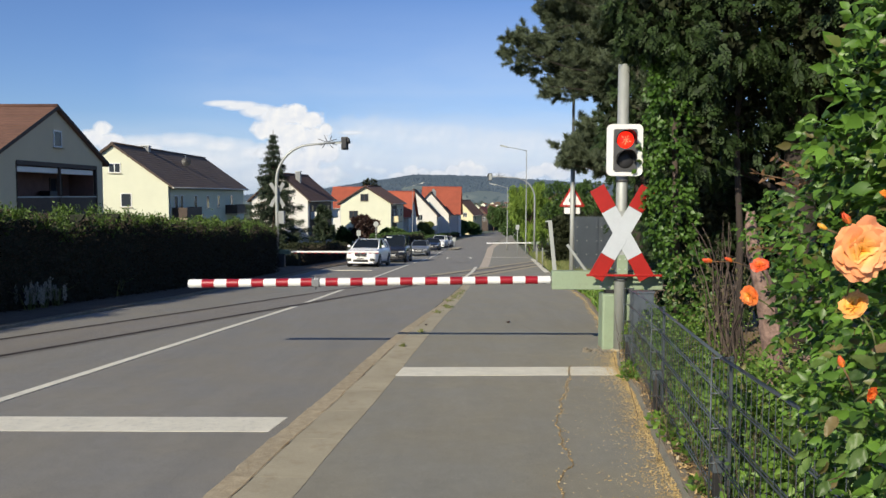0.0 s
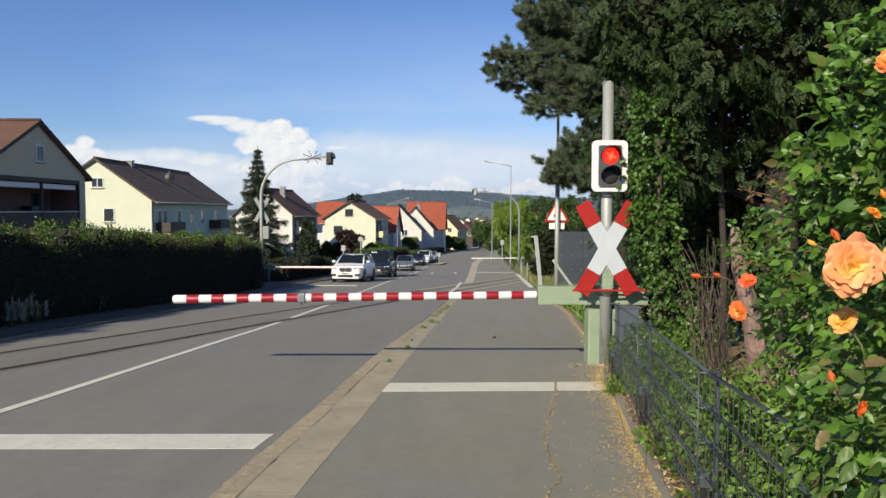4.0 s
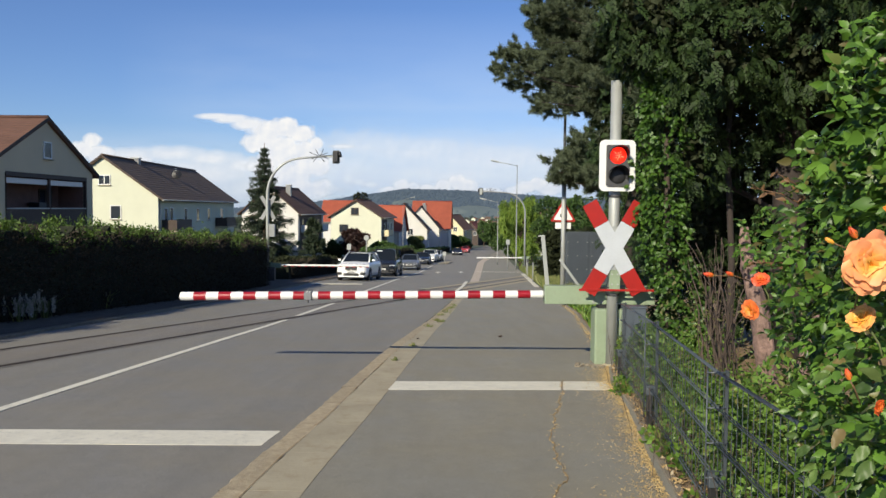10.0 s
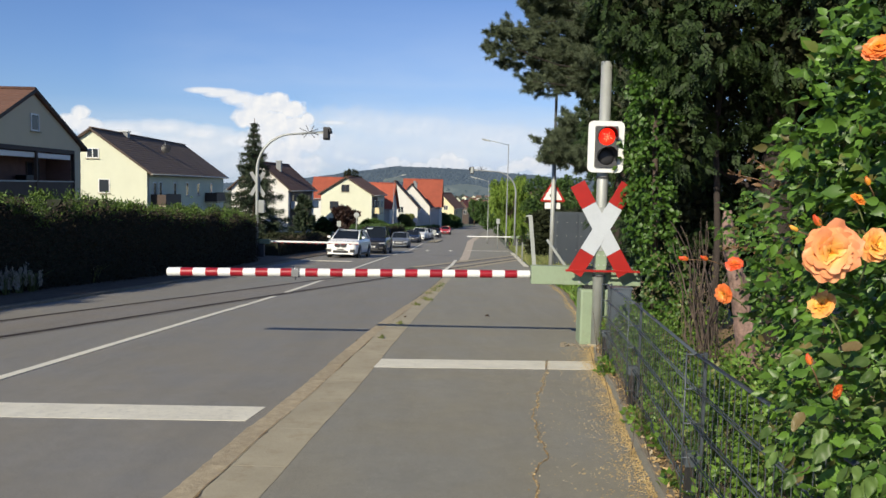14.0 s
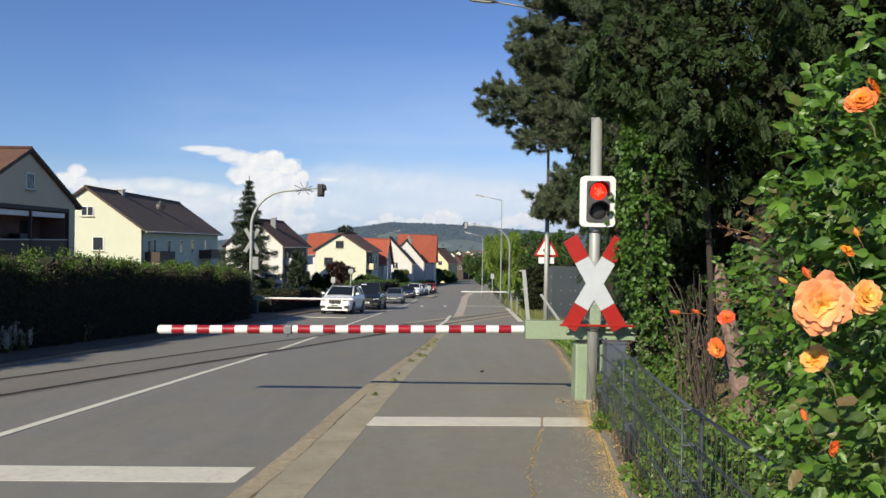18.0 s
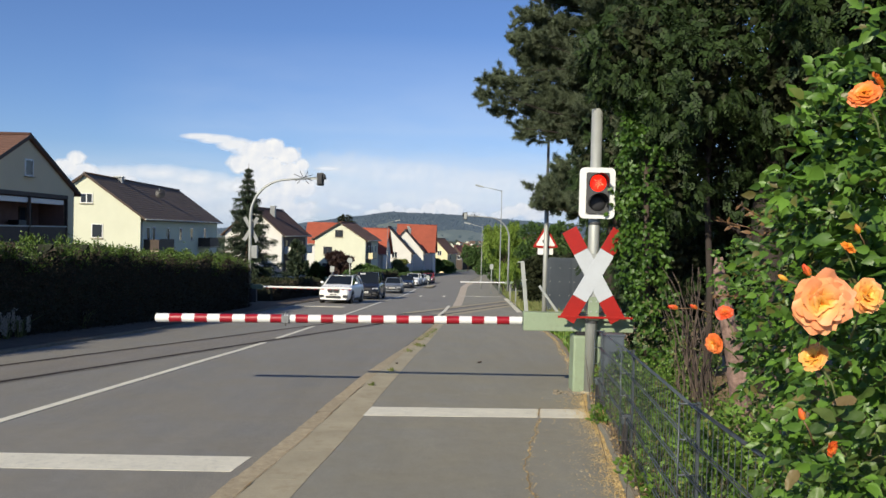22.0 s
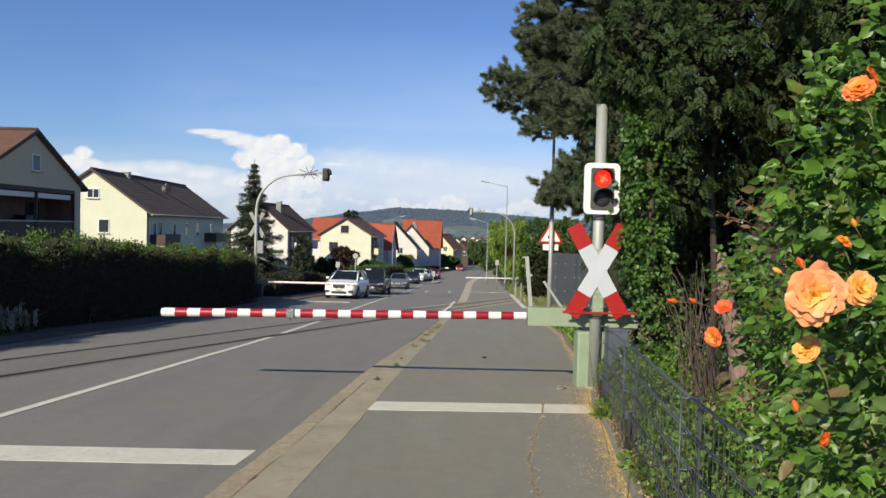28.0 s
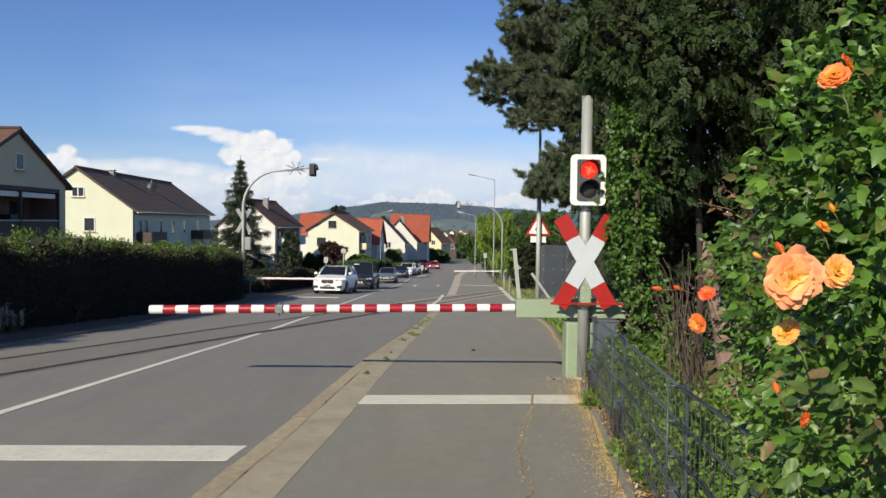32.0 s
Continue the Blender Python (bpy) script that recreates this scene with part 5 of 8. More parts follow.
def warning_sign():
    y = 25.6
    t = thing("street_lamp", pose(3.58, y, walk_z(y) - 0.02), "tall grey street lamp carrying a red-rimmed triangular warning sign", "street lamp")
    part("post", pole_mesh(bmesh.new(), 0, 0, -0.05, 4.4, 0.078, 0.07, 14), M_GALV, t)
    # Upper mast is darker than the post: the pine's shadow put into colour.
    part("mast", pole_mesh(bmesh.new(), 0, 0.0, 4.35, 10.5, 0.05, 0.035, 10), M_STEEL, t, "thin upper mast")
    part("bracket", tube(bmesh.new(), [(0, 0, 10.4), (-0.9, 0, 10.73), (-1.85, 0, 10.87)], 0.03, 8), M_STEEL, t)
    head = part("lamp_head", boxed(-0.42, 0.42, -0.16, 0.16, -0.07, 0.07, bevel=0.04), M_STEEL, t, "flat grey lamp head")
    head.matrix_basis = pose(-2.2, 0, 10.95, 0, 5, 0)
    part("diffuser", boxed(-0.36, 0.3, -0.11, 0.11, -0.1, -0.068, bevel=0.01), M_PLATE, head)

    def tri(side, r, y0, y1):
        h = side * math.sqrt(3) / 2
        pts = []
        for a, (cx, cz) in zip((90, 210, 330), ((0, h * 2 / 3 - 2 * r), (-side / 2 + r * math.sqrt(3), -h / 3 + r), (side / 2 - r * math.sqrt(3), -h / 3 + r))):
            pts += [(cx + r * math.cos(radians(a + d)), cz + r * math.sin(radians(a + d))) for d in (-60, -20, 20, 60)]
        return prism(bmesh.new(), pts, y0, y1)

    c = 2.96
    s = part("triangle", tri(0.84, 0.036, -0.09, -0.075), M_RED, t, "red rim")
    s.location = (0, 0.17, c)
    part("field", tri(0.635, 0.02, -0.097, -0.0905), M_WHITE, s, "white field")
    loco = bmesh.new()
    box(loco, -0.1, 0.08, -0.102, -0.0975, -0.09, 0.01)
    box(loco, 0.0, 0.08, -0.102, -0.0975, 0.0102, 0.09)
    part("symbol", loco, M_BLACK, s, "small black locomotive symbol")
    pl = part("supplementary_plate", boxed(-0.25, 0.25, -0.09, -0.08, -0.47, -0.27, bevel=0.004), M_WHITE, s)


warning_sign()


def sheet_fence():
    """Slate blue sheet fence along the railway land."""
    y0 = 35.2
    t = thing("sheet_fence", pose(5.05, y0, walk_z(y0) - 0.1, 0, 0, -6), "slate blue ribbed sheet metal fence beside the crossing", "fence")
    w = 1.05
    for k in range(9):
        bm = bmesh.new()
        x0 = k * w
        pts = []
        for j in range(11):
            x = x0 + w * j / 10
            pts.append((x, 0.012 if j in (0, 10) else 0.0))
        a = [bm.verts.new((x, yy, 0.02)) for x, yy in pts]
        b = [bm.verts.new((x, yy, 2.72)) for x, yy in pts]
        for i in range(10):
            bm.faces.new((a[i], a[i + 1], b[i + 1], b[i]))
        bmesh.ops.solidify(bm, geom=bm.faces[:], thickness=0.01)
        pn = part("panel", bm, M_PANEL, t)
        for zz in (0.5, 1.1, 1.7, 2.3):
            for xx in (0.1, 0.52, 0.94):
                part("rivet", tube(bmesh.new(), [(x0 + xx, -0.032, zz), (x0 + xx, -0.018, zz)], 0.026, 6), M_GALV, pn)
        part("fence_post", boxed(x0 - 0.03, x0 + 0.03, 0.03, 0.09, -0.1, 2.7), M_WIRE, t)
    part("top_rail", boxed(0, 9 * w, 0.0, 0.05, 2.72, 2.76), M_WIRE, t)


sheet_fence()


def fence_x(y):
    return 1.46 + 0.1125 * (y - 4.4)


def garden_fence():
    """Anthracite double-wire mats along the bed, with ladder posts that stand square to them on short dark feet."""
    t = thing("garden_fence", Matrix(), "anthracite double wire mesh fence along the planted bed", "fence")
    ends = [1.75, 4.4, 7.05, 9.7]
    top = lambda y: walk_z(y) + float(np.interp(y, [2.7, 4.4, 7.05, 9], [0.913, 0.893, 0.95, 0.955]))
    for y in ends:
        x, z = fence_x(y), top(y)
        p = part("fence_post", tube(bmesh.new(), [(-0.056, 0, -0.86), (-0.056, 0, 0.012)], 0.0055, 8), M_POST, t, "ladder post of two rods and rungs")
        p.location = (x, y, z)
        part("post_rod", boxed(0.045, 0.062, -0.012, 0.012, -0.88, 0.01, bevel=0.002, seg=1), M_POST, p)
        for k in range(5):
            part("post_rung", tube(bmesh.new(), [(-0.062, -0.008, -0.2 * k), (0.066, -0.008, -0.2 * k)], 0.0048, 8), M_WIRE, p)
        part("post_foot", boxed(-0.022, 0.024, 0.012, 0.055, -1.0, -0.6, bevel=0.003), M_BLACK, p, "black foot")
        part("foot_bracket", boxed(-0.035, 0.045, -0.006, 0.05, -0.66, -0.575, bevel=0.004), M_WIRE, p)
    for ya, yb in zip(ends, ends[1:]):
        xa, xb, za, zb = fence_x(ya), fence_x(yb), top(ya), top(yb)
        panel = part("fence_mat", tube(bmesh.new(), [(xa, ya, za), (xb, yb, zb)], 0.0065, 8), M_WIRE, t)
        for k in range(5):
            for o in (-0.0095, 0.0095):
                part("cross_wire", tube(bmesh.new(), [(xa + o, ya, za - 0.2 * k), (xb + o, yb, zb - 0.2 * k)], 0.0045, 6), M_WIRE, panel)
        bars = bmesh.new()
        n = int((yb - ya) / 0.1)
        for k in range(n):
            u = (k + 0.5) / n
            x, y, z = xa + (xb - xa) * u, ya + (yb - ya) * u, za + (zb - za) * u
            tube(bars, [(x, y, z - 0.86), (x, y, z + 0.004)], 0.002, 5, False)
        part("wire_infill", bars, M_WIRE, panel)["kind"] = "stuff"


def panel_stand_in():
    """A small slate-coloured box added behind the fence, beside the signal, standing in for a dark panel further off.
    """
    t = thing("stand_in_box", pose(2.36, 10.35, walk_z(10.35) - 0.02), "small dark slate box standing in for a dark panel further off", "cabinet")
    part("body", boxed(-0.13, 0.14, -0.09, 0.09, 0, 0.88, bevel=0.008), M_PANEL, t)
    part("lid", boxed(-0.145, 0.155, -0.105, 0.105, 0.881, 0.905, bevel=0.006), M_PANEL, t)
    part("door", boxed(-0.115, 0.125, -0.1, -0.092, 0.06, 0.84, bevel=0.003, seg=1), M_PANEL, t)


panel_stand_in()


garden_fence()


# ---- vehicles ----
CARS = {
    "suv": dict(L=4.7, W=1.92, H=1.68, hood=1.1, nose=0.97, belt=1.15, wb=0.95, ws=1.1, rf=2.05, rr=3.9, rb=4.55, wr=0.36),
    "van": dict(L=4.95, W=1.92, H=1.96, hood=1.12, nose=0.92, belt=1.2, wb=0.9, ws=0.95, rf=1.85, rr=4.6, rb=4.9, wr=0.34),
    "hatch": dict(L=4.1, W=1.76, H=1.48, hood=0.94, nose=0.74, belt=0.98, wb=0.85, ws=1.1, rf=1.9, rr=3.35, rb=4.0, wr=0.31),
    "saloon": dict(L=4.5, W=1.8, H=1.45, hood=0.9, nose=0.72, belt=0.96, wb=0.9, ws=1.25, rf=2.1, rr=3.3, rb=4.0, wr=0.32),
}


def car(kind, m, col, label, lit=False, kidney=False):
    """A car whose nose lies at its origin and points to -y: body, glasshouse, wheels, lamps and trim."""
    c = CARS[kind]
    L, W, H = c["L"], c["W"], c["H"]
    t = thing("car", m, label, "car", "cars on the road")
    hw = W / 2
    body = bmesh.new()
    st = [(-0.02, 0.55, 0.4, c["nose"] - 0.24), (0.03, 0.76, 0.31, c["nose"] - 0.14), (0.12, 0.88, 0.26, c["nose"] - 0.06), (0.3, 0.96, 0.22, c["nose"]), (0.7, 1.0, 0.2, c["hood"] - 0.05), (c["ws"], 1.0, 0.2, c["belt"] - 0.04), (L * 0.5, 1.0, 0.2, c["belt"]), (c["rr"], 1.0, 0.2, c["belt"] + 0.02), (L - 0.3, 0.98, 0.22, c["belt"]), (L - 0.08, 0.92, 0.28, c["belt"] - 0.08), (L, 0.82, 0.38, c["belt"] - 0.25)]
    rings = []
    for y, k, z0, z1 in st:
        w, d = hw * k, z1 - z0
        half = [(0.0, z0), (w * 0.86, z0), (w * 0.97, z0 + 0.16 * d), (w, z0 + 0.42 * d), (w * 0.985, z0 + 0.72 * d), (w * 0.93, z0 + 0.93 * d), (w * 0.8, z1), (0.0, z1 + 0.025)]
        ring = half + [(-x, z) for x, z in half[-2:0:-1]]
        rings.append([body.verts.new((x, y, z)) for x, z in ring])
    n = len(rings[0])
    for a, b in zip(rings, rings[1:]):
        for i in range(n):
            body.faces.new((a[i], b[i], b[(i + 1) % n], a[(i + 1) % n])).smooth = True
    body.faces.new(rings[0])
    body.faces.new(rings[-1][::-1])
    bmesh.ops.recalc_face_normals(body, faces=body.faces[:])
    b = part("body", body, col, t)
    # glasshouse: glass body, roof and pillars
    lo, hi = hw * 0.87, hw * 0.7
    zb, zt = c["belt"] - 0.03, H - 0.06
    q = [(c["ws"], lo, zb - 0.04), (c["rf"], hi, zt), (c["rr"], hi, zt - 0.02), (c["rb"], lo * 0.96, zb)]
    g = bmesh.new()
    vs = [[g.verts.new((s * w, y, z)) for y, w, z in q] for s in (1, -1)]
    g.faces.new(vs[0])
    g.faces.new(vs[1][::-1])
    for i in range(4):
        g.faces.new((vs[0][i], vs[1][i], vs[1][(i + 1) % 4], vs[0][(i + 1) % 4]))
    bmesh.ops.recalc_face_normals(g, faces=g.faces[:])
    part("glasshouse", g, M_CARGLASS, t, "dark tinted windows")
    rf = bmesh.new()
    rows = [(c["rf"] - 0.06, hi * 0.97, zt + 0.005), (c["rf"] + 0.25, hi * 1.0, zt + 0.045), ((c["rf"] + c["rr"]) / 2, hi * 1.0, H), (c["rr"] - 0.2, hi * 1.0, zt + 0.035), (c["rr"] + 0.1, hi * 0.95, zt - 0.01)]
    rr = [[rf.verts.new((w * u, y, z - 0.05 * abs(u) ** 3)) for u in (-1.02, -0.8, -0.4, 0, 0.4, 0.8, 1.02)] for y, w, z in rows]
    for a, d in zip(rr, rr[1:]):
        for i in range(6):
            rf.faces.new((a[i], a[i + 1], d[i + 1], d[i])).smooth = True
    bmesh.ops.solidify(rf, geom=rf.faces[:], thickness=0.03)
    part("roof", rf, col, t)
    mid = L * 0.56
    for s in (1, -1):
        part("a_pillar", tube(bmesh.new(), [(s * lo * 1.0, c["ws"] - 0.02, zb - 0.05), (s * hi * 1.01, c["rf"], zt + 0.01)], 0.04, 6), col, t)
        part("b_pillar", tube(bmesh.new(), [(s * lo * 0.995, mid - 0.05, zb - 0.03), (s * hi * 1.0, mid, zt)], 0.035, 6), M_BLACK, t)
        part("c_pillar", tube(bmesh.new(), [(s * lo * 0.97, c["rb"] - 0.03, zb - 0.05), (s * hi * 1.0, c["rr"], zt)], 0.07, 6), col, t)
        mi = part("wing_mirror", boxed(-0.09, 0.09, -0.06, 0.06, -0.06, 0.065, bevel=0.03), col, t)
        mi.location = (s * (hw + 0.09), c["ws"] + 0.32, c["belt"] + 0.06)
        hl = part("headlight", boxed(-0.2, 0.2, -0.1, 0.06, -0.055, 0.06, bevel=0.03), M_HEADLIT if lit else M_LENS, t, "clear headlight")
        hl.matrix_basis = pose(s * hw * 0.7, 0.15, c["nose"] - 0.14, 0, -s * 6, s * 22)
        part("lamp_trim", boxed(-0.22, 0.22, -0.108, 0.07, 0.03, 0.07, bevel=0.012), M_BLACK, hl)
        rl = part("tail_light", boxed(-0.1, 0.1, -0.06, 0.06, -0.16, 0.16, bevel=0.02), M_RED, t)
        rl.location = (s * hw * 0.8, L - 0.06, c["belt"] - 0.2)
        part("fog_intake", boxed(s * hw * 0.72 - 0.14, s * hw * 0.72 + 0.14, -0.035, 0.1, 0.36, 0.5, bevel=0.03), M_BLACK, t)
        part("sill", boxed(s * hw * 0.98 - 0.03, s * hw * 0.98 + 0.03, 1.2, L - 1.2, 0.2, 0.32, bevel=0.015), M_BLACK, t)
        part("side_window_line", boxed(s * lo - 0.02, s * lo + 0.02, c["ws"] + 0.1, c["rb"] - 0.1, zb - 0.045, zb - 0.015), M_BLACK, t)
    if kidney:
        for s in (1, -1):
            k = part("grille", prism(bmesh.new(), [(x + s * 0.18, z) for x, z in rounded(0.33, 0.27, 0.09)], -0.1, 0.1), M_BLACK, t, "black rounded grille")
            k.location = (0, 0, c["nose"] - 0.2)
            part("roof_rail", tube(bmesh.new(), [(s * hi * 0.97, c["rf"] + 0.1, zt + 0.03), (s * hi * 0.97, c["rf"] + 0.3, H + 0.02), (s * hi * 0.97, c["rr"] - 0.3, H + 0.01), (s * hi * 0.95, c["rr"], zt + 0.02)], 0.02, 6), M_RIM, t)
            part("bumper_fin", boxed(s * hw * 0.66 - 0.17, s * hw * 0.66 + 0.17, -0.02, 0.2, 0.52, 0.555, bevel=0.01), M_RIM, t)
    else:
        k = part("grille", prism(bmesh.new(), rounded(0.85, 0.14, 0.05), -0.035, 0.1), M_BLACK, t, "black slotted grille")
        k.location = (0, 0, c["nose"] - 0.17)
    part("lower_intake", prism(bmesh.new(), [(x, z + 0.375) for x, z in rounded(0.9, 0.15, 0.05)], -0.04, 0.1), M_BLACK, t)
    part("bumper_lip", boxed(-hw * 0.82, hw * 0.82, -0.03, 0.14, 0.22, 0.29, bevel=0.03), col, t)
    pl = part("number_plate", boxed(-0.26, 0.26, -0.055, -0.042, 0.46, 0.57, bevel=0.004), M_PLATE, t)
    part("plate_bar", boxed(-0.19, 0.19, -0.058, -0.0555, 0.49, 0.54), M_BLACK, pl, "plain dark bar")
    part("bonnet_seam", tube(bmesh.new(), [(-hw * 0.8, 0.26, c["nose"] + 0.012), (0, 0.2, c["nose"] + 0.03), (hw * 0.8, 0.26, c["nose"] + 0.012)], 0.008, 5), M_BLACK, t)
    part("underbody", boxed(-hw * 0.8, hw * 0.8, 0.3, L - 0.3, 0.14, 0.24), M_BLACK, t)
    if kind == "van":
        rise = math.degrees(math.atan2(zt - zb + 0.04, c["rf"] - c["ws"]))
        lb = part("windscreen_sticker", boxed(-0.2, 0.2, -0.05, 0.05, 0.004, 0.008, bevel=0.001), M_PLATE, t, "pale strip at the top of the windscreen")
        lb.matrix_basis = pose(-0.4, c["ws"] + 0.86 * (c["rf"] - c["ws"]), zb - 0.04 + 0.86 * (zt - zb + 0.04), rise, 0, 0)
    r = c["wr"]
    for s in (1, -1):
        for y in (c["wb"], L - c["wb"]):
            part("wheel_arch", tube(bmesh.new(), [(s * (hw - 0.16), y, r + 0.02), (s * (hw + 0.006), y, r + 0.02)], r + 0.07, 20), M_BLACK, t)
            w = part("wheel", tube(bmesh.new(), [(-0.1, 0, 0), (0.1, 0, 0)], r * 0.55, 16), M_BLACK, t, "wheel with alloy rim")
            w.matrix_basis = pose(s * (hw - 0.085), y, r)
            part("tyre", tube(bmesh.new(), [(-0.1, 0, 0), (-0.09, 0, 0), (-0.06, 0, 0), (0.06, 0, 0), (0.09, 0, 0), (0.1, 0, 0)], [r * 0.6, r * 0.9, r, r, r * 0.9, r * 0.6], 20), M_RUBBER, w)
            rim = bmesh.new()
            for a in range(5):
                d = Vector((0, math.cos(a * 1.2566), math.sin(a * 1.2566)))
                tube(rim, [Vector((s * 0.105, 0, 0)) + d * 0.02, Vector((s * 0.1, 0, 0)) + d * r * 0.62], [0.035, 0.025], 6)
            tube(rim, [(s * 0.09, 0, 0), (s * 0.105, 0, 0)], r * 0.18, 10)
            part("rim", rim, M_RIM, w)
    return t


LANE = table([(40, -6.0), (46.5, -5.85), (56, -4.85), (75, -3.9), (95, -3.45), (106, -2.8), (113, -1.85), (121, -1.25), (128, -0.45), (140, 0.5), (165, 2.2), (200, 5.4), (230, 9.0), (260, 12.8), (330, 21.7), (420, 33.2)])


def on_lane(y):
    """The pose of a car whose nose is at y in the oncoming lane."""
    turn = math.degrees(math.atan((LANE(y + 4.5) - LANE(y)) / 4.5))
    return pose(LANE(y), y, road_z(y), math.degrees(math.atan((road_z(y + 4.4) - road_z(y)) / 4.4)), 0, -turn)


P_WHITE = paint("white car paint", (0.9, 0.9, 0.88), 0.3)
P_BLACK = paint("black car paint", (0.015, 0.017, 0.022), 0.25)
P_GREY = paint("silver grey car paint", (0.2, 0.22, 0.24), 0.3, 0.6, 0.3)
P_BLUE = paint("dark blue car paint", (0.02, 0.027, 0.045), 0.25)
P_RED = paint("red car paint", (0.5, 0.012, 0.015), 0.28)
P_SILVER = paint("pale silver car paint", (0.5, 0.52, 0.54), 0.3, 0.6, 0.3)
car("suv", on_lane(46.5), P_WHITE, "white sport utility car waiting at the barrier, clean", kidney=True)
car("van", on_lane(56.0), P_BLACK, "dark people carrier waiting behind the white car")
car("hatch", on_lane(74.5), P_GREY, "silver-grey hatchback waiting in the queue")
car("saloon", on_lane(94.0), P_BLUE, "dark saloon car waiting in the queue")
car("suv", on_lane(103.5), P_WHITE, "white car waiting further back in the queue")
car("hatch", on_lane(110.0), P_SILVER, "pale silver car waiting in the queue")
dark_car = car("saloon", on_lane(122.0), P_BLACK, "dark car that rolls up to the queue", True)
red_car = car("hatch", on_lane(129.0), P_RED, "red car that joins the queue last", True)
red_car_later = car("saloon", on_lane(300.0), P_RED, "red car approaching from the far end of the road", True)


# ---- houses ----
def window(parent, m, w, h, dark=False, sill=True):
    fr = bmesh.new()
    t = 0.07
    box(fr, -w / 2, w / 2, -0.05, 0.02, h / 2 - t, h / 2)
    box(fr, -w / 2, w / 2, -0.05, 0.02, -h / 2, -h / 2 + t)
    box(fr, -w / 2, -w / 2 + t, -0.05, 0.02, -h / 2 + t, h / 2 - t)
    box(fr, w / 2 - t, w / 2, -0.05, 0.02, -h / 2 + t, h / 2 - t)
    if w > 1.0:
        box(fr, -0.035, 0.035, -0.045, 0.02, -h / 2 + t, h / 2 - t)
    f = part("window", fr, M_WOODDARK if dark else M_WHITE, parent)
    f.matrix_basis = m
    part("pane", boxed(-w / 2 + t, w / 2 - t, -0.022, 0.0, -h / 2 + t, h / 2 - t), M_PANE, f)
    if sill:
        part("sill", boxed(-w / 2 - 0.05, w / 2 + 0.05, -0.14, 0.0, -h / 2 - 0.06, -h / 2 - 0.002), M_STRIP, f)
    return f


def roof_side(L, half, over, eave, top, s, lift=0.2, course=0.36, gable=0.45):
    """One slope of tiles in overlapping courses."""
    bm = bmesh.new()
    run = half + over
    k = (top - eave) / half
    n = max(4, int(math.hypot(run, run * k) / course))
    y0, y1 = -gable, L + gable
    for j in range(n):
        a, b = run * (1 - j / n), run * (1 - (j + 1) / n)
        za, zb = top - k * a + lift + 0.022, top - k * b + lift
        v = [bm.verts.new(p) for p in ((s * a, y0, za), (s * a, y1, za), (s * b, y1, zb), (s * b, y0, zb), (s * a, y0, za - 0.022), (s * a, y1, za - 0.022))]
        bm.faces.new(v[:4] if s > 0 else v[3::-1])
        bm.faces.new((v[0], v[4], v[5], v[1]) if s > 0 else (v[1], v[5], v[4], v[0]))
    # underside and gable edges
    pts = [(s * run, top - k * run + lift), (0, top + lift), (0, top + lift - 0.19), (s * run, top - k * run + lift - 0.19)]
    a = [bm.verts.new((x, y0, z)) for x, z in pts]
    b = [bm.verts.new((x, y1, z)) for x, z in pts]
    bm.faces.new(a)
    bm.faces.new(b[::-1])
    bm.faces.new((a[2], a[3], b[3], b[2]))
    bm.faces.new((a[3], a[0], b[0], b[3]))
    bmesh.ops.remove_doubles(bm, verts=bm.verts[:], dist=0.002)
    return bm


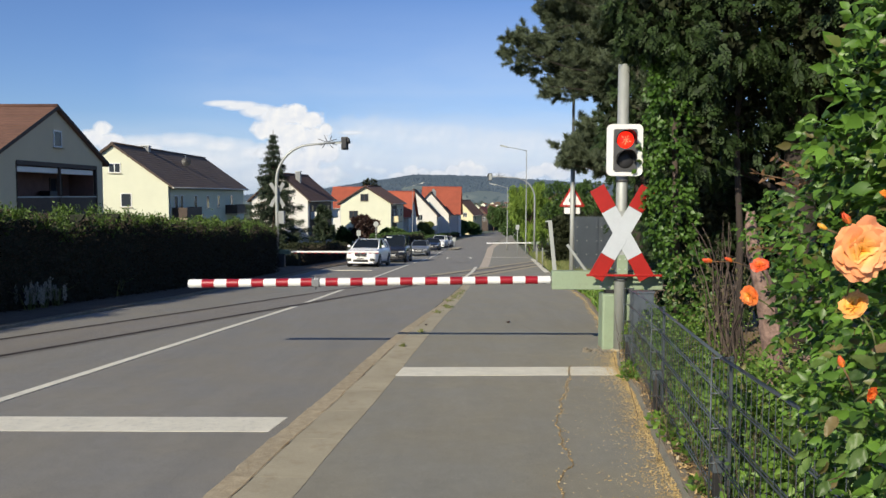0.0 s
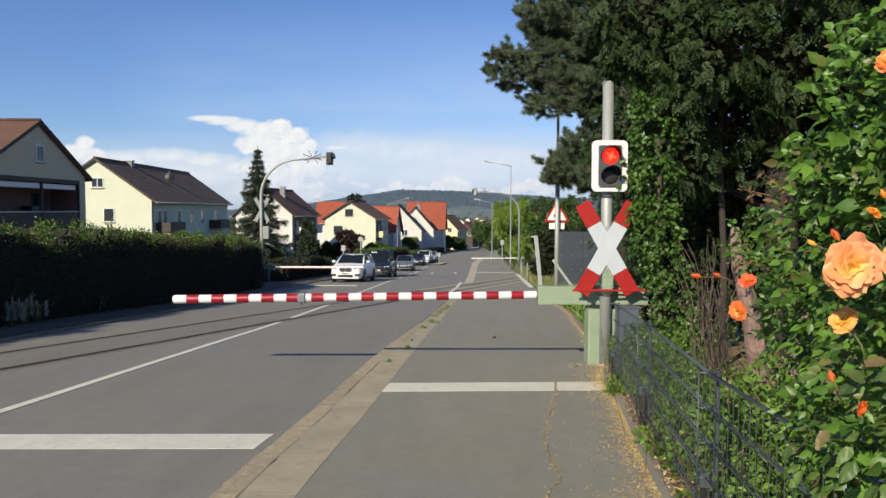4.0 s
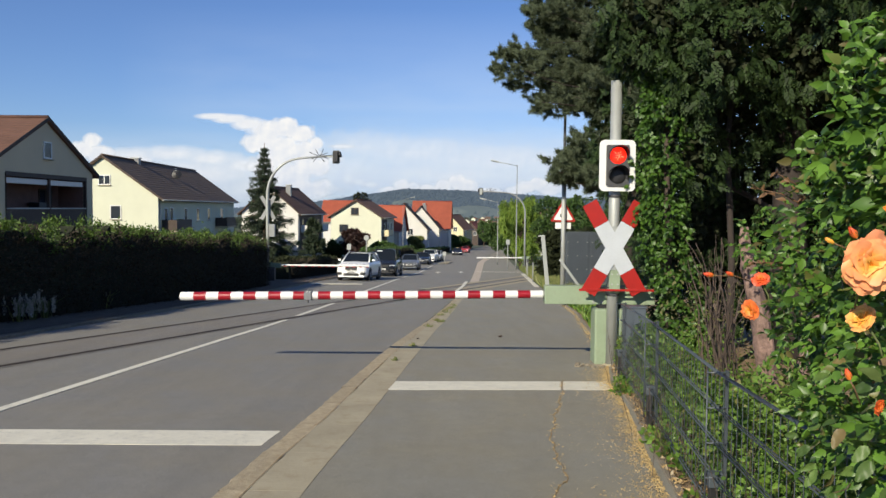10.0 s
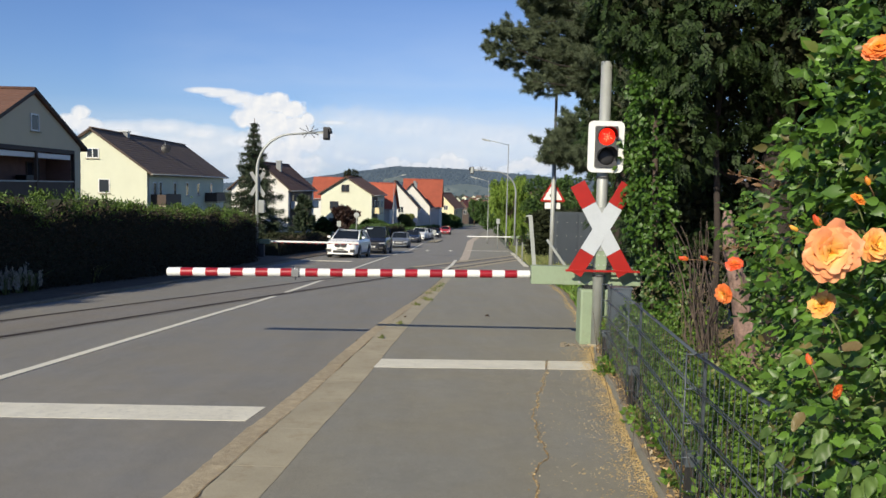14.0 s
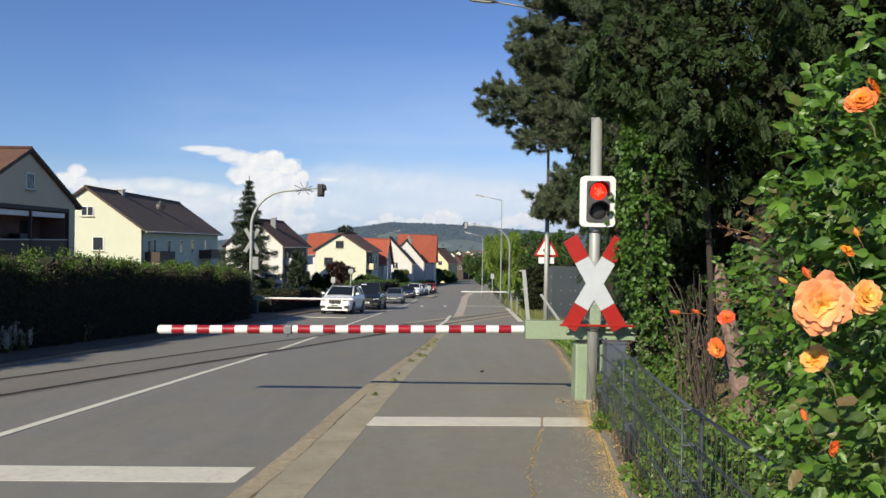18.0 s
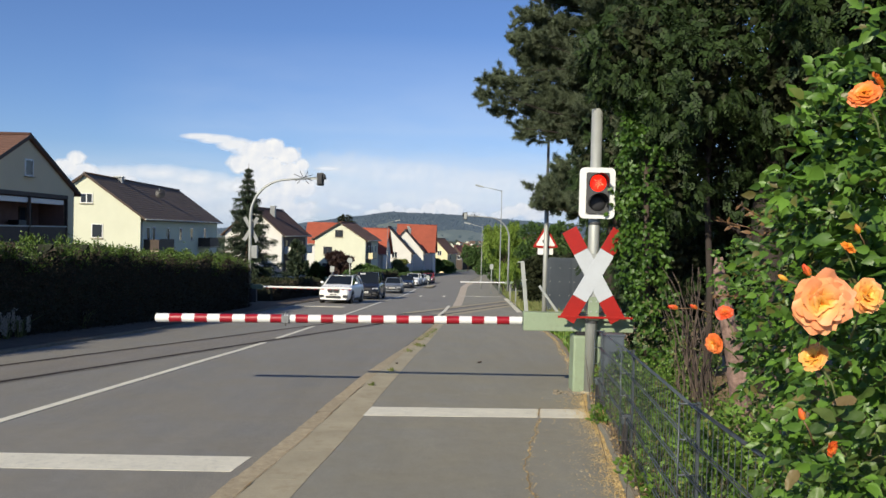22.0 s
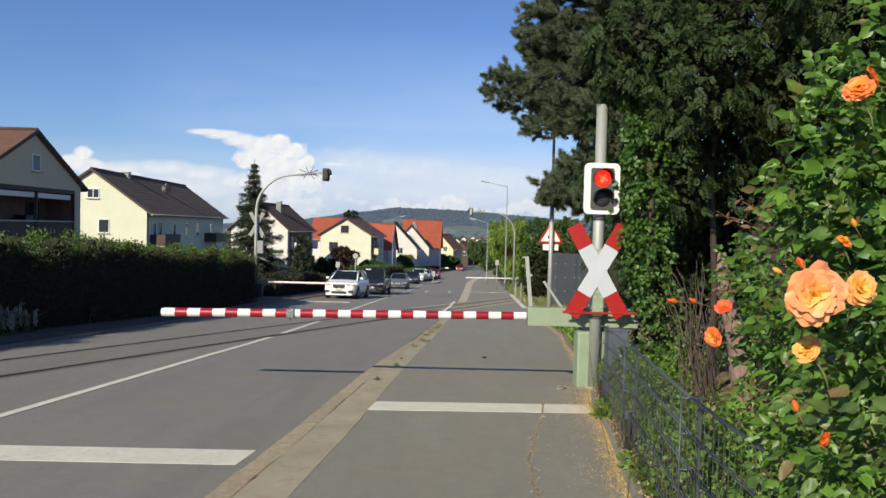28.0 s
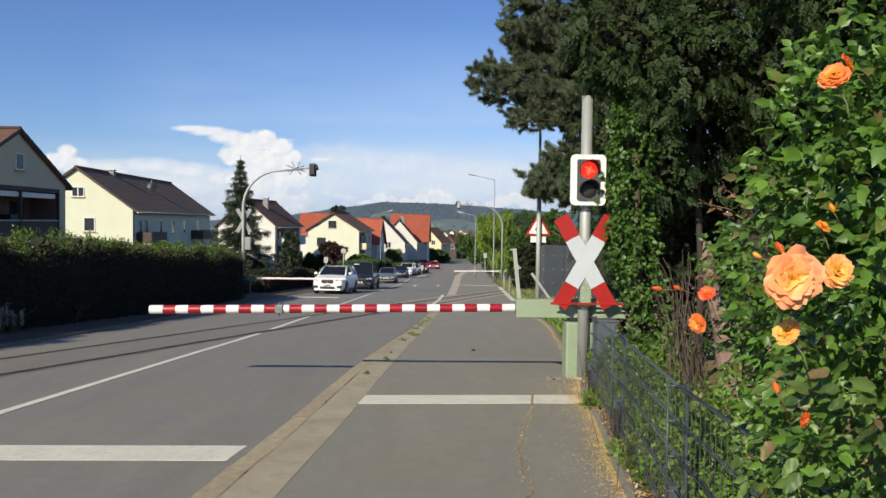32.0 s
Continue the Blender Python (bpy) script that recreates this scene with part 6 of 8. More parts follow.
def house(m, w, L, eave, top, wall, roof, windows, label, chimneys=(), loggia=None, over=0.5, trim=None, group="houses", gable=0.45):
    """A gabled house: front gable at y = 0 towards -y, ridge along y, ground at z = 0."""
    t = thing("house", m, label, "house", group)
    half = w / 2
    gab = lambda z: half * (top - z) / (top - eave)
    if loggia:
        x0, x1, z0, z1, d = loggia
        wl = part("wall", prism(bmesh.new(), [(-half, -1.0), (half, -1.0), (half, eave), (0, top), (-half, eave)], d, L), wall, t)
        up = [(-half, z1), (half, z1), (half, eave), (0, top), (-half, eave)] if z1 < eave else [(-gab(z1), z1), (gab(z1), z1), (0, top)]
        part("gable_wall", prism(bmesh.new(), up, 0, d), wall, t)
        part("wall_pier", boxed(-half, x0, 0, d, -1, z1), wall, t)
        part("wall_pier", boxed(x1, half, 0, d, -1, z1), wall, t)
        part("lower_wall", boxed(x0, x1, 0, d, -1, z0), wall, t)
        part("loggia_back", boxed(x0, x1, d - 0.06, d - 0.01, z0, z1), M_BRICKISH, t, "dark reddish back wall")
        for a in (x0 + 0.005, x1 - 0.03):
            part("loggia_side", boxed(a, a + 0.025, 0.2, d - 0.06, z0, z1 - 0.02), M_BRICKISH, t, "reddish side wall")
        part("parapet", boxed(x0, x1, 0.05, 0.15, z0, z0 + 0.95), M_WOODDARK, t, "dark boarded balustrade")
        part("parapet_rail", boxed(x0, x1, 0.0, 0.2, z0 + 0.95, z0 + 1.02), M_GALV, t)
        mid = (x0 + x1) / 2
        for a, b in ((x0 + 0.15, mid - 0.06), (mid + 0.06, x1 - 0.25)):
            part("awning_box", boxed(a, b, 0.1, 0.4, z1 - 0.5, z1 - 0.22, bevel=0.03), M_WHITE, t, "white awning cassette")
        part("loggia_beam", boxed(x0, x1, -0.03, 0.25, z1 - 0.16, z1 + 0.06), M_WOODDARK, t)
        for xx in (x0, mid, x1):
            part("loggia_post", boxed(xx - 0.07, xx + 0.07, 0.0, 0.16, z0, z1), M_WOODDARK, t)
        for xx in (x0 + 1.2, x1 - 1.6):
            window(t, pose(xx, d - 0.07, z0 + 1.05), 1.4, 2.0, True, False)
        part("loggia_chair", boxed(mid + 0.6, mid + 1.5, 0.9, 1.5, z0, z0 + 1.3, bevel=0.05), M_BLACK, t)
    else:
        wl = part("wall", prism(bmesh.new(), [(-half, -1.0), (half, -1.0), (half, eave), (0, top), (-half, eave)], 0, L), wall, t)
    rf = None
    for s in (1, -1):
        r = part("roof", roof_side(L, half, over, eave, top, s, gable=gable), roof, t)
        rf = rf or r
        gx, k = s * (half + over + 0.05), (top - eave) / half
        part("gutter", tube(bmesh.new(), [(gx, -0.4, top - k * (half + over) + 0.12), (gx, L + 0.4, top - k * (half + over) + 0.12)], 0.07, 8), trim or M_GALV, r)
        part("verge_board", prism(bmesh.new(), [(s * (half + over), top - k * (half + over) + 0.24), (0, top + 0.26), (0, top + 0.09), (s * (half + over), top - k * (half + over) + 0.07)], -gable - 0.04, -gable - 0.005), trim or M_WOODDARK, r)
        part("downpipe", tube(bmesh.new(), [(s * (half + 0.06), 0.3, 0), (s * (half + 0.06), 0.3, eave - 0.25)], 0.05, 8), M_GALV, wl)
    part("ridge", tube(bmesh.new(), [(0, -gable, top + 0.22), (0, L + gable, top + 0.22)], 0.11, 8), roof, rf)
    for cx, cy, ch in chimneys:
        z = top - abs(cx) * (top - eave) / half
        c = part("chimney", boxed(cx - 0.35, cx + 0.35, cy - 0.3, cy + 0.3, z - 0.3, z + ch), M_STEEL, rf, "grey metal-clad chimney")
        part("chimney_cap", boxed(cx - 0.42, cx + 0.42, cy - 0.37, cy + 0.37, z + ch, z + ch + 0.1), M_GALV, rf)
    turn = {"f": lambda u, z: pose(u, -0.005, z), "r": lambda u, z: pose(half + 0.005, u, z, 0, 0, 90), "l": lambda u, z: pose(-half - 0.005, u, z, 0, 0, -90)}
    for face, u, z, ww, hh, *dk in windows:
        window(t, turn[face](u, z), ww, hh, bool(dk))
    return t


def balcony(t, m, w, d, label="balcony with a boarded parapet", mat=None):
    b = part("balcony", boxed(-w / 2, w / 2, -d, 0, -0.15, 0.0), M_STRIP, t, label)
    b.matrix_basis = m
    part("parapet", boxed(-w / 2, w / 2, -d, -d + 0.06, 0.0, 0.95), mat or M_WALLWHITE, b)
    for s in (-1, 1):
        x = s * (w / 2 - 0.03)
        part("parapet", boxed(x - 0.03, x + 0.03, -d + 0.062, 0, 0.0, 0.95), mat or M_WALLWHITE, b)


def houses():
    G = lambda y: gz(y) - 0.15
    house(pose(-21.4, 42, G(42), 0, 0, 90), 10.8, 11, 5.9, 8.45, M_BEIGE, M_TILE_BROWN, [("f", 0.1, 6.95, 0.85, 0.9), ("l", 4, 4.4, 1.2, 1.3)],
          "beige gabled house with brown tiles and a deep loggia", [(-1.2, 5, 0.9)], (-3.9, 4.6, 2.9, 5.62, 1.7), 0.5, gable=0.16)
    h2 = house(pose(-29.76, 68, G(68), 0, 0, 2.3), 9.3, 28, 6.25, 9.6, M_CREAM, M_TILE_DARK,
               [("f", 1.05, 4.95, 0.95, 1.2), ("f", 0.12, 7.7, 1.05, 0.85), ("f", -2.6, 4.95, 0.95, 1.2)] + [("r", u, 4.7, 0.95, 1.3) for u in (2.0, 8.0, 12.2, 16.4, 22.0)] + [("r", 3.6, 4.35, 0.9, 2.1)],
               "long cream apartment house with a dark brown tiled roof", [(0.2, 7.5, 0.5)], gable=0.25)
    balcony(h2, pose(4.66, 3.2, 3.35, 0, 0, 90), 4.6, 1.3, mat=M_WOODDARK)
    balcony(h2, pose(4.66, 21.5, 3.35, 0, 0, 90), 4.6, 1.3, mat=M_WOODDARK)
    dish = bmesh.new()
    bmesh.ops.create_cone(dish, cap_ends=False, segments=18, radius1=0.48, radius2=0.1, depth=0.14, matrix=pose(2.2, 13.5, 8.8, 75, 0, 10))
    part("satellite_dish", dish, M_BLACK, h2)
    part("aerial", tube(bmesh.new(), [(2.1, 13.6, 8.0), (2.1, 13.6, 9.4)], 0.03, 6), M_GALV, h2)
    h3 = house(pose(-25.0, 110, G(110), 0, 0, -5), 8.0, 14, 6.6, 10.0, M_WALLWHITE, M_TILE_BROWN, [("f", 2.0, 2.0, 1.1, 1.3), ("r", 2.4, 5.0, 1.1, 1.5, 1), ("r", 2.4, 2.2, 1.1, 1.5, 1), ("r", 7, 5.0, 1.1, 1.3, 1), ("r", 11, 5.0, 1.1, 1.3, 1)],
               "white gabled house with brown roof and side balconies", [(1.2, 5, 1.5)])
    # Panel added to darken the side wall: dark wood and painted shade together.
    part("dark_side_panel", boxed(4.0, 4.02, 0.9, 13.0, 0.6, 6.2), M_WOODDARK, h3, "dark panel for dark wood and shade behind the balconies")
    balcony(h3, pose(4.02, 3.0, 3.9, 0, 0, 90), 3.4, 1.3)
    balcony(h3, pose(4.0, 10.5, 3.9, 0, 0, 90), 3.0, 1.3)
    h4 = house(pose(-16.05, 135, G(135), 0, 0, -6), 8.7, 12, 6.75, 9.45, M_CREAM, M_TILE_BROWN, [("f", -0.2, 7.7, 1.35, 1.2, 1), ("f", -2.1, 4.8, 1.5, 1.3, 1), ("f", -2.3, 2.0, 1.4, 1.3, 1), ("r", 3.0, 5.0, 1.3, 1.4), ("r", 6.2, 5.0, 1.3, 1.4), ("r", 9.5, 5.0, 1.3, 1.4)],
               "cream gabled house with dark window frames and brown roof", [(-1.5, 8, 1.0)])
    # Another added panel, dark for the wood and for the wall's shade.
    part("dark_side_panel", boxed(4.35, 4.37, 0.7, 5.3, 0.6, 6.3), M_WOODDARK, h4, "dark panel for dark wood and shade behind the balcony")
    balcony(h4, pose(4.37, 3.0, 3.6, 0, 0, 90), 4.2, 1.1, "timber balcony on the side wall", M_YELLOW)
    house(pose(-18.0, 164, G(160), 0, 0, 90), 9, 7.8, 6.6, 10.4, M_WALLWHITE, M_TILE_RED, [("l", 4, 4.6, 1.3, 1.3)], "white house behind with an orange red tiled roof")
    house(pose(-9.2, 154, G(152), 0, 0, 84), 8.2, 6.9, 4.9, 9.2, M_WALLWHITE, M_TILE_RED, [("r", 1.4, 3.6, 1.1, 1.4), ("l", 3, 2.2, 1.3, 1.4), ("f", 0.5, 4.6, 1.2, 1.3)], "white house with a steep orange red roof")
    house(pose(-9.8, 166, G(165), 0, 0, -1), 9.8, 9, 5.0, 10.2, M_WALLWHITE, M_TILE_DARK, [("f", 1.4, 4.5, 1.2, 1.3), ("f", 1.4, 1.8, 1.2, 1.3), ("r", 3, 3.4, 1.2, 1.3), ("r", 6, 3.4, 1.2, 1.3)], "white gabled house with a steep dark roof")
    house(pose(-6.8, 180, G(180), 0, 0, -1), 8.4, 9, 5.4, 10.2, M_WALLWHITE, M_TILE_DARK, [("f", 1.4, 4.5, 1.2, 1.3), ("r", 3, 3.4, 1.2, 1.3), ("r", 6, 3.4, 1.2, 1.3)], "white gabled house in a row, dark roof", [(0.8, 4, 1.3)])
    house(pose(-0.1, 199, G(196), 0, 0, 87), 10.5, 9, 5.8, 12.0, M_WALLWHITE, M_TILE_RED, [("f", 1, 5.0, 1.3, 1.4), ("l", 5, 3.0, 1.3, 1.6)], "tall white house with a large orange red roof", [(1.5, 4, 1.4), (-1.5, 6.5, 1.4)])
    house(pose(0.0, 226, G(224), 0, 0, -16), 7.4, 10, 5.6, 9.4, M_YELLOW, M_TILE_BROWN, [("f", 1.4, 5.5, 1.2, 1.3), ("f", 1.4, 2.4, 1.2, 1.3), ("r", 3, 4.4, 1.2, 1.3)], "yellow gabled house down the road")
    house(pose(7.2, 285, G(285), 0, 0, -12), 5.4, 11, 5.2, 8.2, M_WOODDARK, M_TILE_RED, [("f", 1.5, 4.2, 1.3, 1.4), ("f", -1.5, 4.2, 1.3, 1.4)], "brown house with a red roof down the road")
    house(pose(19.5, 158, G(158), 0, 0, 12), 8.0, 10, 5.8, 9.0, M_WALLWHITE, M_TILE_BROWN, [("f", -1.5, 4.5, 1.2, 1.3), ("f", 1.2, 4.5, 1.2, 1.3), ("l", 3, 4.5, 1.2, 1.3)], "white house behind the trees")
    rng = random.Random(8)
    for k in range(44):
        y = rng.uniform(320, 950) if k % 2 else rng.uniform(900, 1900)
        x = rng.uniform(0.005, 0.085) * y if k % 4 else rng.uniform(-0.12, 0.14) * y
        house(pose(x, y, land(x, y), 0, 0, rng.choice((-10, 80)) + rng.uniform(-15, 15)), rng.uniform(8, 11), rng.uniform(10, 15), rng.uniform(4.5, 6.5), rng.uniform(8.5, 11), rng.choice((M_WALLWHITE, M_CREAM, M_BEIGE)), rng.choice((M_TILE_BROWN, M_TILE_DARK, M_TILE_BROWN, M_TILE_RED)),
              [("f", 0, 4, 1.3, 1.4), ("l", 4, 3, 1.3, 1.4)], "small distant house with a tiled roof in the valley", group="far houses")


houses()


def small_sign(x, y, h, kind):
    t = thing("traffic_sign", pose(x, y, road_z(y)), "small traffic sign on a thin grey post", "traffic sign", "small roadside signs")
    part("post", pole_mesh(bmesh.new(), 0, 0, -0.1, h, 0.04, 0.04, 8), M_GALV, t)
    if kind == "round":
        part("plate", tube(bmesh.new(), [(0, -0.06, h - 0.2), (0, -0.05, h - 0.2)], 0.25, 20), M_GALV, t, "grey back of a round sign")
    else:
        part("plate", boxed(-0.18, 0.18, -0.06, -0.05, h - 0.5, h, bevel=0.004), M_GALV, t, "pale rectangular plate")


small_sign(-8.95, 70.0, 2.4, "plate")
small_sign(-7.95, 75.0, 3.2, "round")
small_sign(-0.75, 99.0, 1.5, "plate")
small_sign(5.7, 79.5, 3.0, "plate")
small_sign(7.6, 84.0, 2.6, "round")


# ---- plants ----
def gather(blocks):
    V, F, off = [], [], 0
    for v, f in blocks:
        V.append(v)
        F.append(f + off)
        off += len(v)
    return np.concatenate(V), np.concatenate(F)


def hedge(name, y0, y1, face, deep, high, count, size, label, mat, seed, ragged=0.22):
    """A clipped hedge with leafy sides and a ragged top; face(y) is its side towards the road."""
    rng = np.random.default_rng(seed)
    ym = (y0 + y1) / 2
    t = thing(name, pose(face(ym), ym, road_z(ym)), label, "hedge")
    at = np.array([face(ym), ym, road_z(ym)])
    core = bmesh.new()
    ys = np.linspace(y0, y1, max(24, int((y1 - y0) * 3)))

    def crest(v):
        return ragged * (noise.noise((v * 0.7, 0, seed)) + 0.6 * noise.noise((v * 2.3, 3, seed)) + 0.2 * noise.noise((v * 6, 5, seed)))

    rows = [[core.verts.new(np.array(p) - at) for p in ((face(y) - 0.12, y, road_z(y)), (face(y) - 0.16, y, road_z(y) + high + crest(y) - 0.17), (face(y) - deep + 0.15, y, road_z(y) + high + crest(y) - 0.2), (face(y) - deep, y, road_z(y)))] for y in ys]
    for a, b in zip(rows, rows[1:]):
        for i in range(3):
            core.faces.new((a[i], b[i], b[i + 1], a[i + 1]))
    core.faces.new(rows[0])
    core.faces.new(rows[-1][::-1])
    # Near-black solid added to block light and imitate shade between the leaves.
    part("dark_core", core, surf(name + " dark core", (0.018, 0.022, 0.01), 1.0, 0.5, 8, 2, 0.5), t, "solid core, coloured dark to imitate shade inside")
    y = rng.uniform(y0, y1, count)
    side = rng.random(count)
    P = np.zeros((count, 3))
    D = rng.normal(size=(count, 3)) * 0.6
    top = side > 0.42
    bumps = np.array([crest(v) for v in y])
    fx = np.array([face(v) for v in y])
    rz = np.array([road_z(v) for v in y])
    u = rng.random(count)
    P[:, 1] = y
    P[:, 0] = np.where(top, fx - deep * u, fx - 0.02 + rng.normal(size=count) * 0.08 + 0.08 * bumps)
    P[:, 2] = rz + np.where(top, high + bumps + np.abs(rng.normal(size=count)) * 0.1 - 0.16, u * (high + bumps))
    D[:, 2] += np.where(top, 1.1, 0.2)
    D[:, 0] += np.where(top, 0.0, 0.9)
    sz = rng.uniform(*size, count)
    tufts = np.array([noise.noise((a * 1.9, b * 1.9, seed)) + 0.5 * noise.noise((a * 5.3, b * 5.3, seed)) for a, b in zip(P[:, 0], y)])
    P[:, 2] -= np.where(top & (tufts < 0.0), 0.22, 0.0)
    P[:, 2] += np.where(top, 0.12 * tufts, 0.0)
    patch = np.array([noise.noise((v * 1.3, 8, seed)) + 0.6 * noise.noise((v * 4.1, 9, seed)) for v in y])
    # Split into a shade-toned side and a sun-toned top, both by leaf colour.
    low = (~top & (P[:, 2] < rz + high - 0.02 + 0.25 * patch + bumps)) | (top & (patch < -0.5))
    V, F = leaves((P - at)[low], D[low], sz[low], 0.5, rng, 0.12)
    foliage("old_growth", V, F, M_HEDGESHADE, t, "darker foliage with shade put into its colour")
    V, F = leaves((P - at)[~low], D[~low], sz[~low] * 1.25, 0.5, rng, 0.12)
    foliage("top_growth", V, F, mat, t, "top foliage, its tone set for how light falls there")
    return t


hedge("hedge", 6.0, 43.6, table([(0, -10.8), (14, -10.05), (20, -9.5), (26, -8.9), (32, -8.6), (37.5, -8.65), (39.5, -10.4), (44, -10.5)]), 1.8, 2.18, 95000, (0.04, 0.1), "tall dark green hedge along the road, sunlit top painted lighter", M_HEDGE, 31, 0.6)
# Dark leaves on top here put the hedge's shade into its colour.
hedge("low_hedge", 46.0, 64.0, table([(44, -9.3), (66, -9.0)]), 1.2, 1.25, 9000, (0.08, 0.16), "low dark hedge beside the waiting cars", M_DARKLEAF, 32, 0.12)
hedge("garden_hedge", 92.0, 128.0, table([(90, -9.3), (110, -8.0), (130, -5.6)]), 1.4, 1.7, 9000, (0.12, 0.26), "green garden hedge in front of the houses", M_TREE, 33, 0.3)
hedge("garden_hedge", 130.0, 190.0, table([(128, -5.8), (160, -3.4), (200, 0.8)]), 1.4, 0.95, 8000, (0.14, 0.3), "green garden hedge further along the houses", M_TREE, 34, 0.35)
hedge("roadside_hedge", 100.0, 170.0, table([(95, 10.6), (130, 11.6), (170, 14.6)]), 1.8, 1.5, 9000, (0.14, 0.3), "green hedge beyond the far barrier", M_WILLOW, 35, 0.5)


def plumes():
    rng = np.random.default_rng(17)
    for k, (x, y, n, h) in enumerate(((-9.55, 17.35, 9, 0.5), (-9.55, 17.9, 9, 0.58), (-9.5, 18.4, 7, 0.48), (-9.5, 21.6, 3, 0.7))):
        t = thing("ornamental_grass", pose(x, y, road_z(y) + 0.07), "pale feathery ornamental grass in the hedge's shade", "grass", "pale grass clumps")
        blades = bmesh.new()
        for _ in range(26):
            a, b = rng.normal(size=2) * 0.1
            tube(blades, [(a * 0.4, b * 0.4, -0.02), (a, b, 0.35), (a * 2.2, b * 2.2, 0.4 + 0.15 * rng.random())], [0.006, 0.005, 0.001], 4, False)
        part("blades", blades, M_GRASS, t)
        for _ in range(n):
            a, b = rng.normal(size=2) * 0.16
            hh = h * rng.uniform(0.75, 1.1)
            P = np.stack([a + rng.normal(size=36) * 0.018, b + rng.normal(size=36) * 0.018, np.linspace(0.25 * hh, hh, 36)], 1)
            V, F = leaves(P, np.stack([rng.normal(size=36) * 0.4, rng.normal(size=36) * 0.4, np.ones(36)], 1), 0.07, 0.4, rng)
            ob = share("plume", mesh_of("plume", V, F, M_PLUME), t, Matrix(), "pale feathery plume")


plumes()


def branchy(bm, base, tip, r0, r1, rng, sag=0.1, n=5):
    base, tip = np.array(base, float), np.array(tip, float)
    pts, rad = [], []
    wob = rng.normal(size=3) * np.linalg.norm(tip - base) * 0.05
    for k in range(n + 1):
        u = k / n
        pts.append(tuple(base + (tip - base) * u + wob * math.sin(math.pi * u) - np.array([0, 0, sag * math.sin(math.pi * u)])))
        rad.append(r0 + (r1 - r0) * u)
    return tube(bm, pts, rad, 7)


def broadleaf(m, height, spread, mat, label, seed, leaf=(0.14, 0.3), blobs=16, per=60, clump=22, drooping=False, low=0.25, group=""):
    rng = np.random.default_rng(seed)
    t = thing("shrub" if height < 3.6 else "tree", m, label, "shrub" if height < 3.6 else "tree", group)
    wood = bmesh.new()
    tube(wood, [(0, 0, -0.2), (0.05, 0, height * 0.3), (0, 0.08, height * 0.75)], [0.035 * height * 0.6, 0.025 * height * 0.6, 0.03], 8)
    blocks = []
    for k in range(blobs):
        a, q = rng.uniform(0, 2 * math.pi), rng.random() ** 0.6
        z = height * (low + (0.92 - low) * rng.random())
        r = spread * q * math.sqrt(max(0.1, 1 - ((z / height - 0.45) / 0.62) ** 2))
        c = (r * math.cos(a), r * math.sin(a), z)
        branchy(wood, (0, 0, height * 0.2 + 0.2 * z), c, 0.03 * height * 0.3, 0.015, rng)
        P, D = clumps(rng, c, spread * rng.uniform(0.28, 0.42), clump, per)
        if drooping:
            D[:, 2] -= 1.3
            P[:, 2] -= np.abs(rng.normal(size=len(P))) * height * 0.08
        P[:, 2] = np.maximum(P[:, 2], 0.05)
        blocks.append(leaves(P, D, rng.uniform(*leaf, len(P)), 0.55 if not drooping else 0.35, rng))
    part("trunk", wood, M_BARK, t)
    V, F = gather(blocks)
    foliage("crown", V, F, mat, t)
    return t


def spruce(m, height, spread, label, seed):
    rng = np.random.default_rng(seed)
    t = thing("spruce_tree", m, label, "tree")
    part("trunk", tube(bmesh.new(), [(0, 0, -0.2), (0, 0, height * 0.5), (0, 0, height)], [0.16, 0.1, 0.015], 10), M_BARK, t)
    P, D = [], []
    z = 0.5
    while z < height - 0.15:
        u = z / height
        n = 9 if u < 0.8 else 5
        a0 = rng.uniform(0, 6.3)
        for k in range(n):
            a = a0 + 6.283 * k / n + rng.normal() * 0.2
            ln = spread * (1 - u) ** 1.12 * rng.uniform(0.4, 1.15) + 0.06
            d = np.array([math.cos(a), math.sin(a), 0])
            tip = d * ln + [0, 0, z - 0.3 * ln + 0.1]
            part("limb", branchy(bmesh.new(), (0, 0, z), tip, 0.022, 0.006, rng, 0.12 * ln, 4), M_BARK, t)
            c = int(40 + 300 * ln)
            s = rng.random(c) ** 0.7
            pts = np.array([0, 0, z]) + s[:, None] * (tip - [0, 0, z]) - np.array([0, 0, 1]) * (0.12 * ln * np.sin(np.pi * s))[:, None]
            pts += rng.normal(size=(c, 3)) * [0.07, 0.07, 0.03]
            pts[:, 2] -= np.abs(rng.normal(size=c)) * 0.16 * (0.3 + s)
            P.append(pts)
            D.append(d * 0.7 + rng.normal(size=(c, 3)) * 0.5 - [0, 0, 0.45])
        z += 0.3 + 0.24 * (1 - u)
    P, D = np.concatenate(P), np.concatenate(D)
    V, F = leaves(P, D, rng.uniform(0.08, 0.16, len(P)), 0.34, rng)
    foliage("needles", V, F, M_SPRUCE, t)


spruce(pose(-12.2, 52, road_z(52)), 8.75, 3.5, "slender dark spruce beside the crossing signal", 41)


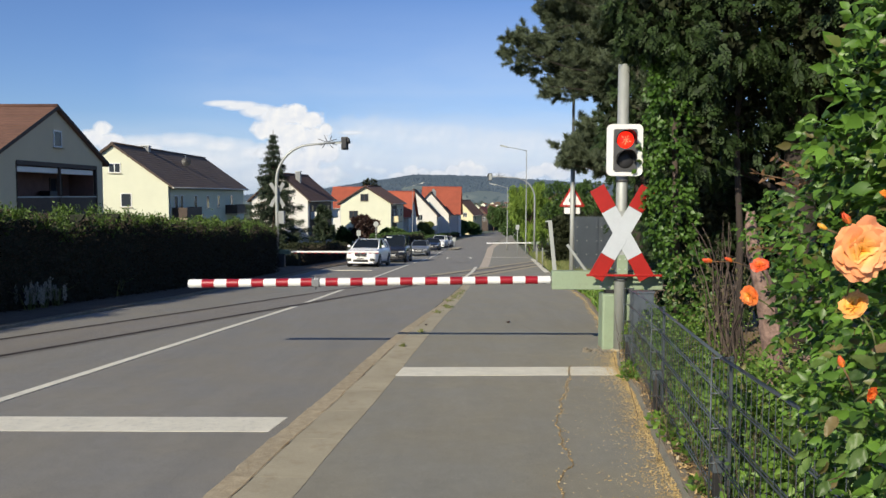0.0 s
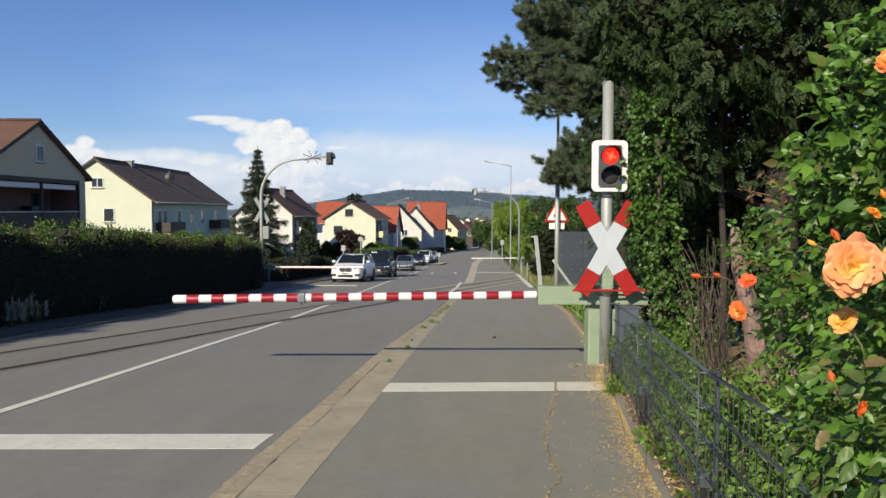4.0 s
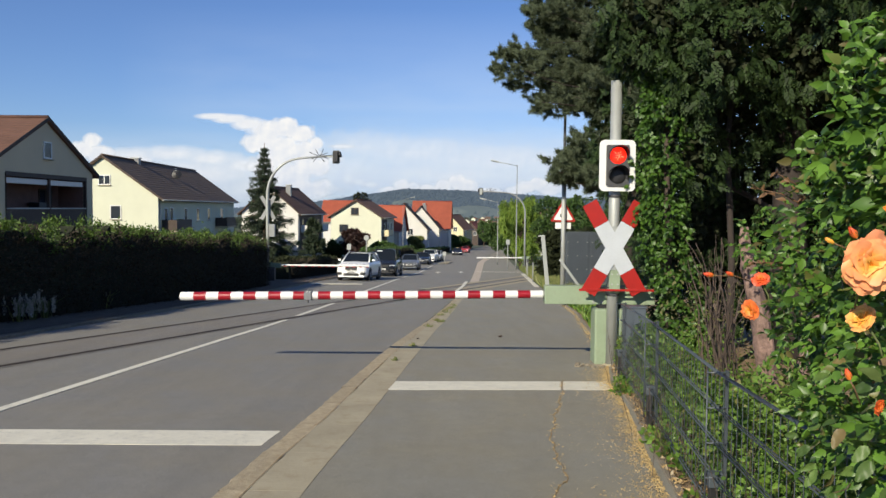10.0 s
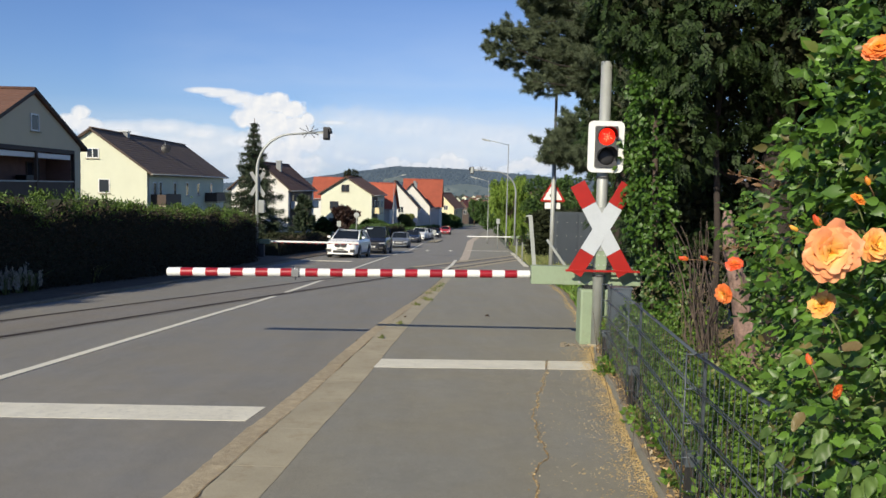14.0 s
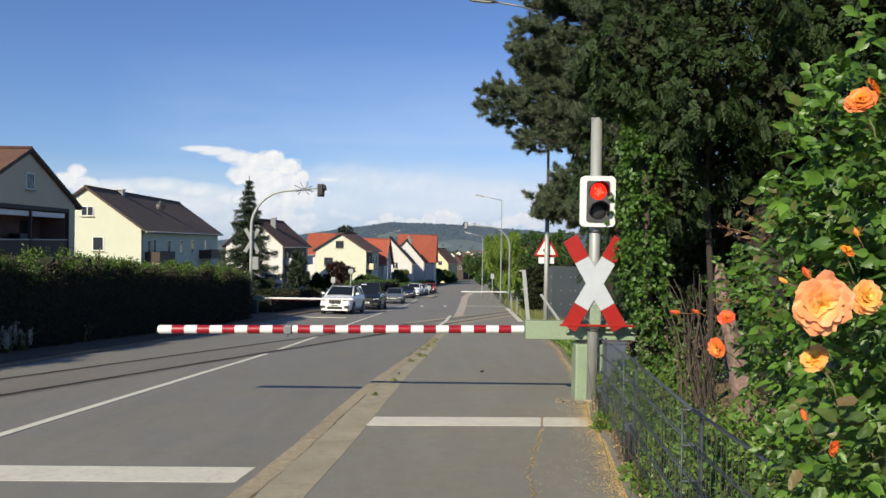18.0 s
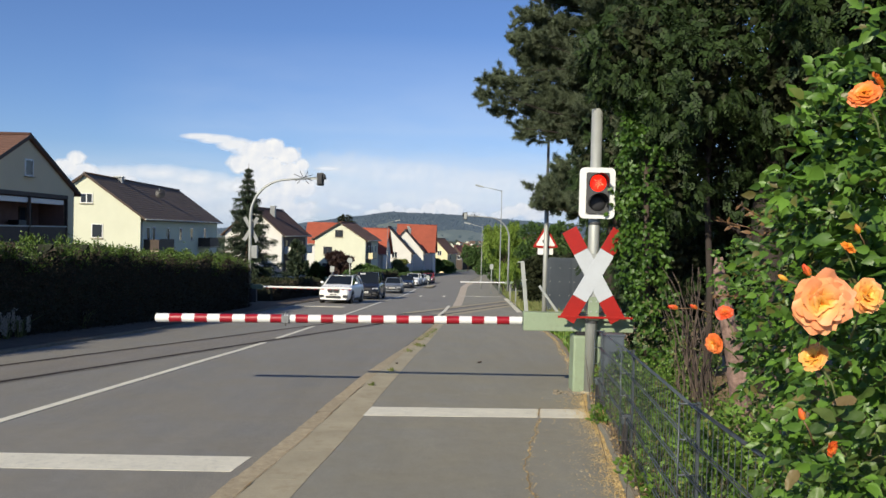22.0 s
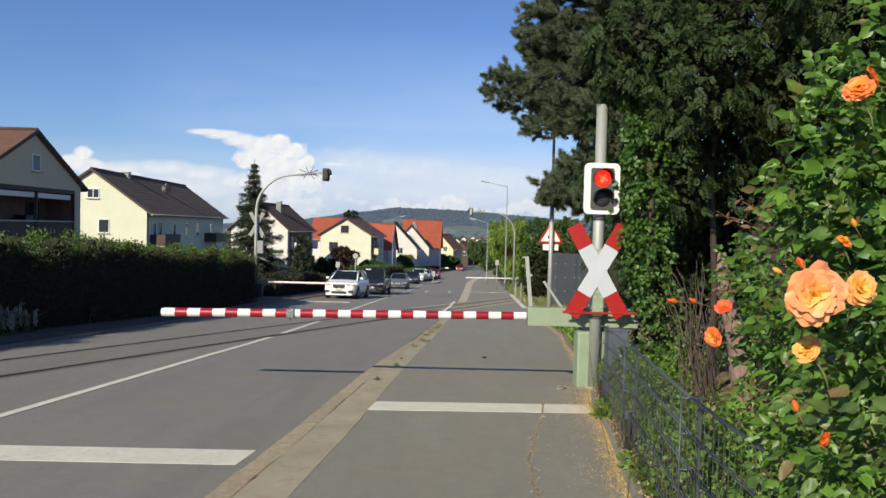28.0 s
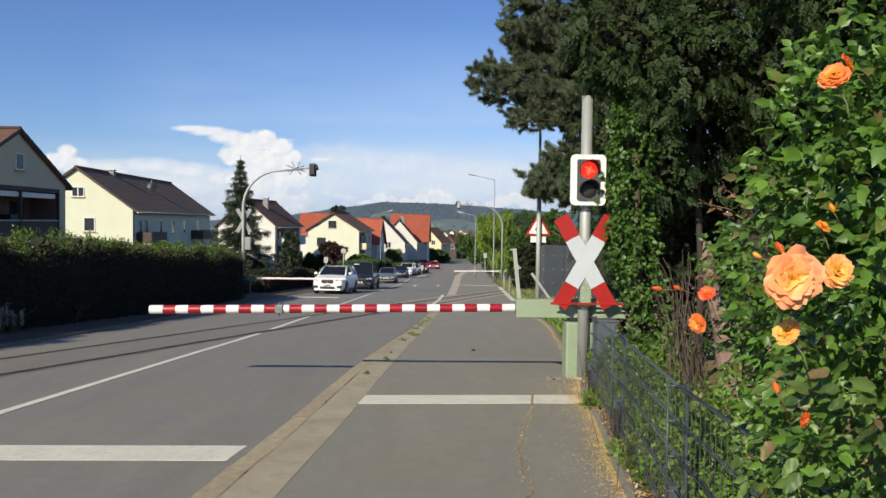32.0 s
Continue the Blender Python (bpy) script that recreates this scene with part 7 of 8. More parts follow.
def pine():
    """A tall spreading pine with tufted branch ends."""
    rng = np.random.default_rng(51)
    x, y = 5.53, 25.0
    t = thing("pine_tree", pose(x, y, walk_z(y) - 0.1) @ Matrix.Scale(0.877, 4), "tall spreading pine with tufted dark needles", "tree")
    part("trunk", tube(bmesh.new(), [(0, 0, -0.2), (0.1, 0, 4), (-0.1, 0.1, 9), (0, 0, 15.5)], [0.3, 0.24, 0.17, 0.03], 12), M_PINEBARK, t)
    P, D = [], []
    tips = []
    for z in np.arange(4.45, 15.2, 0.34):
        for k in range(6):
            a = rng.uniform(0, 6.283)
            reach = float(np.interp(z, [3, 5, 5.7, 6.2, 6.8, 7.2, 7.6, 8.4, 8.8, 9.6, 10, 11, 12.5, 15.5], [2.8, 3.0, 2.5, 2.2, 2.3, 3.3, 3.6, 4.2, 2.9, 2.9, 3.6, 3.7, 3.2, 0.6])) * rng.uniform(0.55, 1.0)
            tips.append((z, a, reach, rng.uniform(-0.1, 0.4)))
    # the long limbs over the footway
    tips += [(8.5, 3.1, 4.9, 0.15), (8.7, 3.25, 4.8, 0.3), (8.2, 3.0, 4.7, -0.1), (8.6, 3.05, 4.6, 0.4), (8.4, 3.3, 4.3, 0.1), (8.9, 3.15, 4.5, 0.4), (8.3, 3.2, 4.9, 0.0), (7.6, 3.15, 3.7, -0.2), (7.45, 3.3, 3.5, -0.1), (7.4, 3.0, 3.4, -0.2), (10.3, 3.2, 3.8, 0.2), (10.6, 3.0, 3.7, 0.3), (11.3, 3.15, 3.5, 0.2), (9.6, 3.1, 3.4, 0.1), (9.3, 3.3, 3.2, 0.1), (9.9, 3.0, 3.6, 0.2), (8.9, 3.15, 3.4, 0.0), (5.0, 3.1, 2.8, 0.0), (4.6, 3.2, 2.6, 0.1), (5.3, 3.2, 2.7, 0.1), (5.1, 2.9, 2.5, 0.1), (4.8, 3.3, 2.8, 0.1), (4.7, 3.0, 2.2, 0.1), (4.6, 3.1, 1.8, 0.1), (5.4, 3.0, 2.4, 0.1)]
    tips += [(rng.uniform(4.5, 6.2), rng.uniform(2.3, 4.0), rng.uniform(0.9, 2.2), 0.1) for _ in range(18)]
    for z, a, reach, rise in tips:
        d = np.array([math.cos(a), math.sin(a), 0])
        tip = d * reach + [0, 0, z + rise]
        part("limb", branchy(bmesh.new(), (0, 0, z - 0.4), tip * 0.94 + np.array([0, 0, z - 0.4]) * 0.06, 0.032, 0.008, rng, 0.03, 5), M_PINEBARK if z > 5.6 else M_BARK, t)
        n = int((6 + 6.5 * reach) * (2.5 if z > 9.8 else 1.8 if z > 8.6 else 1.15 if z > 5.6 else 1.1))
        s = 0.97 - 0.86 * rng.random(n) ** 1.1
        c = np.array([0, 0, z - 0.4]) + s[:, None] * (tip - [0, 0, z - 0.4]) + rng.normal(size=(n, 3)) * [0.16, 0.16, 0.12]
        for p in c:
            k = 150
            out = unit(d * 0.75 + [0, 0, 0.35] + rng.normal(size=3) * 0.55)
            P.append(p + rng.normal(size=(k, 3)) * 0.015 + out * rng.random((k, 1)) * rng.uniform(0.2, 0.42))
            D.append(out * 0.75 + unit(rng.normal(size=(k, 3))) * 0.8)
    P, D = np.concatenate(P), np.concatenate(D)
    V, F = needles(P, D, rng.uniform(0.12, 0.22, len(P)), 0.13, rng)
    foliage("needles", V, F, M_PINE, t)


pine()


def yew():
    """The big dark evergreen behind the signal: hanging sprays round a shaded hollow."""
    rng = np.random.default_rng(61)
    x, y = 5.0, 11.6
    zg = walk_z(y) - 0.05
    t = thing("evergreen_tree", pose(x, y, zg), "large dark evergreen with hanging sprays above a shaded hollow", "tree")
    wood = bmesh.new()
    tube(wood, [(0, 0, -0.1), (-0.1, 0.1, 2.5), (0.1, 0.2, 6), (0, 0, 10.5)], [0.28, 0.22, 0.15, 0.03], 10)
    tube(wood, [(-1.15, -0.6, -0.1), (-1.12, -0.5, 1.6), (-1.15, -0.3, 3.2), (-0.9, 0.0, 5.0)], [0.055, 0.045, 0.04, 0.03], 9)
    bodies = [  # across, along, up, and the three radii
        (-1.35, 0.1, 5.3, 1.5, 1.7, 1.5), (-1.0, 0.6, 7.4, 2.0, 2.0, 1.9), (-0.2, 0.6, 9.6, 2.4, 2.3, 2.0), (0.5, 1.2, 3.4, 2.2, 1.8, 2.6), (1.8, -0.6, 5.6, 2.2, 2.2, 2.4),
        (2.2, -1.2, 8.4, 2.4, 2.6, 2.4), (-0.95, 0.1, 3.9, 1.0, 1.0, 1.1), (-0.6, 2.6, 2.4, 1.7, 0.6, 2.4), (1.6, 2.4, 2.2, 1.6, 0.6, 2.2), (-1.25, 1.2, 1.6, 0.9, 1.2, 1.6), (1.4, -3.4, 4.9, 1.6, 1.7, 1.4), (0.0, -2.6, 5.6, 1.4, 1.5, 1.1),
        (2.6, -3.6, 3.2, 1.2, 1.6, 2.2), (3.4, -1.5, 3.0, 1.6, 2.0, 2.8), (0.4, 2.2, 1.4, 2.0, 1.0, 1.6), (2.4, -5.0, 4.3, 1.3, 1.4, 1.3), (0.6, 3.6, 2.6, 3.0, 1.0, 3.0), (3.6, 2.6, 3.4, 2.5, 1.2, 3.6), (5.5, -1.0, 3.0, 1.5, 2.5, 3.2), (4.4, 2.6, 8.6, 2.8, 1.2, 3.0), (1.6, 3.0, 9.2, 2.4, 1.0, 2.4), (2.6, 2.8, 6.6, 2.8, 1.0, 2.4), (0.3, -1.6, 4.9, 1.1, 0.9, 0.9), (1.2, -0.8, 4.6, 1.3, 1.0, 1.0), (0.5, 2.4, 6.0, 2.4, 0.8, 1.8), (-2.3, 1.7, 3.3, 0.45, 0.6, 0.9), (-2.5, -0.75, 4.45, 0.5, 0.5, 0.5), (-2.35, -0.9, 4.75, 0.8, 0.75, 0.75), (-1.7, -1.2, 4.4, 0.7, 0.8, 0.8), (-0.2, -0.8, 4.4, 1.2, 1.1, 0.9), (-1.75, -0.7, 3.4, 0.45, 0.5, 1.1),
    ]
    blocks, inner = [], []
    for bx, by, bz, rx, ry, rz in bodies:
        if by > 0.3:
            branchy(wood, (0, 0.1, max(0.6, bz - 1.2)), (bx, by, bz), 0.05, 0.012, rng, 0.1)
        n = int(210 * (rx * ry * rz) ** 0.66 + 30)
        o = unit(rng.normal(size=(n, 3)))
        c = np.array([bx, by, bz]) + o * [rx, ry, rz] * (0.62 + 0.38 * rng.random((n, 1)) ** 0.6)
        keep = np.array([noise.noise(tuple(p * 1.5)) + 0.6 * noise.noise(tuple(p * 3.7)) for p in c + 9.0]) > -0.08
        c, o = c[keep], o[keep]
        c[:, 2] = np.maximum(c[:, 2], 0.25)
        size = rng.uniform(0.09, 0.19, (len(c), 1))
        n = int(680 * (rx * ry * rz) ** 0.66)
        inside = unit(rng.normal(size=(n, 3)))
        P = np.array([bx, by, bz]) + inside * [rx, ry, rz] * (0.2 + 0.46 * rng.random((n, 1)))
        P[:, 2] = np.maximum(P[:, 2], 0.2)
        # Inner leaves are darker than the sprays, imitating shade inside the crown.
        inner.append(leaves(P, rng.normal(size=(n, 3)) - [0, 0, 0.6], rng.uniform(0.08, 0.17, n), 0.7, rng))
        for f in range(5):   # flat hanging sprays that share a facing within a tuft
            D = unit(o * 0.55 + rng.normal(size=o.shape) * 0.5 - [0, 0, 0.55])
            N = unit(o * 0.8 + rng.normal(size=o.shape) * 0.3 + [-0.1, -0.2, 0.45])
            N = unit(N - D * (N * D).sum(-1, keepdims=True))
            S = np.cross(D, N)
            at = c + rng.normal(size=c.shape) * size * 0.3
            ln = size * rng.uniform(0.7, 1.2, size.shape)
            for j in range(9):
                u, side = (j // 2 + 0.3) / 4.2, (1 if j % 2 else -1) * (0.12 if j == 8 else 1.0)
                q = at + D * ln * u - N * ln * 0.3 * u * u
                w = D * 0.85 + side * S * 0.75 - N * 0.25
                leaf = 0.5 * ln * rng.uniform(0.75, 1.15, ln.shape) * (1.15 - 0.5 * u)
                wv = unit(np.cross(w, N)) * leaf * 0.24
                e = q + unit(w) * leaf
                m = (q + e) / 2 + N * leaf * 0.08
                V = np.stack([q, m + wv, e, m - wv], 1).reshape(-1, 3)
                k = 4 * np.arange(len(q))[:, None]
                blocks.append((V, np.concatenate([k + [0, 1, 2], k + [0, 2, 3]])))
    part("trunk", wood, M_PINEBARK, t)
    V, F = gather(blocks)
    foliage("sprays", V, F, M_YEW, t)
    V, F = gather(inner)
    foliage("inner_growth", V, F, M_DARKLEAF, t, "inner foliage with shade put into its colour")


yew()


def ivy_column():
    rng = np.random.default_rng(71)
    x, y = 2.92, 10.9
    zg = walk_z(y) - 0.03
    t = thing("ivy", pose(x, y, zg), "bright green ivy climbing a stem beside the signal", "ivy")
    part("stem", tube(bmesh.new(), [(0, 0.1, -0.05), (0.05, 0.1, 1.5), (-0.02, 0.12, 3.6)], [0.07, 0.05, 0.03], 8), M_STEM, t)
    n = 11000
    z = rng.uniform(0.05, 4.7, n)
    r = np.array([0.38 + 0.3 * noise.noise((v * 1.6, 0, 1)) + 0.16 * noise.noise((v * 4.3, 2, 1)) for v in z]) * np.interp(z, [0, 0.4, 1.6, 3.0, 4.7], [0.8, 0.85, 1.1, 0.95, 0.3])
    a = rng.uniform(0, 6.283, n)
    d = np.stack([np.cos(a), np.sin(a), np.zeros(n)], 1)
    P = d * (r * (0.82 + 0.3 * np.array([noise.noise((2 * math.cos(q), 2 * math.sin(q), v * 2.2)) for q, v in zip(a, z)])) * rng.uniform(0.6, 1.12, n))[:, None] + np.stack([np.interp(z, [0, 1.0, 1.6, 4.7], [0.26, 0.2, -0.03, -0.08]) + 0.03 * np.sin(z * 2), np.zeros(n), z], 1)
    tuft = np.array([noise.noise(tuple(p * 5.0)) + 0.6 * noise.noise(tuple(p * 11.0)) for p in P]) > -0.02
    P, d = P[tuft], d[tuft]
    # twigs that reach over the signal's edge and the cross
    for tx, ty, tz, k in ((-0.36, -0.1, 2.1, 45), (-0.3, -0.1, 2.25, 45), (-0.44, -0.08, 2.66, 24), (-0.4, -0.1, 2.95, 16), (-0.3, -0.1, 1.7, 50), (-0.36, -0.05, 4.0, 120), (-0.3, -0.05, 3.7, 120)):
        P = np.concatenate([P, np.array([tx, ty, tz]) + rng.normal(size=(k, 3)) * [0.07, 0.04, 0.09]])
        d = np.concatenate([d, np.tile([-0.6, -0.8, 0.0], (k, 1))])
    n = len(P)
    D = d * 0.6 + rng.normal(size=(n, 3)) * 0.4 - [0, 0, 0.6]
    V, F = oval_leaves(P, D, rng.uniform(0.045, 0.085, n), 0.8, rng)
    foliage("leaves", V, F, M_IVY, t)


ivy_column()


def bare_stems():
    """Twisted climber stems that rise from one root and fan out, and a flaky double trunk beside them."""
    rng = np.random.default_rng(81)
    x, y = 2.69, 7.9
    t = thing("climber_stems", pose(x, y, walk_z(y) - 0.03), "tangle of bare brown climber stems", "shrub")
    for k in range(46):
        thick = k < 16
        bm = bmesh.new()
        bx, by = rng.normal() * 0.05, rng.normal() * 0.07
        tz = rng.uniform(1.35, 1.85) if thick else rng.uniform(1.0, 1.75)
        tx, ty = bx + rng.choice((-0.36, -0.24, -0.16, -0.06, 0.06, 0.16)) * tz / 1.7 + rng.normal() * 0.05, by + rng.normal() * 0.2
        phase, sway, turns = rng.uniform(0, 6.3), rng.uniform(0.04, 0.11), rng.uniform(3, 11)
        pts = [(bx + (tx - bx) * max(0.0, u - 0.12) ** 1.15 + sway * u * math.sin(turns * u + phase) + rng.normal() * 0.006, by + (ty - by) * u + sway * u * math.cos(turns * u + phase), -0.05 + tz * u - (0.0 if thick else 0.25 * tz * max(0, u - 0.75) * rng.random())) for u in np.linspace(0, 1, 14)]
        r0 = rng.uniform(0.01, 0.022) if thick else rng.uniform(0.004, 0.009)
        tube(bm, pts, list(np.linspace(r0, r0 * 0.16, 14) * (1 + 0.15 * np.sin(np.arange(14) * 2.3 + phase))), 7)
        part("stem", bm, M_STEM, t)
    n = 330
    P = np.stack([rng.uniform(-0.6, 0.3, n), rng.normal(size=n) * 0.2, np.minimum(rng.uniform(0.5, 1.9, n), rng.uniform(0.9, 1.65, n))], 1)
    V, F = leaves(P, rng.normal(size=(n, 3)), rng.uniform(0.03, 0.06, n), 0.5, rng)
    foliage("dry_leaves", V, F, leafy("withered leaves", (0.06, 0.05, 0.025), (0.16, 0.16, 0.06), 0.7, 0.2), t)
    tr = thing("leaning_tree", pose(2.22, 5.5, walk_z(5.5) - 0.03), "leaning double-trunked old tree with flaky pinkish bark", "tree")
    for nm, pts, rad in (("trunk", [(0.05, 0, -0.1), (0.03, 0, 0.3), (-0.02, 0.02, 0.7), (-0.09, 0.05, 1.15), (-0.16, 0.08, 1.5), (-0.2, 0.1, 1.78)], [0.1, 0.08, 0.07, 0.06, 0.05, 0.025]), ("second_trunk", [(0.13, -0.06, -0.1), (0.14, -0.08, 0.4), (0.17, -0.1, 0.8), (0.22, -0.12, 1.2)], [0.07, 0.06, 0.05, 0.03])):
        bm = bmesh.new()
        tube(bm, pts, rad, 14)
        bmesh.ops.subdivide_edges(bm, edges=bm.edges[:], cuts=4, use_grid_fill=True)
        for v in bm.verts:   # flakes that stand off in upright plates
            q = Vector((v.co.x * 16, v.co.y * 16, v.co.z * 7))
            v.co += noise.noise_vector(q) * 0.016 + noise.noise_vector(q * 3.1) * 0.01
        part(nm, bm, M_BARKPINK, tr)


bare_stems()


def rose(parent_m, d, mat, seed, openness=1.0, label="large open apricot rose in full sun", group="open roses"):
    """A rose of layered cupped petals facing its own -y."""
    rng = np.random.default_rng(seed)
    t = thing("rose", parent_m, label, "rose", group)
    layers = [(9, 1.0, 74), (8, 0.93, 64), (7, 0.8, 54), (6, 0.66, 43), (4, 0.52, 30), (3, 0.42, 14), (2, 0.3, 3)]
    for n, reach, lean in layers:
        a0 = rng.uniform(0, 6.3)
        for k in range(n):
            a = a0 + 6.283 * k / n + rng.normal() * 0.16
            R = d / 2 * reach * rng.uniform(0.88, 1.1)
            W = R * (1.25 if reach > 0.7 else 1.75) * rng.uniform(0.85, 1.15)
            tilt = radians(lean * openness + rng.normal() * 7)
            bm = bmesh.new()
            grid = []
            ph, roll = rng.uniform(0, 6.3), rng.uniform(0.2, 0.45)
            for i in range(9):
                u = i / 8
                row = []
                for j in range(9):
                    s = (j - 4) / 4
                    w = W * 0.5 * math.sin(math.pi * (0.06 + 0.58 * u ** 0.8)) * s
                    reach_u = R * u * (1 - 0.2 * s * s * u - 0.06 * math.cos(9 * s + ph) * s * s * u)
                    curl = roll * max(0, u - 0.62) ** 1.5 * R * 1.6
                    ruffle = R * (0.1 * math.sin(2.8 * s + ph) + 0.045 * math.sin(6.3 * s + 2 * ph)) * u ** 2.5
                    out = reach_u * math.sin(tilt) + curl + ruffle * 0.6
                    up = reach_u * (0.7 if reach > 0.7 else 1.0) * math.cos(tilt) + ruffle + 0.13 * R * s * s * u - 0.7 * curl - 0.22 * R * (lean / 66) * u
                    row.append(bm.verts.new((math.cos(a) * out - math.sin(a) * w, -up, math.sin(a) * out + math.cos(a) * w)))
                grid.append(row)
            for i in range(8):
                for j in range(8):
                    bm.faces.new((grid[i][j], grid[i][j + 1], grid[i + 1][j + 1], grid[i + 1][j])).smooth = True
            part("petal", bm, mat, t)
    st = bmesh.new()
    tube(st, [(0, 0.0, 0), (0, d * 0.2, -d * 0.05), (0.02, d * 0.8, -d * 0.6), (0.025, d * 1.1, -d * 1.0)], [0.005, 0.003, 0.002, 0.002], 8)
    part("stalk", st, M_CANE, t)
    for k in range(5):
        a = 6.283 * k / 5
        V, F = leaves(np.array([[0, d * 0.08, 0]]), np.array([[math.cos(a), 0.25, math.sin(a)]]), d * 0.42, 0.35, rng)
        share("sepal", mesh_of("sepal", V, F, M_CANE), t, Matrix())
    return t


ROSES = [  # place, size, petals, openness, turn
    ((0.69, 1.358, 1.46), 0.102, M_PETAL, 0.92, (2, 0, -4), "large open apricot rose in full sun"),
    ((0.822, 1.45, 1.468), 0.066, M_PETAL, 0.85, (-15, 10, 10), "apricot rose half hidden beside the largest bloom"),
    ((0.728, 1.45, 1.352), 0.052, M_PETAL, 0.8, (-25, 0, -62), "orange rose partly open below the largest bloom"),
    ((0.815, 1.47, 1.845), 0.056, M_PETAL_DEEP, 0.9, (-35, 0, -40), "orange rose high in the bush"),
    ((0.85, 1.49, 1.87), 0.044, M_PETAL_DEEP, 0.8, (-20, 20, 50), "orange rose high in the bush, half behind another"),
    ((0.902, 2.46, 1.241), 0.066, M_PETAL_DEEP, 0.9, (10, 0, -58), "small orange rose on a side shoot"),
    ((0.915, 2.42, 1.342), 0.05, M_PETAL_RED, 0.85, (-40, 0, -30), "orange red rose on a side shoot"),
    ((0.762, 1.45, 1.185), 0.036, M_PETAL_RED, 0.45, (10, 0, 30), "small red bud opening low in the bush"),
    ((0.955, 1.78, 1.555), 0.036, M_PETAL_DEEP, 0.8, (-50, 0, 30), "small orange rose among leaves"),
]
for k, (at, d, mt, op, (rx, ry, rz), lb) in enumerate(ROSES):
    rose(pose(*at, rx, ry, rz), d, mt, 300 + k, op, lb)


def rose_bud(m, long, mat, seed, label):
    """A furled bud that points along its own z."""
    rng = np.random.default_rng(seed)
    t = thing("rose_bud", m, label, "rose bud", "rose buds")
    for k in range(4):
        bm = bmesh.new()
        a0, grid = 1.571 * k + rng.normal() * 0.2, []
        for i in range(8):
            u = i / 7
            r = long * (0.05 + 0.17 * math.sin(math.pi * min(1.0, 0.12 + 0.86 * u)) ** 0.8) * (1 + 0.05 * k)
            row = []
            for j in range(7):
                a = a0 + (j - 3) / 3 * 1.15 * (1 - 0.35 * u)
                rr = r * (1 + 0.16 * (j - 3) / 3 + 0.25 * max(0, u - 0.8) * math.sin(3 * a))
                row.append(bm.verts.new((rr * math.cos(a), rr * math.sin(a), long * u * (1 - 0.08 * ((j - 3) / 3) ** 2 - 0.03 * k))))
            grid.append(row)
        for i in range(7):
            for j in range(6):
                bm.faces.new((grid[i][j], grid[i][j + 1], grid[i + 1][j + 1], grid[i + 1][j])).smooth = True
        part("petal", bm, mat, t)
    for k in range(5):
        a = 1.257 * k
        V, F = leaves(np.array([[0.06 * long * math.cos(a), 0.06 * long * math.sin(a), 0]]), np.array([[0.5 * math.cos(a), 0.5 * math.sin(a), 1.0]]), long * 0.6, 0.3, rng)
        share("sepal", mesh_of("sepal", V, F, M_CANE), t, Matrix())
    part("hip", tube(bmesh.new(), [(0, 0, -0.16 * long), (0, 0, -0.05 * long), (0, 0, 0.06 * long)], [0.04 * long, 0.12 * long, 0.1 * long], 10), M_CANE, t)
    part("stalk", tube(bmesh.new(), [(0, 0, -0.1 * long), (0.15 * long, 0, -1.0 * long), (0.3 * long, 0.3 * long, -2.4 * long)], [0.0016, 0.0014, 0.0014], 6), M_BRONZE, t, "thin reddish stalk")
    return t


for k, (at, long, mt, turn, lb) in enumerate((
    ((0.792, 2.5, 1.346), 0.032, M_PETAL_RED, (0, -80, 0), "slim orange red bud on a side shoot"),
    ((0.838, 2.45, 1.351), 0.027, M_PETAL_RED, (0, -65, 10), "orange red bud about to open on a side shoot"),
    ((0.735, 1.5, 1.225), 0.024, M_PETAL_RED, (0, -20, 0), "small red bud low in the bush"),
    ((0.738, 1.5, 1.503), 0.026, M_PETAL_RED, (0, -35, 0), "red-tipped bud beside the largest bloom"),
    ((0.694, 1.5, 1.492), 0.02, M_PETAL, (0, -60, 0), "small pinkish bud beside the largest bloom"),
    ((0.99, 1.8, 1.59), 0.024, M_PETAL_DEEP, (0, -30, 20), "orange bud among leaves"),
)):
    rose_bud(pose(*at, *turn), long, mt, 340 + k, lb)


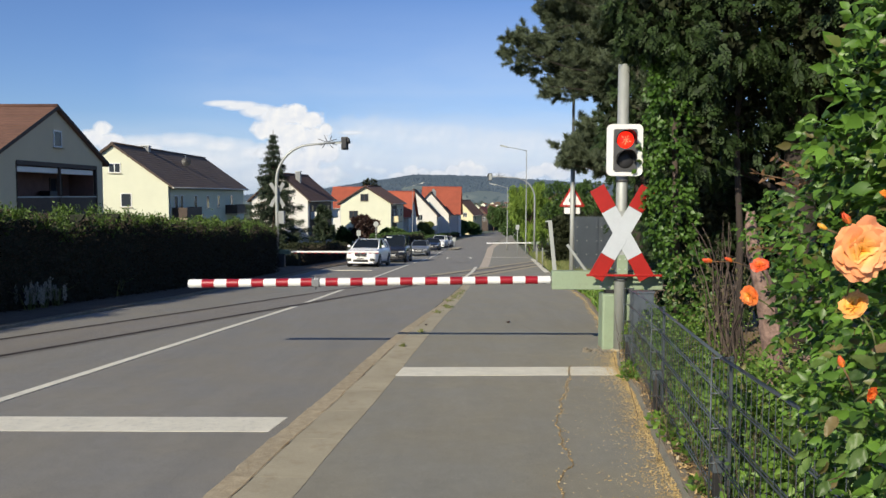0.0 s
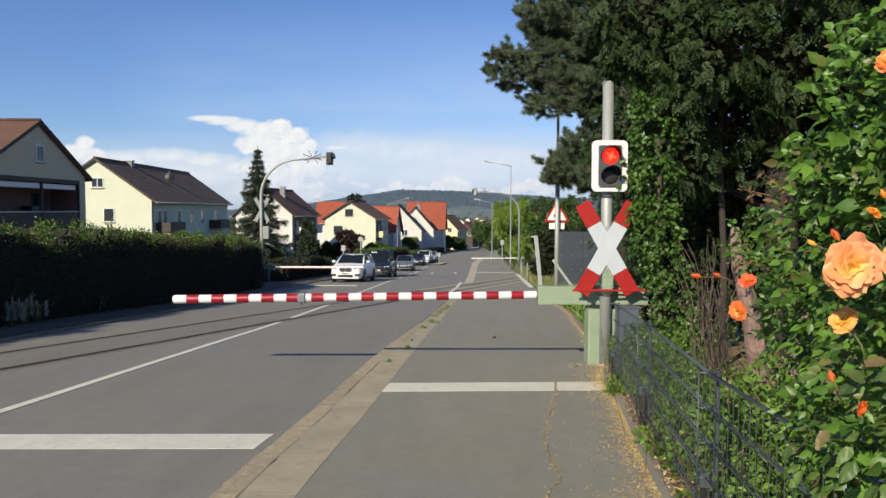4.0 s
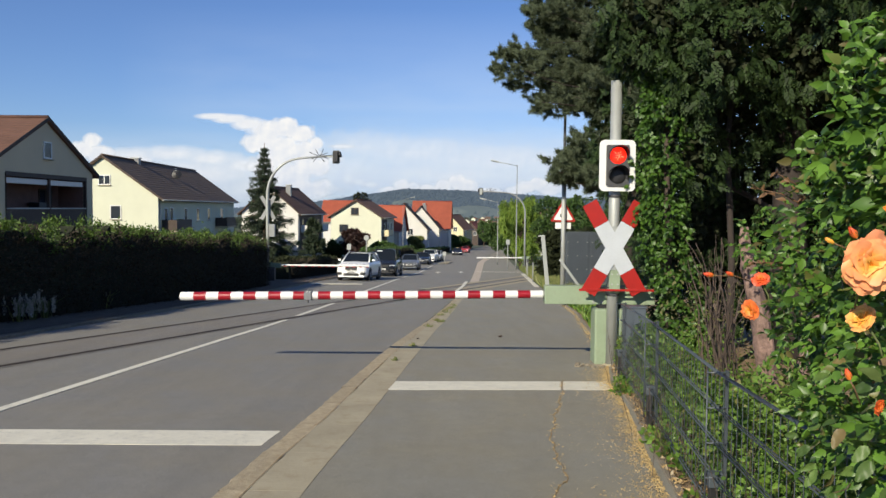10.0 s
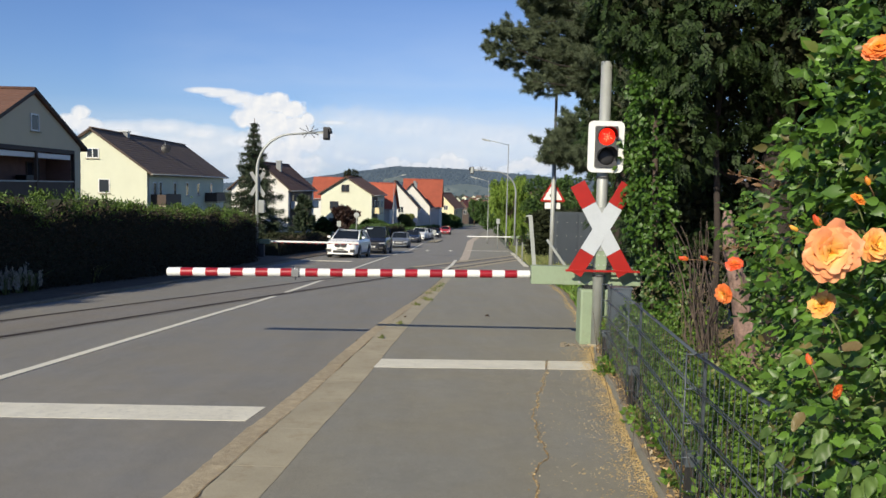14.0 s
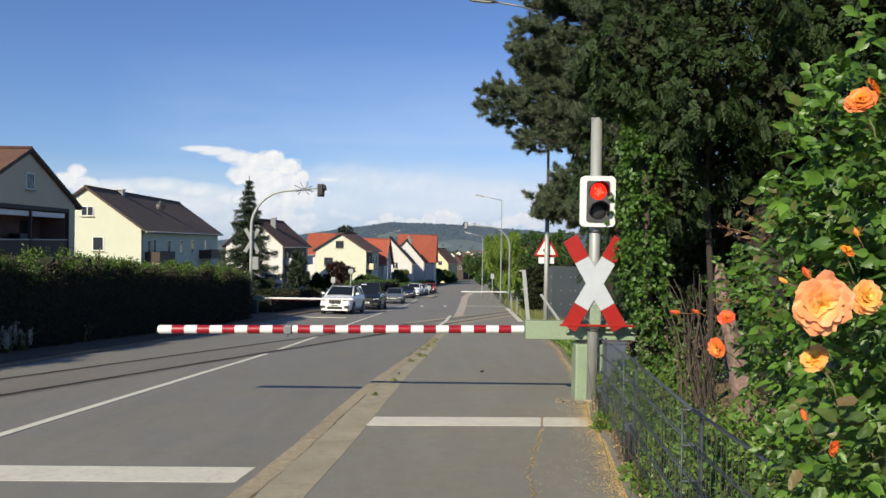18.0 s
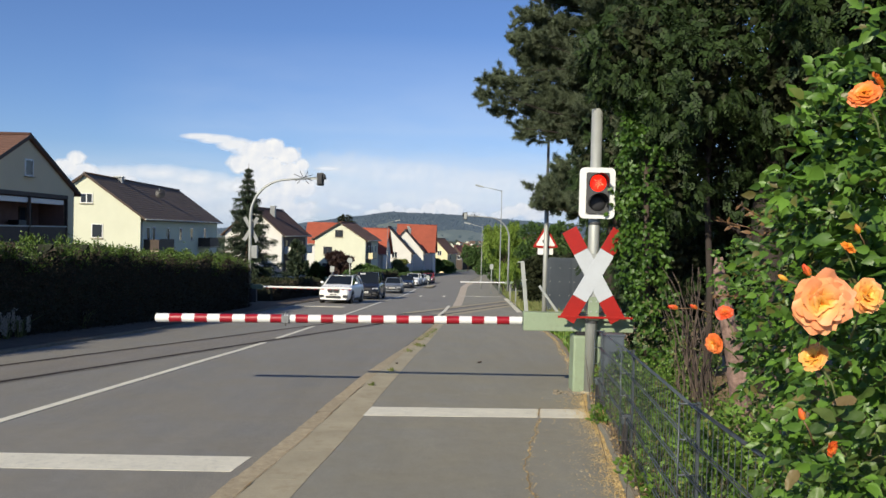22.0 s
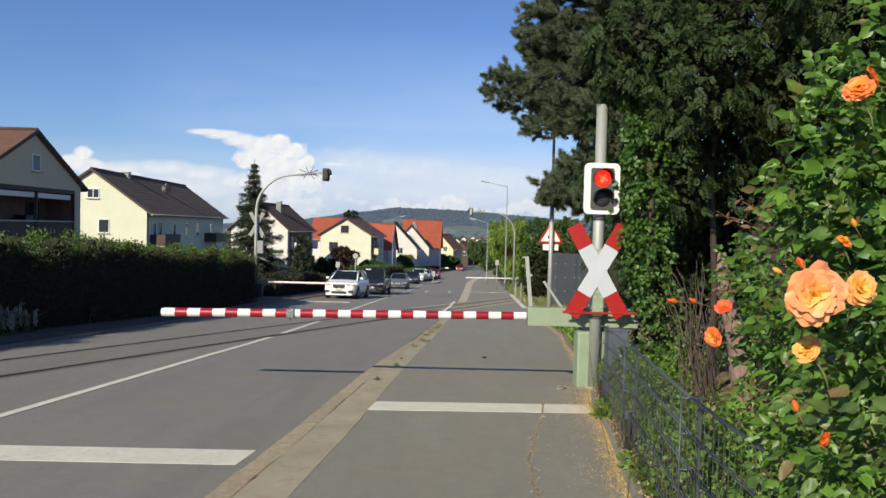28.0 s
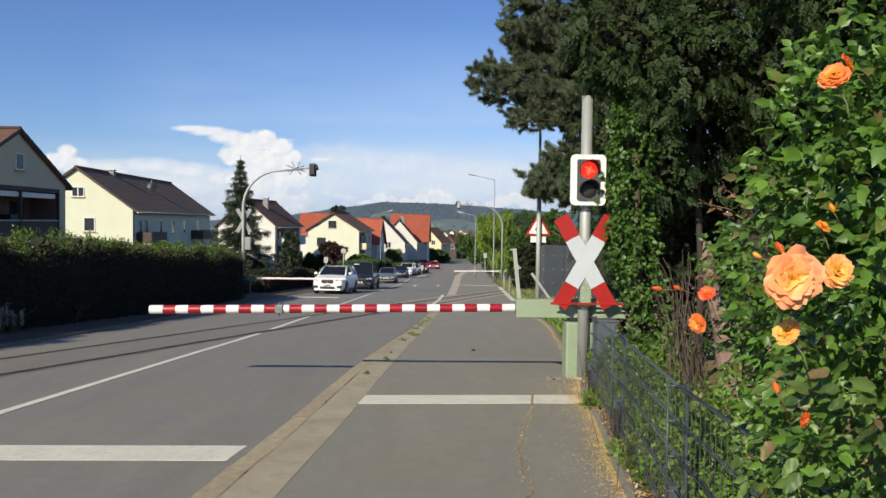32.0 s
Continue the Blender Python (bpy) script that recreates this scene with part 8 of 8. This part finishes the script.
def rose_bush():
    rng = np.random.default_rng(91)
    bx, by = 1.5, 2.3
    t = thing("rose_bush", pose(bx, by, walk_z(by) - 0.02), "dense rose bush with glossy green leaves", "rose bush")
    off = np.array([bx, by, walk_z(by) - 0.02])
    for k in range(20):
        bm = bmesh.new()
        b = np.array([rng.normal() * 0.14, rng.normal() * 0.3, -0.05])
        e = np.array([rng.uniform(-0.3, 0.35), rng.uniform(-0.6, 0.9), rng.uniform(1.0, 2.0)])
        branchy(bm, b, e, 0.005, 0.002, rng, -0.15, 7)
        part("cane", bm, M_CANE, t)
    bodies = [((1.38, 2.2, 1.42), (0.44, 0.55, 0.5), 560), ((1.27, 1.62, 1.1), (0.46, 0.42, 0.42), 330), ((1.42, 2.1, 1.74), (0.46, 0.55, 0.36), 420), ((1.5, 1.85, 1.5), (0.5, 0.38, 0.45), 330), ((1.62, 2.6, 0.75), (0.42, 0.7, 0.5), 330), ((1.55, 3.1, 1.3), (0.3, 0.5, 0.55), 200), ((1.6, 2.3, 2.05), (0.45, 0.5, 0.3), 200), ((2.0, 5.2, 1.36), (0.17, 0.16, 0.17), 34), ((2.12, 5.1, 1.0), (0.1, 0.12, 0.1), 9), ((1.1, 2.5, 1.2), (0.11, 0.16, 0.2), 24), ((1.12, 2.3, 0.98), (0.1, 0.16, 0.12), 20)]
    Pn, Dn, Sn = [], [], []
    for c, r, n in bodies:
        n = int(n * 1.75)
        o = unit(rng.normal(size=(n, 3)))
        P = np.array(c) + o * np.array(r) * (rng.random((n, 1)) ** 0.3)
        D = unit(o * 0.8 + rng.normal(size=(n, 3)) * 0.5 + [-0.15, -0.2, -0.1])
        side = unit(np.cross(D, rng.normal(size=(n, 3)) * 0.5 + [0, -0.4, 1.0]))
        size = rng.uniform(0.02, 0.038, (n, 1)) * (1.0 if c[2] < 1.45 else 1.3)
        for along, across in ((1.9, 0.0), (1.2, 0.75), (1.2, -0.75), (0.35, 0.8), (0.35, -0.8)):   # a leaf of five leaflets
            w = unit(D + across * side + rng.normal(size=(n, 3)) * 0.12 - [0, 0, 0.25])
            Pn.append(P + D * size * along * 0.8 + side * across * size * 0.12)
            Dn.append(w)
            Sn.append(size * rng.uniform(0.8, 1.15, (n, 1)) * (1.15 if across == 0 else 1.0))
    P, D, size = np.concatenate(Pn), np.concatenate(Dn), np.concatenate(Sn)[:, 0]
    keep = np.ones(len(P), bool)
    out = unit(np.array([-0.42, -0.9, 0.06]))   # leaves are cleared along this way, towards the camera, so that blooms show
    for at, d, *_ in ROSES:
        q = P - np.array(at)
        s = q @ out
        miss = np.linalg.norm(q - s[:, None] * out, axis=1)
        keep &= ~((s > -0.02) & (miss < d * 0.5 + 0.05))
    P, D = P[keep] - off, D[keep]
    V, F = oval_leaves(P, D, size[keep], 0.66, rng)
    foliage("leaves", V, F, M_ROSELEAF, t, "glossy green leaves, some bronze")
    for c, r, k, lo, hi, mt in (((1.2, 1.6, 1.12), (0.3, 0.25, 0.26), 90, 0.04, 0.062, M_OLDROSE), ((0.88, 1.47, 1.14), (0.12, 0.12, 0.14), 40, 0.034, 0.056, M_OLDROSE), ((0.96, 1.42, 1.24), (0.08, 0.06, 0.08), 12, 0.045, 0.062, M_OLDROSE), ((0.84, 1.55, 1.05), (0.14, 0.15, 0.1), 40, 0.03, 0.052, M_OLDROSE), ((1.1, 1.7, 1.52), (0.2, 0.2, 0.2), 26, 0.035, 0.055, M_ROSELEAF), ((1.05, 1.9, 1.0), (0.2, 0.3, 0.2), 60, 0.03, 0.05, M_OLDROSE)):   # big old leaves
        o = unit(rng.normal(size=(k, 3)))
        Q = np.array(c) + o * np.array(r)
        W = unit(o * [1, 1, 0.4] + rng.normal(size=(k, 3)) * 0.4 - [0.25, 0.2, 0.7])
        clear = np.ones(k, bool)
        # Old leaves are cleared too, to keep the camera's view of the blooms.
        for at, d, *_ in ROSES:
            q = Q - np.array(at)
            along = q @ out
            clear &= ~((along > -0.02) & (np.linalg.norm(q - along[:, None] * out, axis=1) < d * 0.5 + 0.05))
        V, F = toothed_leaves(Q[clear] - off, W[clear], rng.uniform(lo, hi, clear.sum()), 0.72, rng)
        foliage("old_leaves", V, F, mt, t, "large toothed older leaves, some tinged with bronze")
    for ax, ay, az, bx2, by2, bz2 in ((1.12, 2.55, 1.56, 0.95, 2.6, 1.63), (1.15, 2.6, 1.58, 1.0, 2.55, 1.68), (1.1, 2.5, 1.36, 0.9, 2.46, 1.39), (1.2, 2.0, 1.15, 1.02, 1.95, 1.12), (1.1, 1.7, 1.1, 0.98, 1.62, 1.04)):
        a, b = np.array([ax, ay, az]) - off, np.array([bx2, by2, bz2]) - off
        shoot = part("shoot", tube(bmesh.new(), [a, (a + b) / 2 + [0, 0, 0.015], b], [0.003, 0.002, 0.0012], 6), M_BRONZE, t, "reddish young shoot")
        q = a + (b - a) * rng.random((16, 1)) ** 0.7
        way = unit(b - a) * 0.6 + rng.normal(size=(16, 3)) * 0.6
        for j in range(16):
            V, F = oval_leaves(q[j:j + 1], way[j:j + 1], rng.uniform(0.018, 0.034, 1), 0.45, rng)
            share("young_leaf", mesh_of("young_leaf", V, F, M_BRONZE), shoot, Matrix())


rose_bush()


def underplanting():
    rng = np.random.default_rng(101)
    t = thing("ground_cover", pose(2.0, 6.0, walk_z(6.0) - 0.03), "low leafy ground cover growing through the mesh fence", "plants", kind="stuff")
    off = np.array([2.0, 6.0, walk_z(6.0) - 0.03])
    n = 60000
    y = 2.0 + 10.8 * rng.random(n) ** 1.15
    side = np.array([fence_x(v) for v in y])
    x = side + 0.02 + np.abs(rng.normal(size=n)) * 0.62
    lush = np.array([noise.noise((a * 1.5, b * 1.1, 0)) + 0.6 * noise.noise((a * 4.1, b * 3.3, 2)) for a, b in zip(x, y)])
    hgt = (0.34 + 0.34 * lush) * np.clip((x - side) / 0.3 + 0.55, 0.4, 1.5) * np.interp(y, [2.2, 4.4, 5.5, 7, 9, 12], [1.7, 1.25, 1.1, 0.7, 0.8, 1.3])
    z = np.array([walk_z(v) for v in y]) - 0.02 + np.maximum(hgt, 0.03) * rng.random(n) ** 0.55
    keep = lush > np.where(x < side + 0.1, 0.32, np.where(x < side + 0.22, 0.02, -0.3))
    P = np.stack([x, y, z], 1)[keep]
    D = rng.normal(size=(len(P), 3)) * 0.7 + [-0.25, -0.3, 0.3]
    S = rng.uniform(0.018, 0.046, len(P)) * np.interp(P[:, 1], [2, 4.5, 8], [1.25, 1.15, 1.0])
    # tufts that spill out from the fence over the edging
    for ty, tx, r, h, k in ((6.4, -0.02, 0.13, 0.17, 170), (6.0, 0.02, 0.14, 0.15, 150), (5.55, 0.08, 0.16, 0.2, 200), (8.7, -0.06, 0.11, 0.2, 150), (9.5, 0.02, 0.12, 0.16, 110), (4.75, -0.05, 0.07, 0.1, 50), (4.2, 0.14, 0.2, 0.26, 260), (3.6, 0.1, 0.22, 0.34, 420), (3.0, 0.1, 0.26, 0.4, 460), (11.6, 0.16, 0.16, 0.22, 160), (12.6, 0.2, 0.18, 0.22, 180), (13.6, 0.22, 0.18, 0.24, 180), (14.7, 0.24, 0.2, 0.24, 180), (15.9, 0.26, 0.22, 0.24, 180)):
        o = unit(rng.normal(size=(k, 3)))
        o[:, 2] = np.abs(o[:, 2])
        q = np.array([fence_x(ty) + tx, ty, walk_z(ty)]) + o * [r, r * 1.6, h] * rng.random((k, 1)) ** 0.75
        P, D, S = np.concatenate([P, q]), np.concatenate([D, o * 0.7 + rng.normal(size=(k, 3)) * 0.5 + [-0.2, -0.2, 0.1]]), np.concatenate([S, rng.uniform(0.03, 0.062, k)])
    for _ in range(46):   # shoots that climb through the wires
        ty, up = rng.uniform(2.6, 6.3), rng.uniform(0.08, 0.62) * rng.uniform(0.6, 1.0)
        k = int(rng.uniform(16, 46))
        q = np.array([fence_x(ty) + rng.uniform(0.06, 0.2), ty, walk_z(ty) + up]) + rng.normal(size=(k, 3)) * [0.05, 0.1, 0.09]
        q[:, 2] = np.maximum(q[:, 2], walk_z(ty) + 0.01)
        P, D, S = np.concatenate([P, q]), np.concatenate([D, rng.normal(size=(k, 3)) * 0.7 + [-0.4, -0.4, 0.0]]), np.concatenate([S, rng.uniform(0.022, 0.05, k)])
    near = P[:, 1] < 5.2
    V, F = oval_leaves((P - off)[near], D[near], S[near], 0.62, rng)
    foliage("leaves", V, F, M_COVER, t)
    V, F = leaves((P - off)[~near], D[~near] + [-0.1, -0.2, 0.1], S[~near] * 1.1, 0.66, rng, 0.1)
    foliage("leaves", V, F, M_COVER, t)
    stalk = bmesh.new()   # thin green and dry stalks between the wires
    for _ in range(150):
        v = rng.uniform(2.4, 10.5)
        a = np.array([fence_x(v) + rng.normal() * 0.1 + 0.08, v, walk_z(v) - 0.02]) - off
        lean = rng.normal(size=3) * [0.09, 0.12, 0.0] + [0, 0, rng.uniform(0.25, 0.75)]
        tube(stalk, [a, a + lean * 0.5 + rng.normal(size=3) * 0.015, a + lean], [0.003, 0.0025, 0.001], 5, False)
    part("stalks", stalk, M_STEM, t, "dry brown stalks")["kind"] = "stuff"
    # dry leaves and dead blossom on the soil
    n = 5200
    y = rng.uniform(2.2, 11.2, n)
    edge = np.array([WALK(v) for v in y])
    x = edge + 0.02 + rng.random(n) ** 1.6 * 1.1
    P = np.stack([x, y, np.array([walk_z(v) for v in y]) + 0.002 + rng.random(n) * 0.03], 1)
    V, F = leaves(P, unit(np.stack([rng.normal(size=n), rng.normal(size=n), np.abs(rng.normal(size=n)) * 0.3], 1)), rng.uniform(0.015, 0.05, n), 0.5, rng)
    ob = new("dry_leaves", mesh_of("dry_leaves", V, F, leafy("dry leaf litter", (0.16, 0.1, 0.045), (0.46, 0.33, 0.16), 0.8, 0.1, (0.5, 0.44, 0.33))))
    tagged(ob, "dry brown leaves scattered on the bed", "leaf litter", kind="stuff")


underplanting()

G = lambda y: road_z(y) - 0.05
for x, y, h, s, mt, lb, sd, dr in (
    (7.35, 84, 9.0, 1.9, M_WILLOW, "bright green drooping willow beside the far signal", 111, True),
    # The next two shrubs have dark leaves that stand in for shade.
    (6.9, 47, 3.1, 1.5, M_DARKLEAF, "dark green roadside shrub", 112, False),
    (8.2, 56, 3.4, 1.9, M_DARKLEAF, "dark green roadside shrub, broad", 113, False),
    (9.6, 66, 6.2, 2.4, M_TREE, "green tree behind the verge", 114, False),
    (10.6, 90, 8.6, 2.6, M_TREE, "dark green tree behind the willow", 115, False),
    (9.6, 128, 5.6, 2.4, M_TREE, "rounded green tree by the far road", 116, False),
    (13.5, 175, 6.8, 3.6, M_TREE, "rounded green tree further down the road", 117, False),
    (-17.75, 104, 5.7, 0.95, M_SPRUCE, "dark shrub in front of the white house", 118, False),
    (-15.0, 122, 4.0, 2.3, M_PURPLE, "dark red leaved shrub in a front garden", 119, False),
    (-18.4, 124, 2.3, 1.6, M_TREE, "dark green garden shrub", 120, False),
    (-11.0, 126, 2.1, 1.9, M_TREE, "green garden shrub before the houses", 121, False),
    (-19.2, 172, 13.2, 3.6, M_DARKLEAF, "dark brownish tree rising behind a roof", 122, False),
    (-6.6, 155, 3.5, 1.4, M_GRASS, "small light branched tree by the houses", 123, False),
    (0.2, 214, 3.6, 2.4, M_TREE, "dark green shrub before the yellow house", 124, False),
    (3.4, 218, 3.0, 2.0, M_TREE, "dark green shrub beside the yellow house", 132, False),
    (-12.6, 48.0, 2.2, 1.5, M_SPRUCE, "dark shrub beneath the spruce", 125, False),
    (13.0, 40, 5.5, 2.4, M_TREE, "green tree behind the sheet fence", 126, False),
    (9.3, 37.5, 4.2, 1.9, M_TREE, "dense shrub behind the sheet fence", 127, False),
    (11.0, 262, 8.0, 3.6, M_TREE, "dark green tree beside the far road", 129, False),
    (11.8, 228, 7.4, 3.0, M_TREE, "dark green tree at the road bend", 130, False),
    (17.0, 230, 7.0, 4.0, M_TREE, "rounded tree at the far bend", 128, False),
):
    far = y > 95
    broadleaf(pose(x, y, G(y) if abs(x) < 14 else gz(y) - 0.2), h, s, mt, lb, sd, (0.3, 0.6) if far else (0.14, 0.3), 14 if far else 26 if dr else 18, 34 if far else 60 if dr else 46, 12 if far else 20 if dr else 16, dr)


def verge_grass():
    rng = np.random.default_rng(131)
    n = 14000
    y = rng.uniform(30, 78, n)
    x = np.array([WALK(v) for v in y]) + 0.1 + np.abs(rng.normal(size=n)) * 1.3
    P = np.stack([x, y, [road_z(v) - 0.02 for v in y]], 1)
    D = np.stack([rng.normal(size=n) * 0.35, rng.normal(size=n) * 0.35, np.ones(n)], 1)
    V, F = leaves(P, D, rng.uniform(0.15, 0.6, n), 0.12, rng, 0.02)
    ob = new("verge_grass", mesh_of("verge_grass", V, F, M_GRASS))
    tagged(ob, "tall dry roadside grass beyond the rails", "grass", kind="stuff")
    for x, y, h in ((4.85, 47, 1.2), (5.3, 55, 1.1), (5.9, 62, 1.3)):
        t = thing("marker_post", pose(x, y, road_z(y) - 0.02), "slim grey post at the pavement edge", "post", "marker posts")
        part("shaft", boxed(-0.032, 0.032, -0.032, 0.032, -0.05, h, bevel=0.01), M_GREYPOLE, t)


verge_grass()


# ---- what moves ----
def motions():
    runs = {
        "dark": (dark_car, [(0, 270), (3, 240), (5.5, 207), (6, 199), (7, 186), (8, 173), (9, 161), (10, 150), (11, 141), (12, 133), (13, 126), (14, 121), (15, 118), (16, 116.4), (17, 116), (32, 116)]),
        "red": (red_car, [(0, 297), (3, 261), (6, 224), (8, 199), (9.5, 180), (10.5, 171), (11.5, 162), (12.5, 155), (14, 144), (15, 137), (16, 129.5), (17, 124.5), (18, 122.2), (19, 121.7), (32, 121.7)]),
        "later": (red_car_later, [(0, 310), (17.5, 310), (19, 302), (21, 281), (24.5, 240), (25.5, 227), (27.6, 199), (29, 179), (30, 167), (31, 156.5), (32, 147)]),
    }
    for thing_moved, marks in runs.values():
        ts, ys = zip(*marks)
        fine = np.arange(0, 32.001, 0.5)
        kernel = np.array([0.25, 0.5, 0.25])
        y = np.interp(fine, ts, ys)
        y[1:-1] = np.convolve(y, kernel, "valid")
        walk(thing_moved, [(float(t), on_lane(float(v))) for t, v in zip(fine, y)])
        for w in [o for o in thing_moved.children if o.name.startswith("wheel") and not o.name.startswith("wheel_arch")]:
            r, at = w.location.z, w.location.copy()
            rows, gone, last = [], 0.0, None
            for k in range(961):
                t = k / 30
                v = float(np.interp(t, fine, y))
                a = -(v - y[0]) / r
                if last is None or abs(a - last) > 0.9 or k == 960:
                    rows.append((t, Matrix.Translation(at) @ Matrix.Rotation(a, 4, "X")))
                    last = a
            walk(w, rows)


motions()
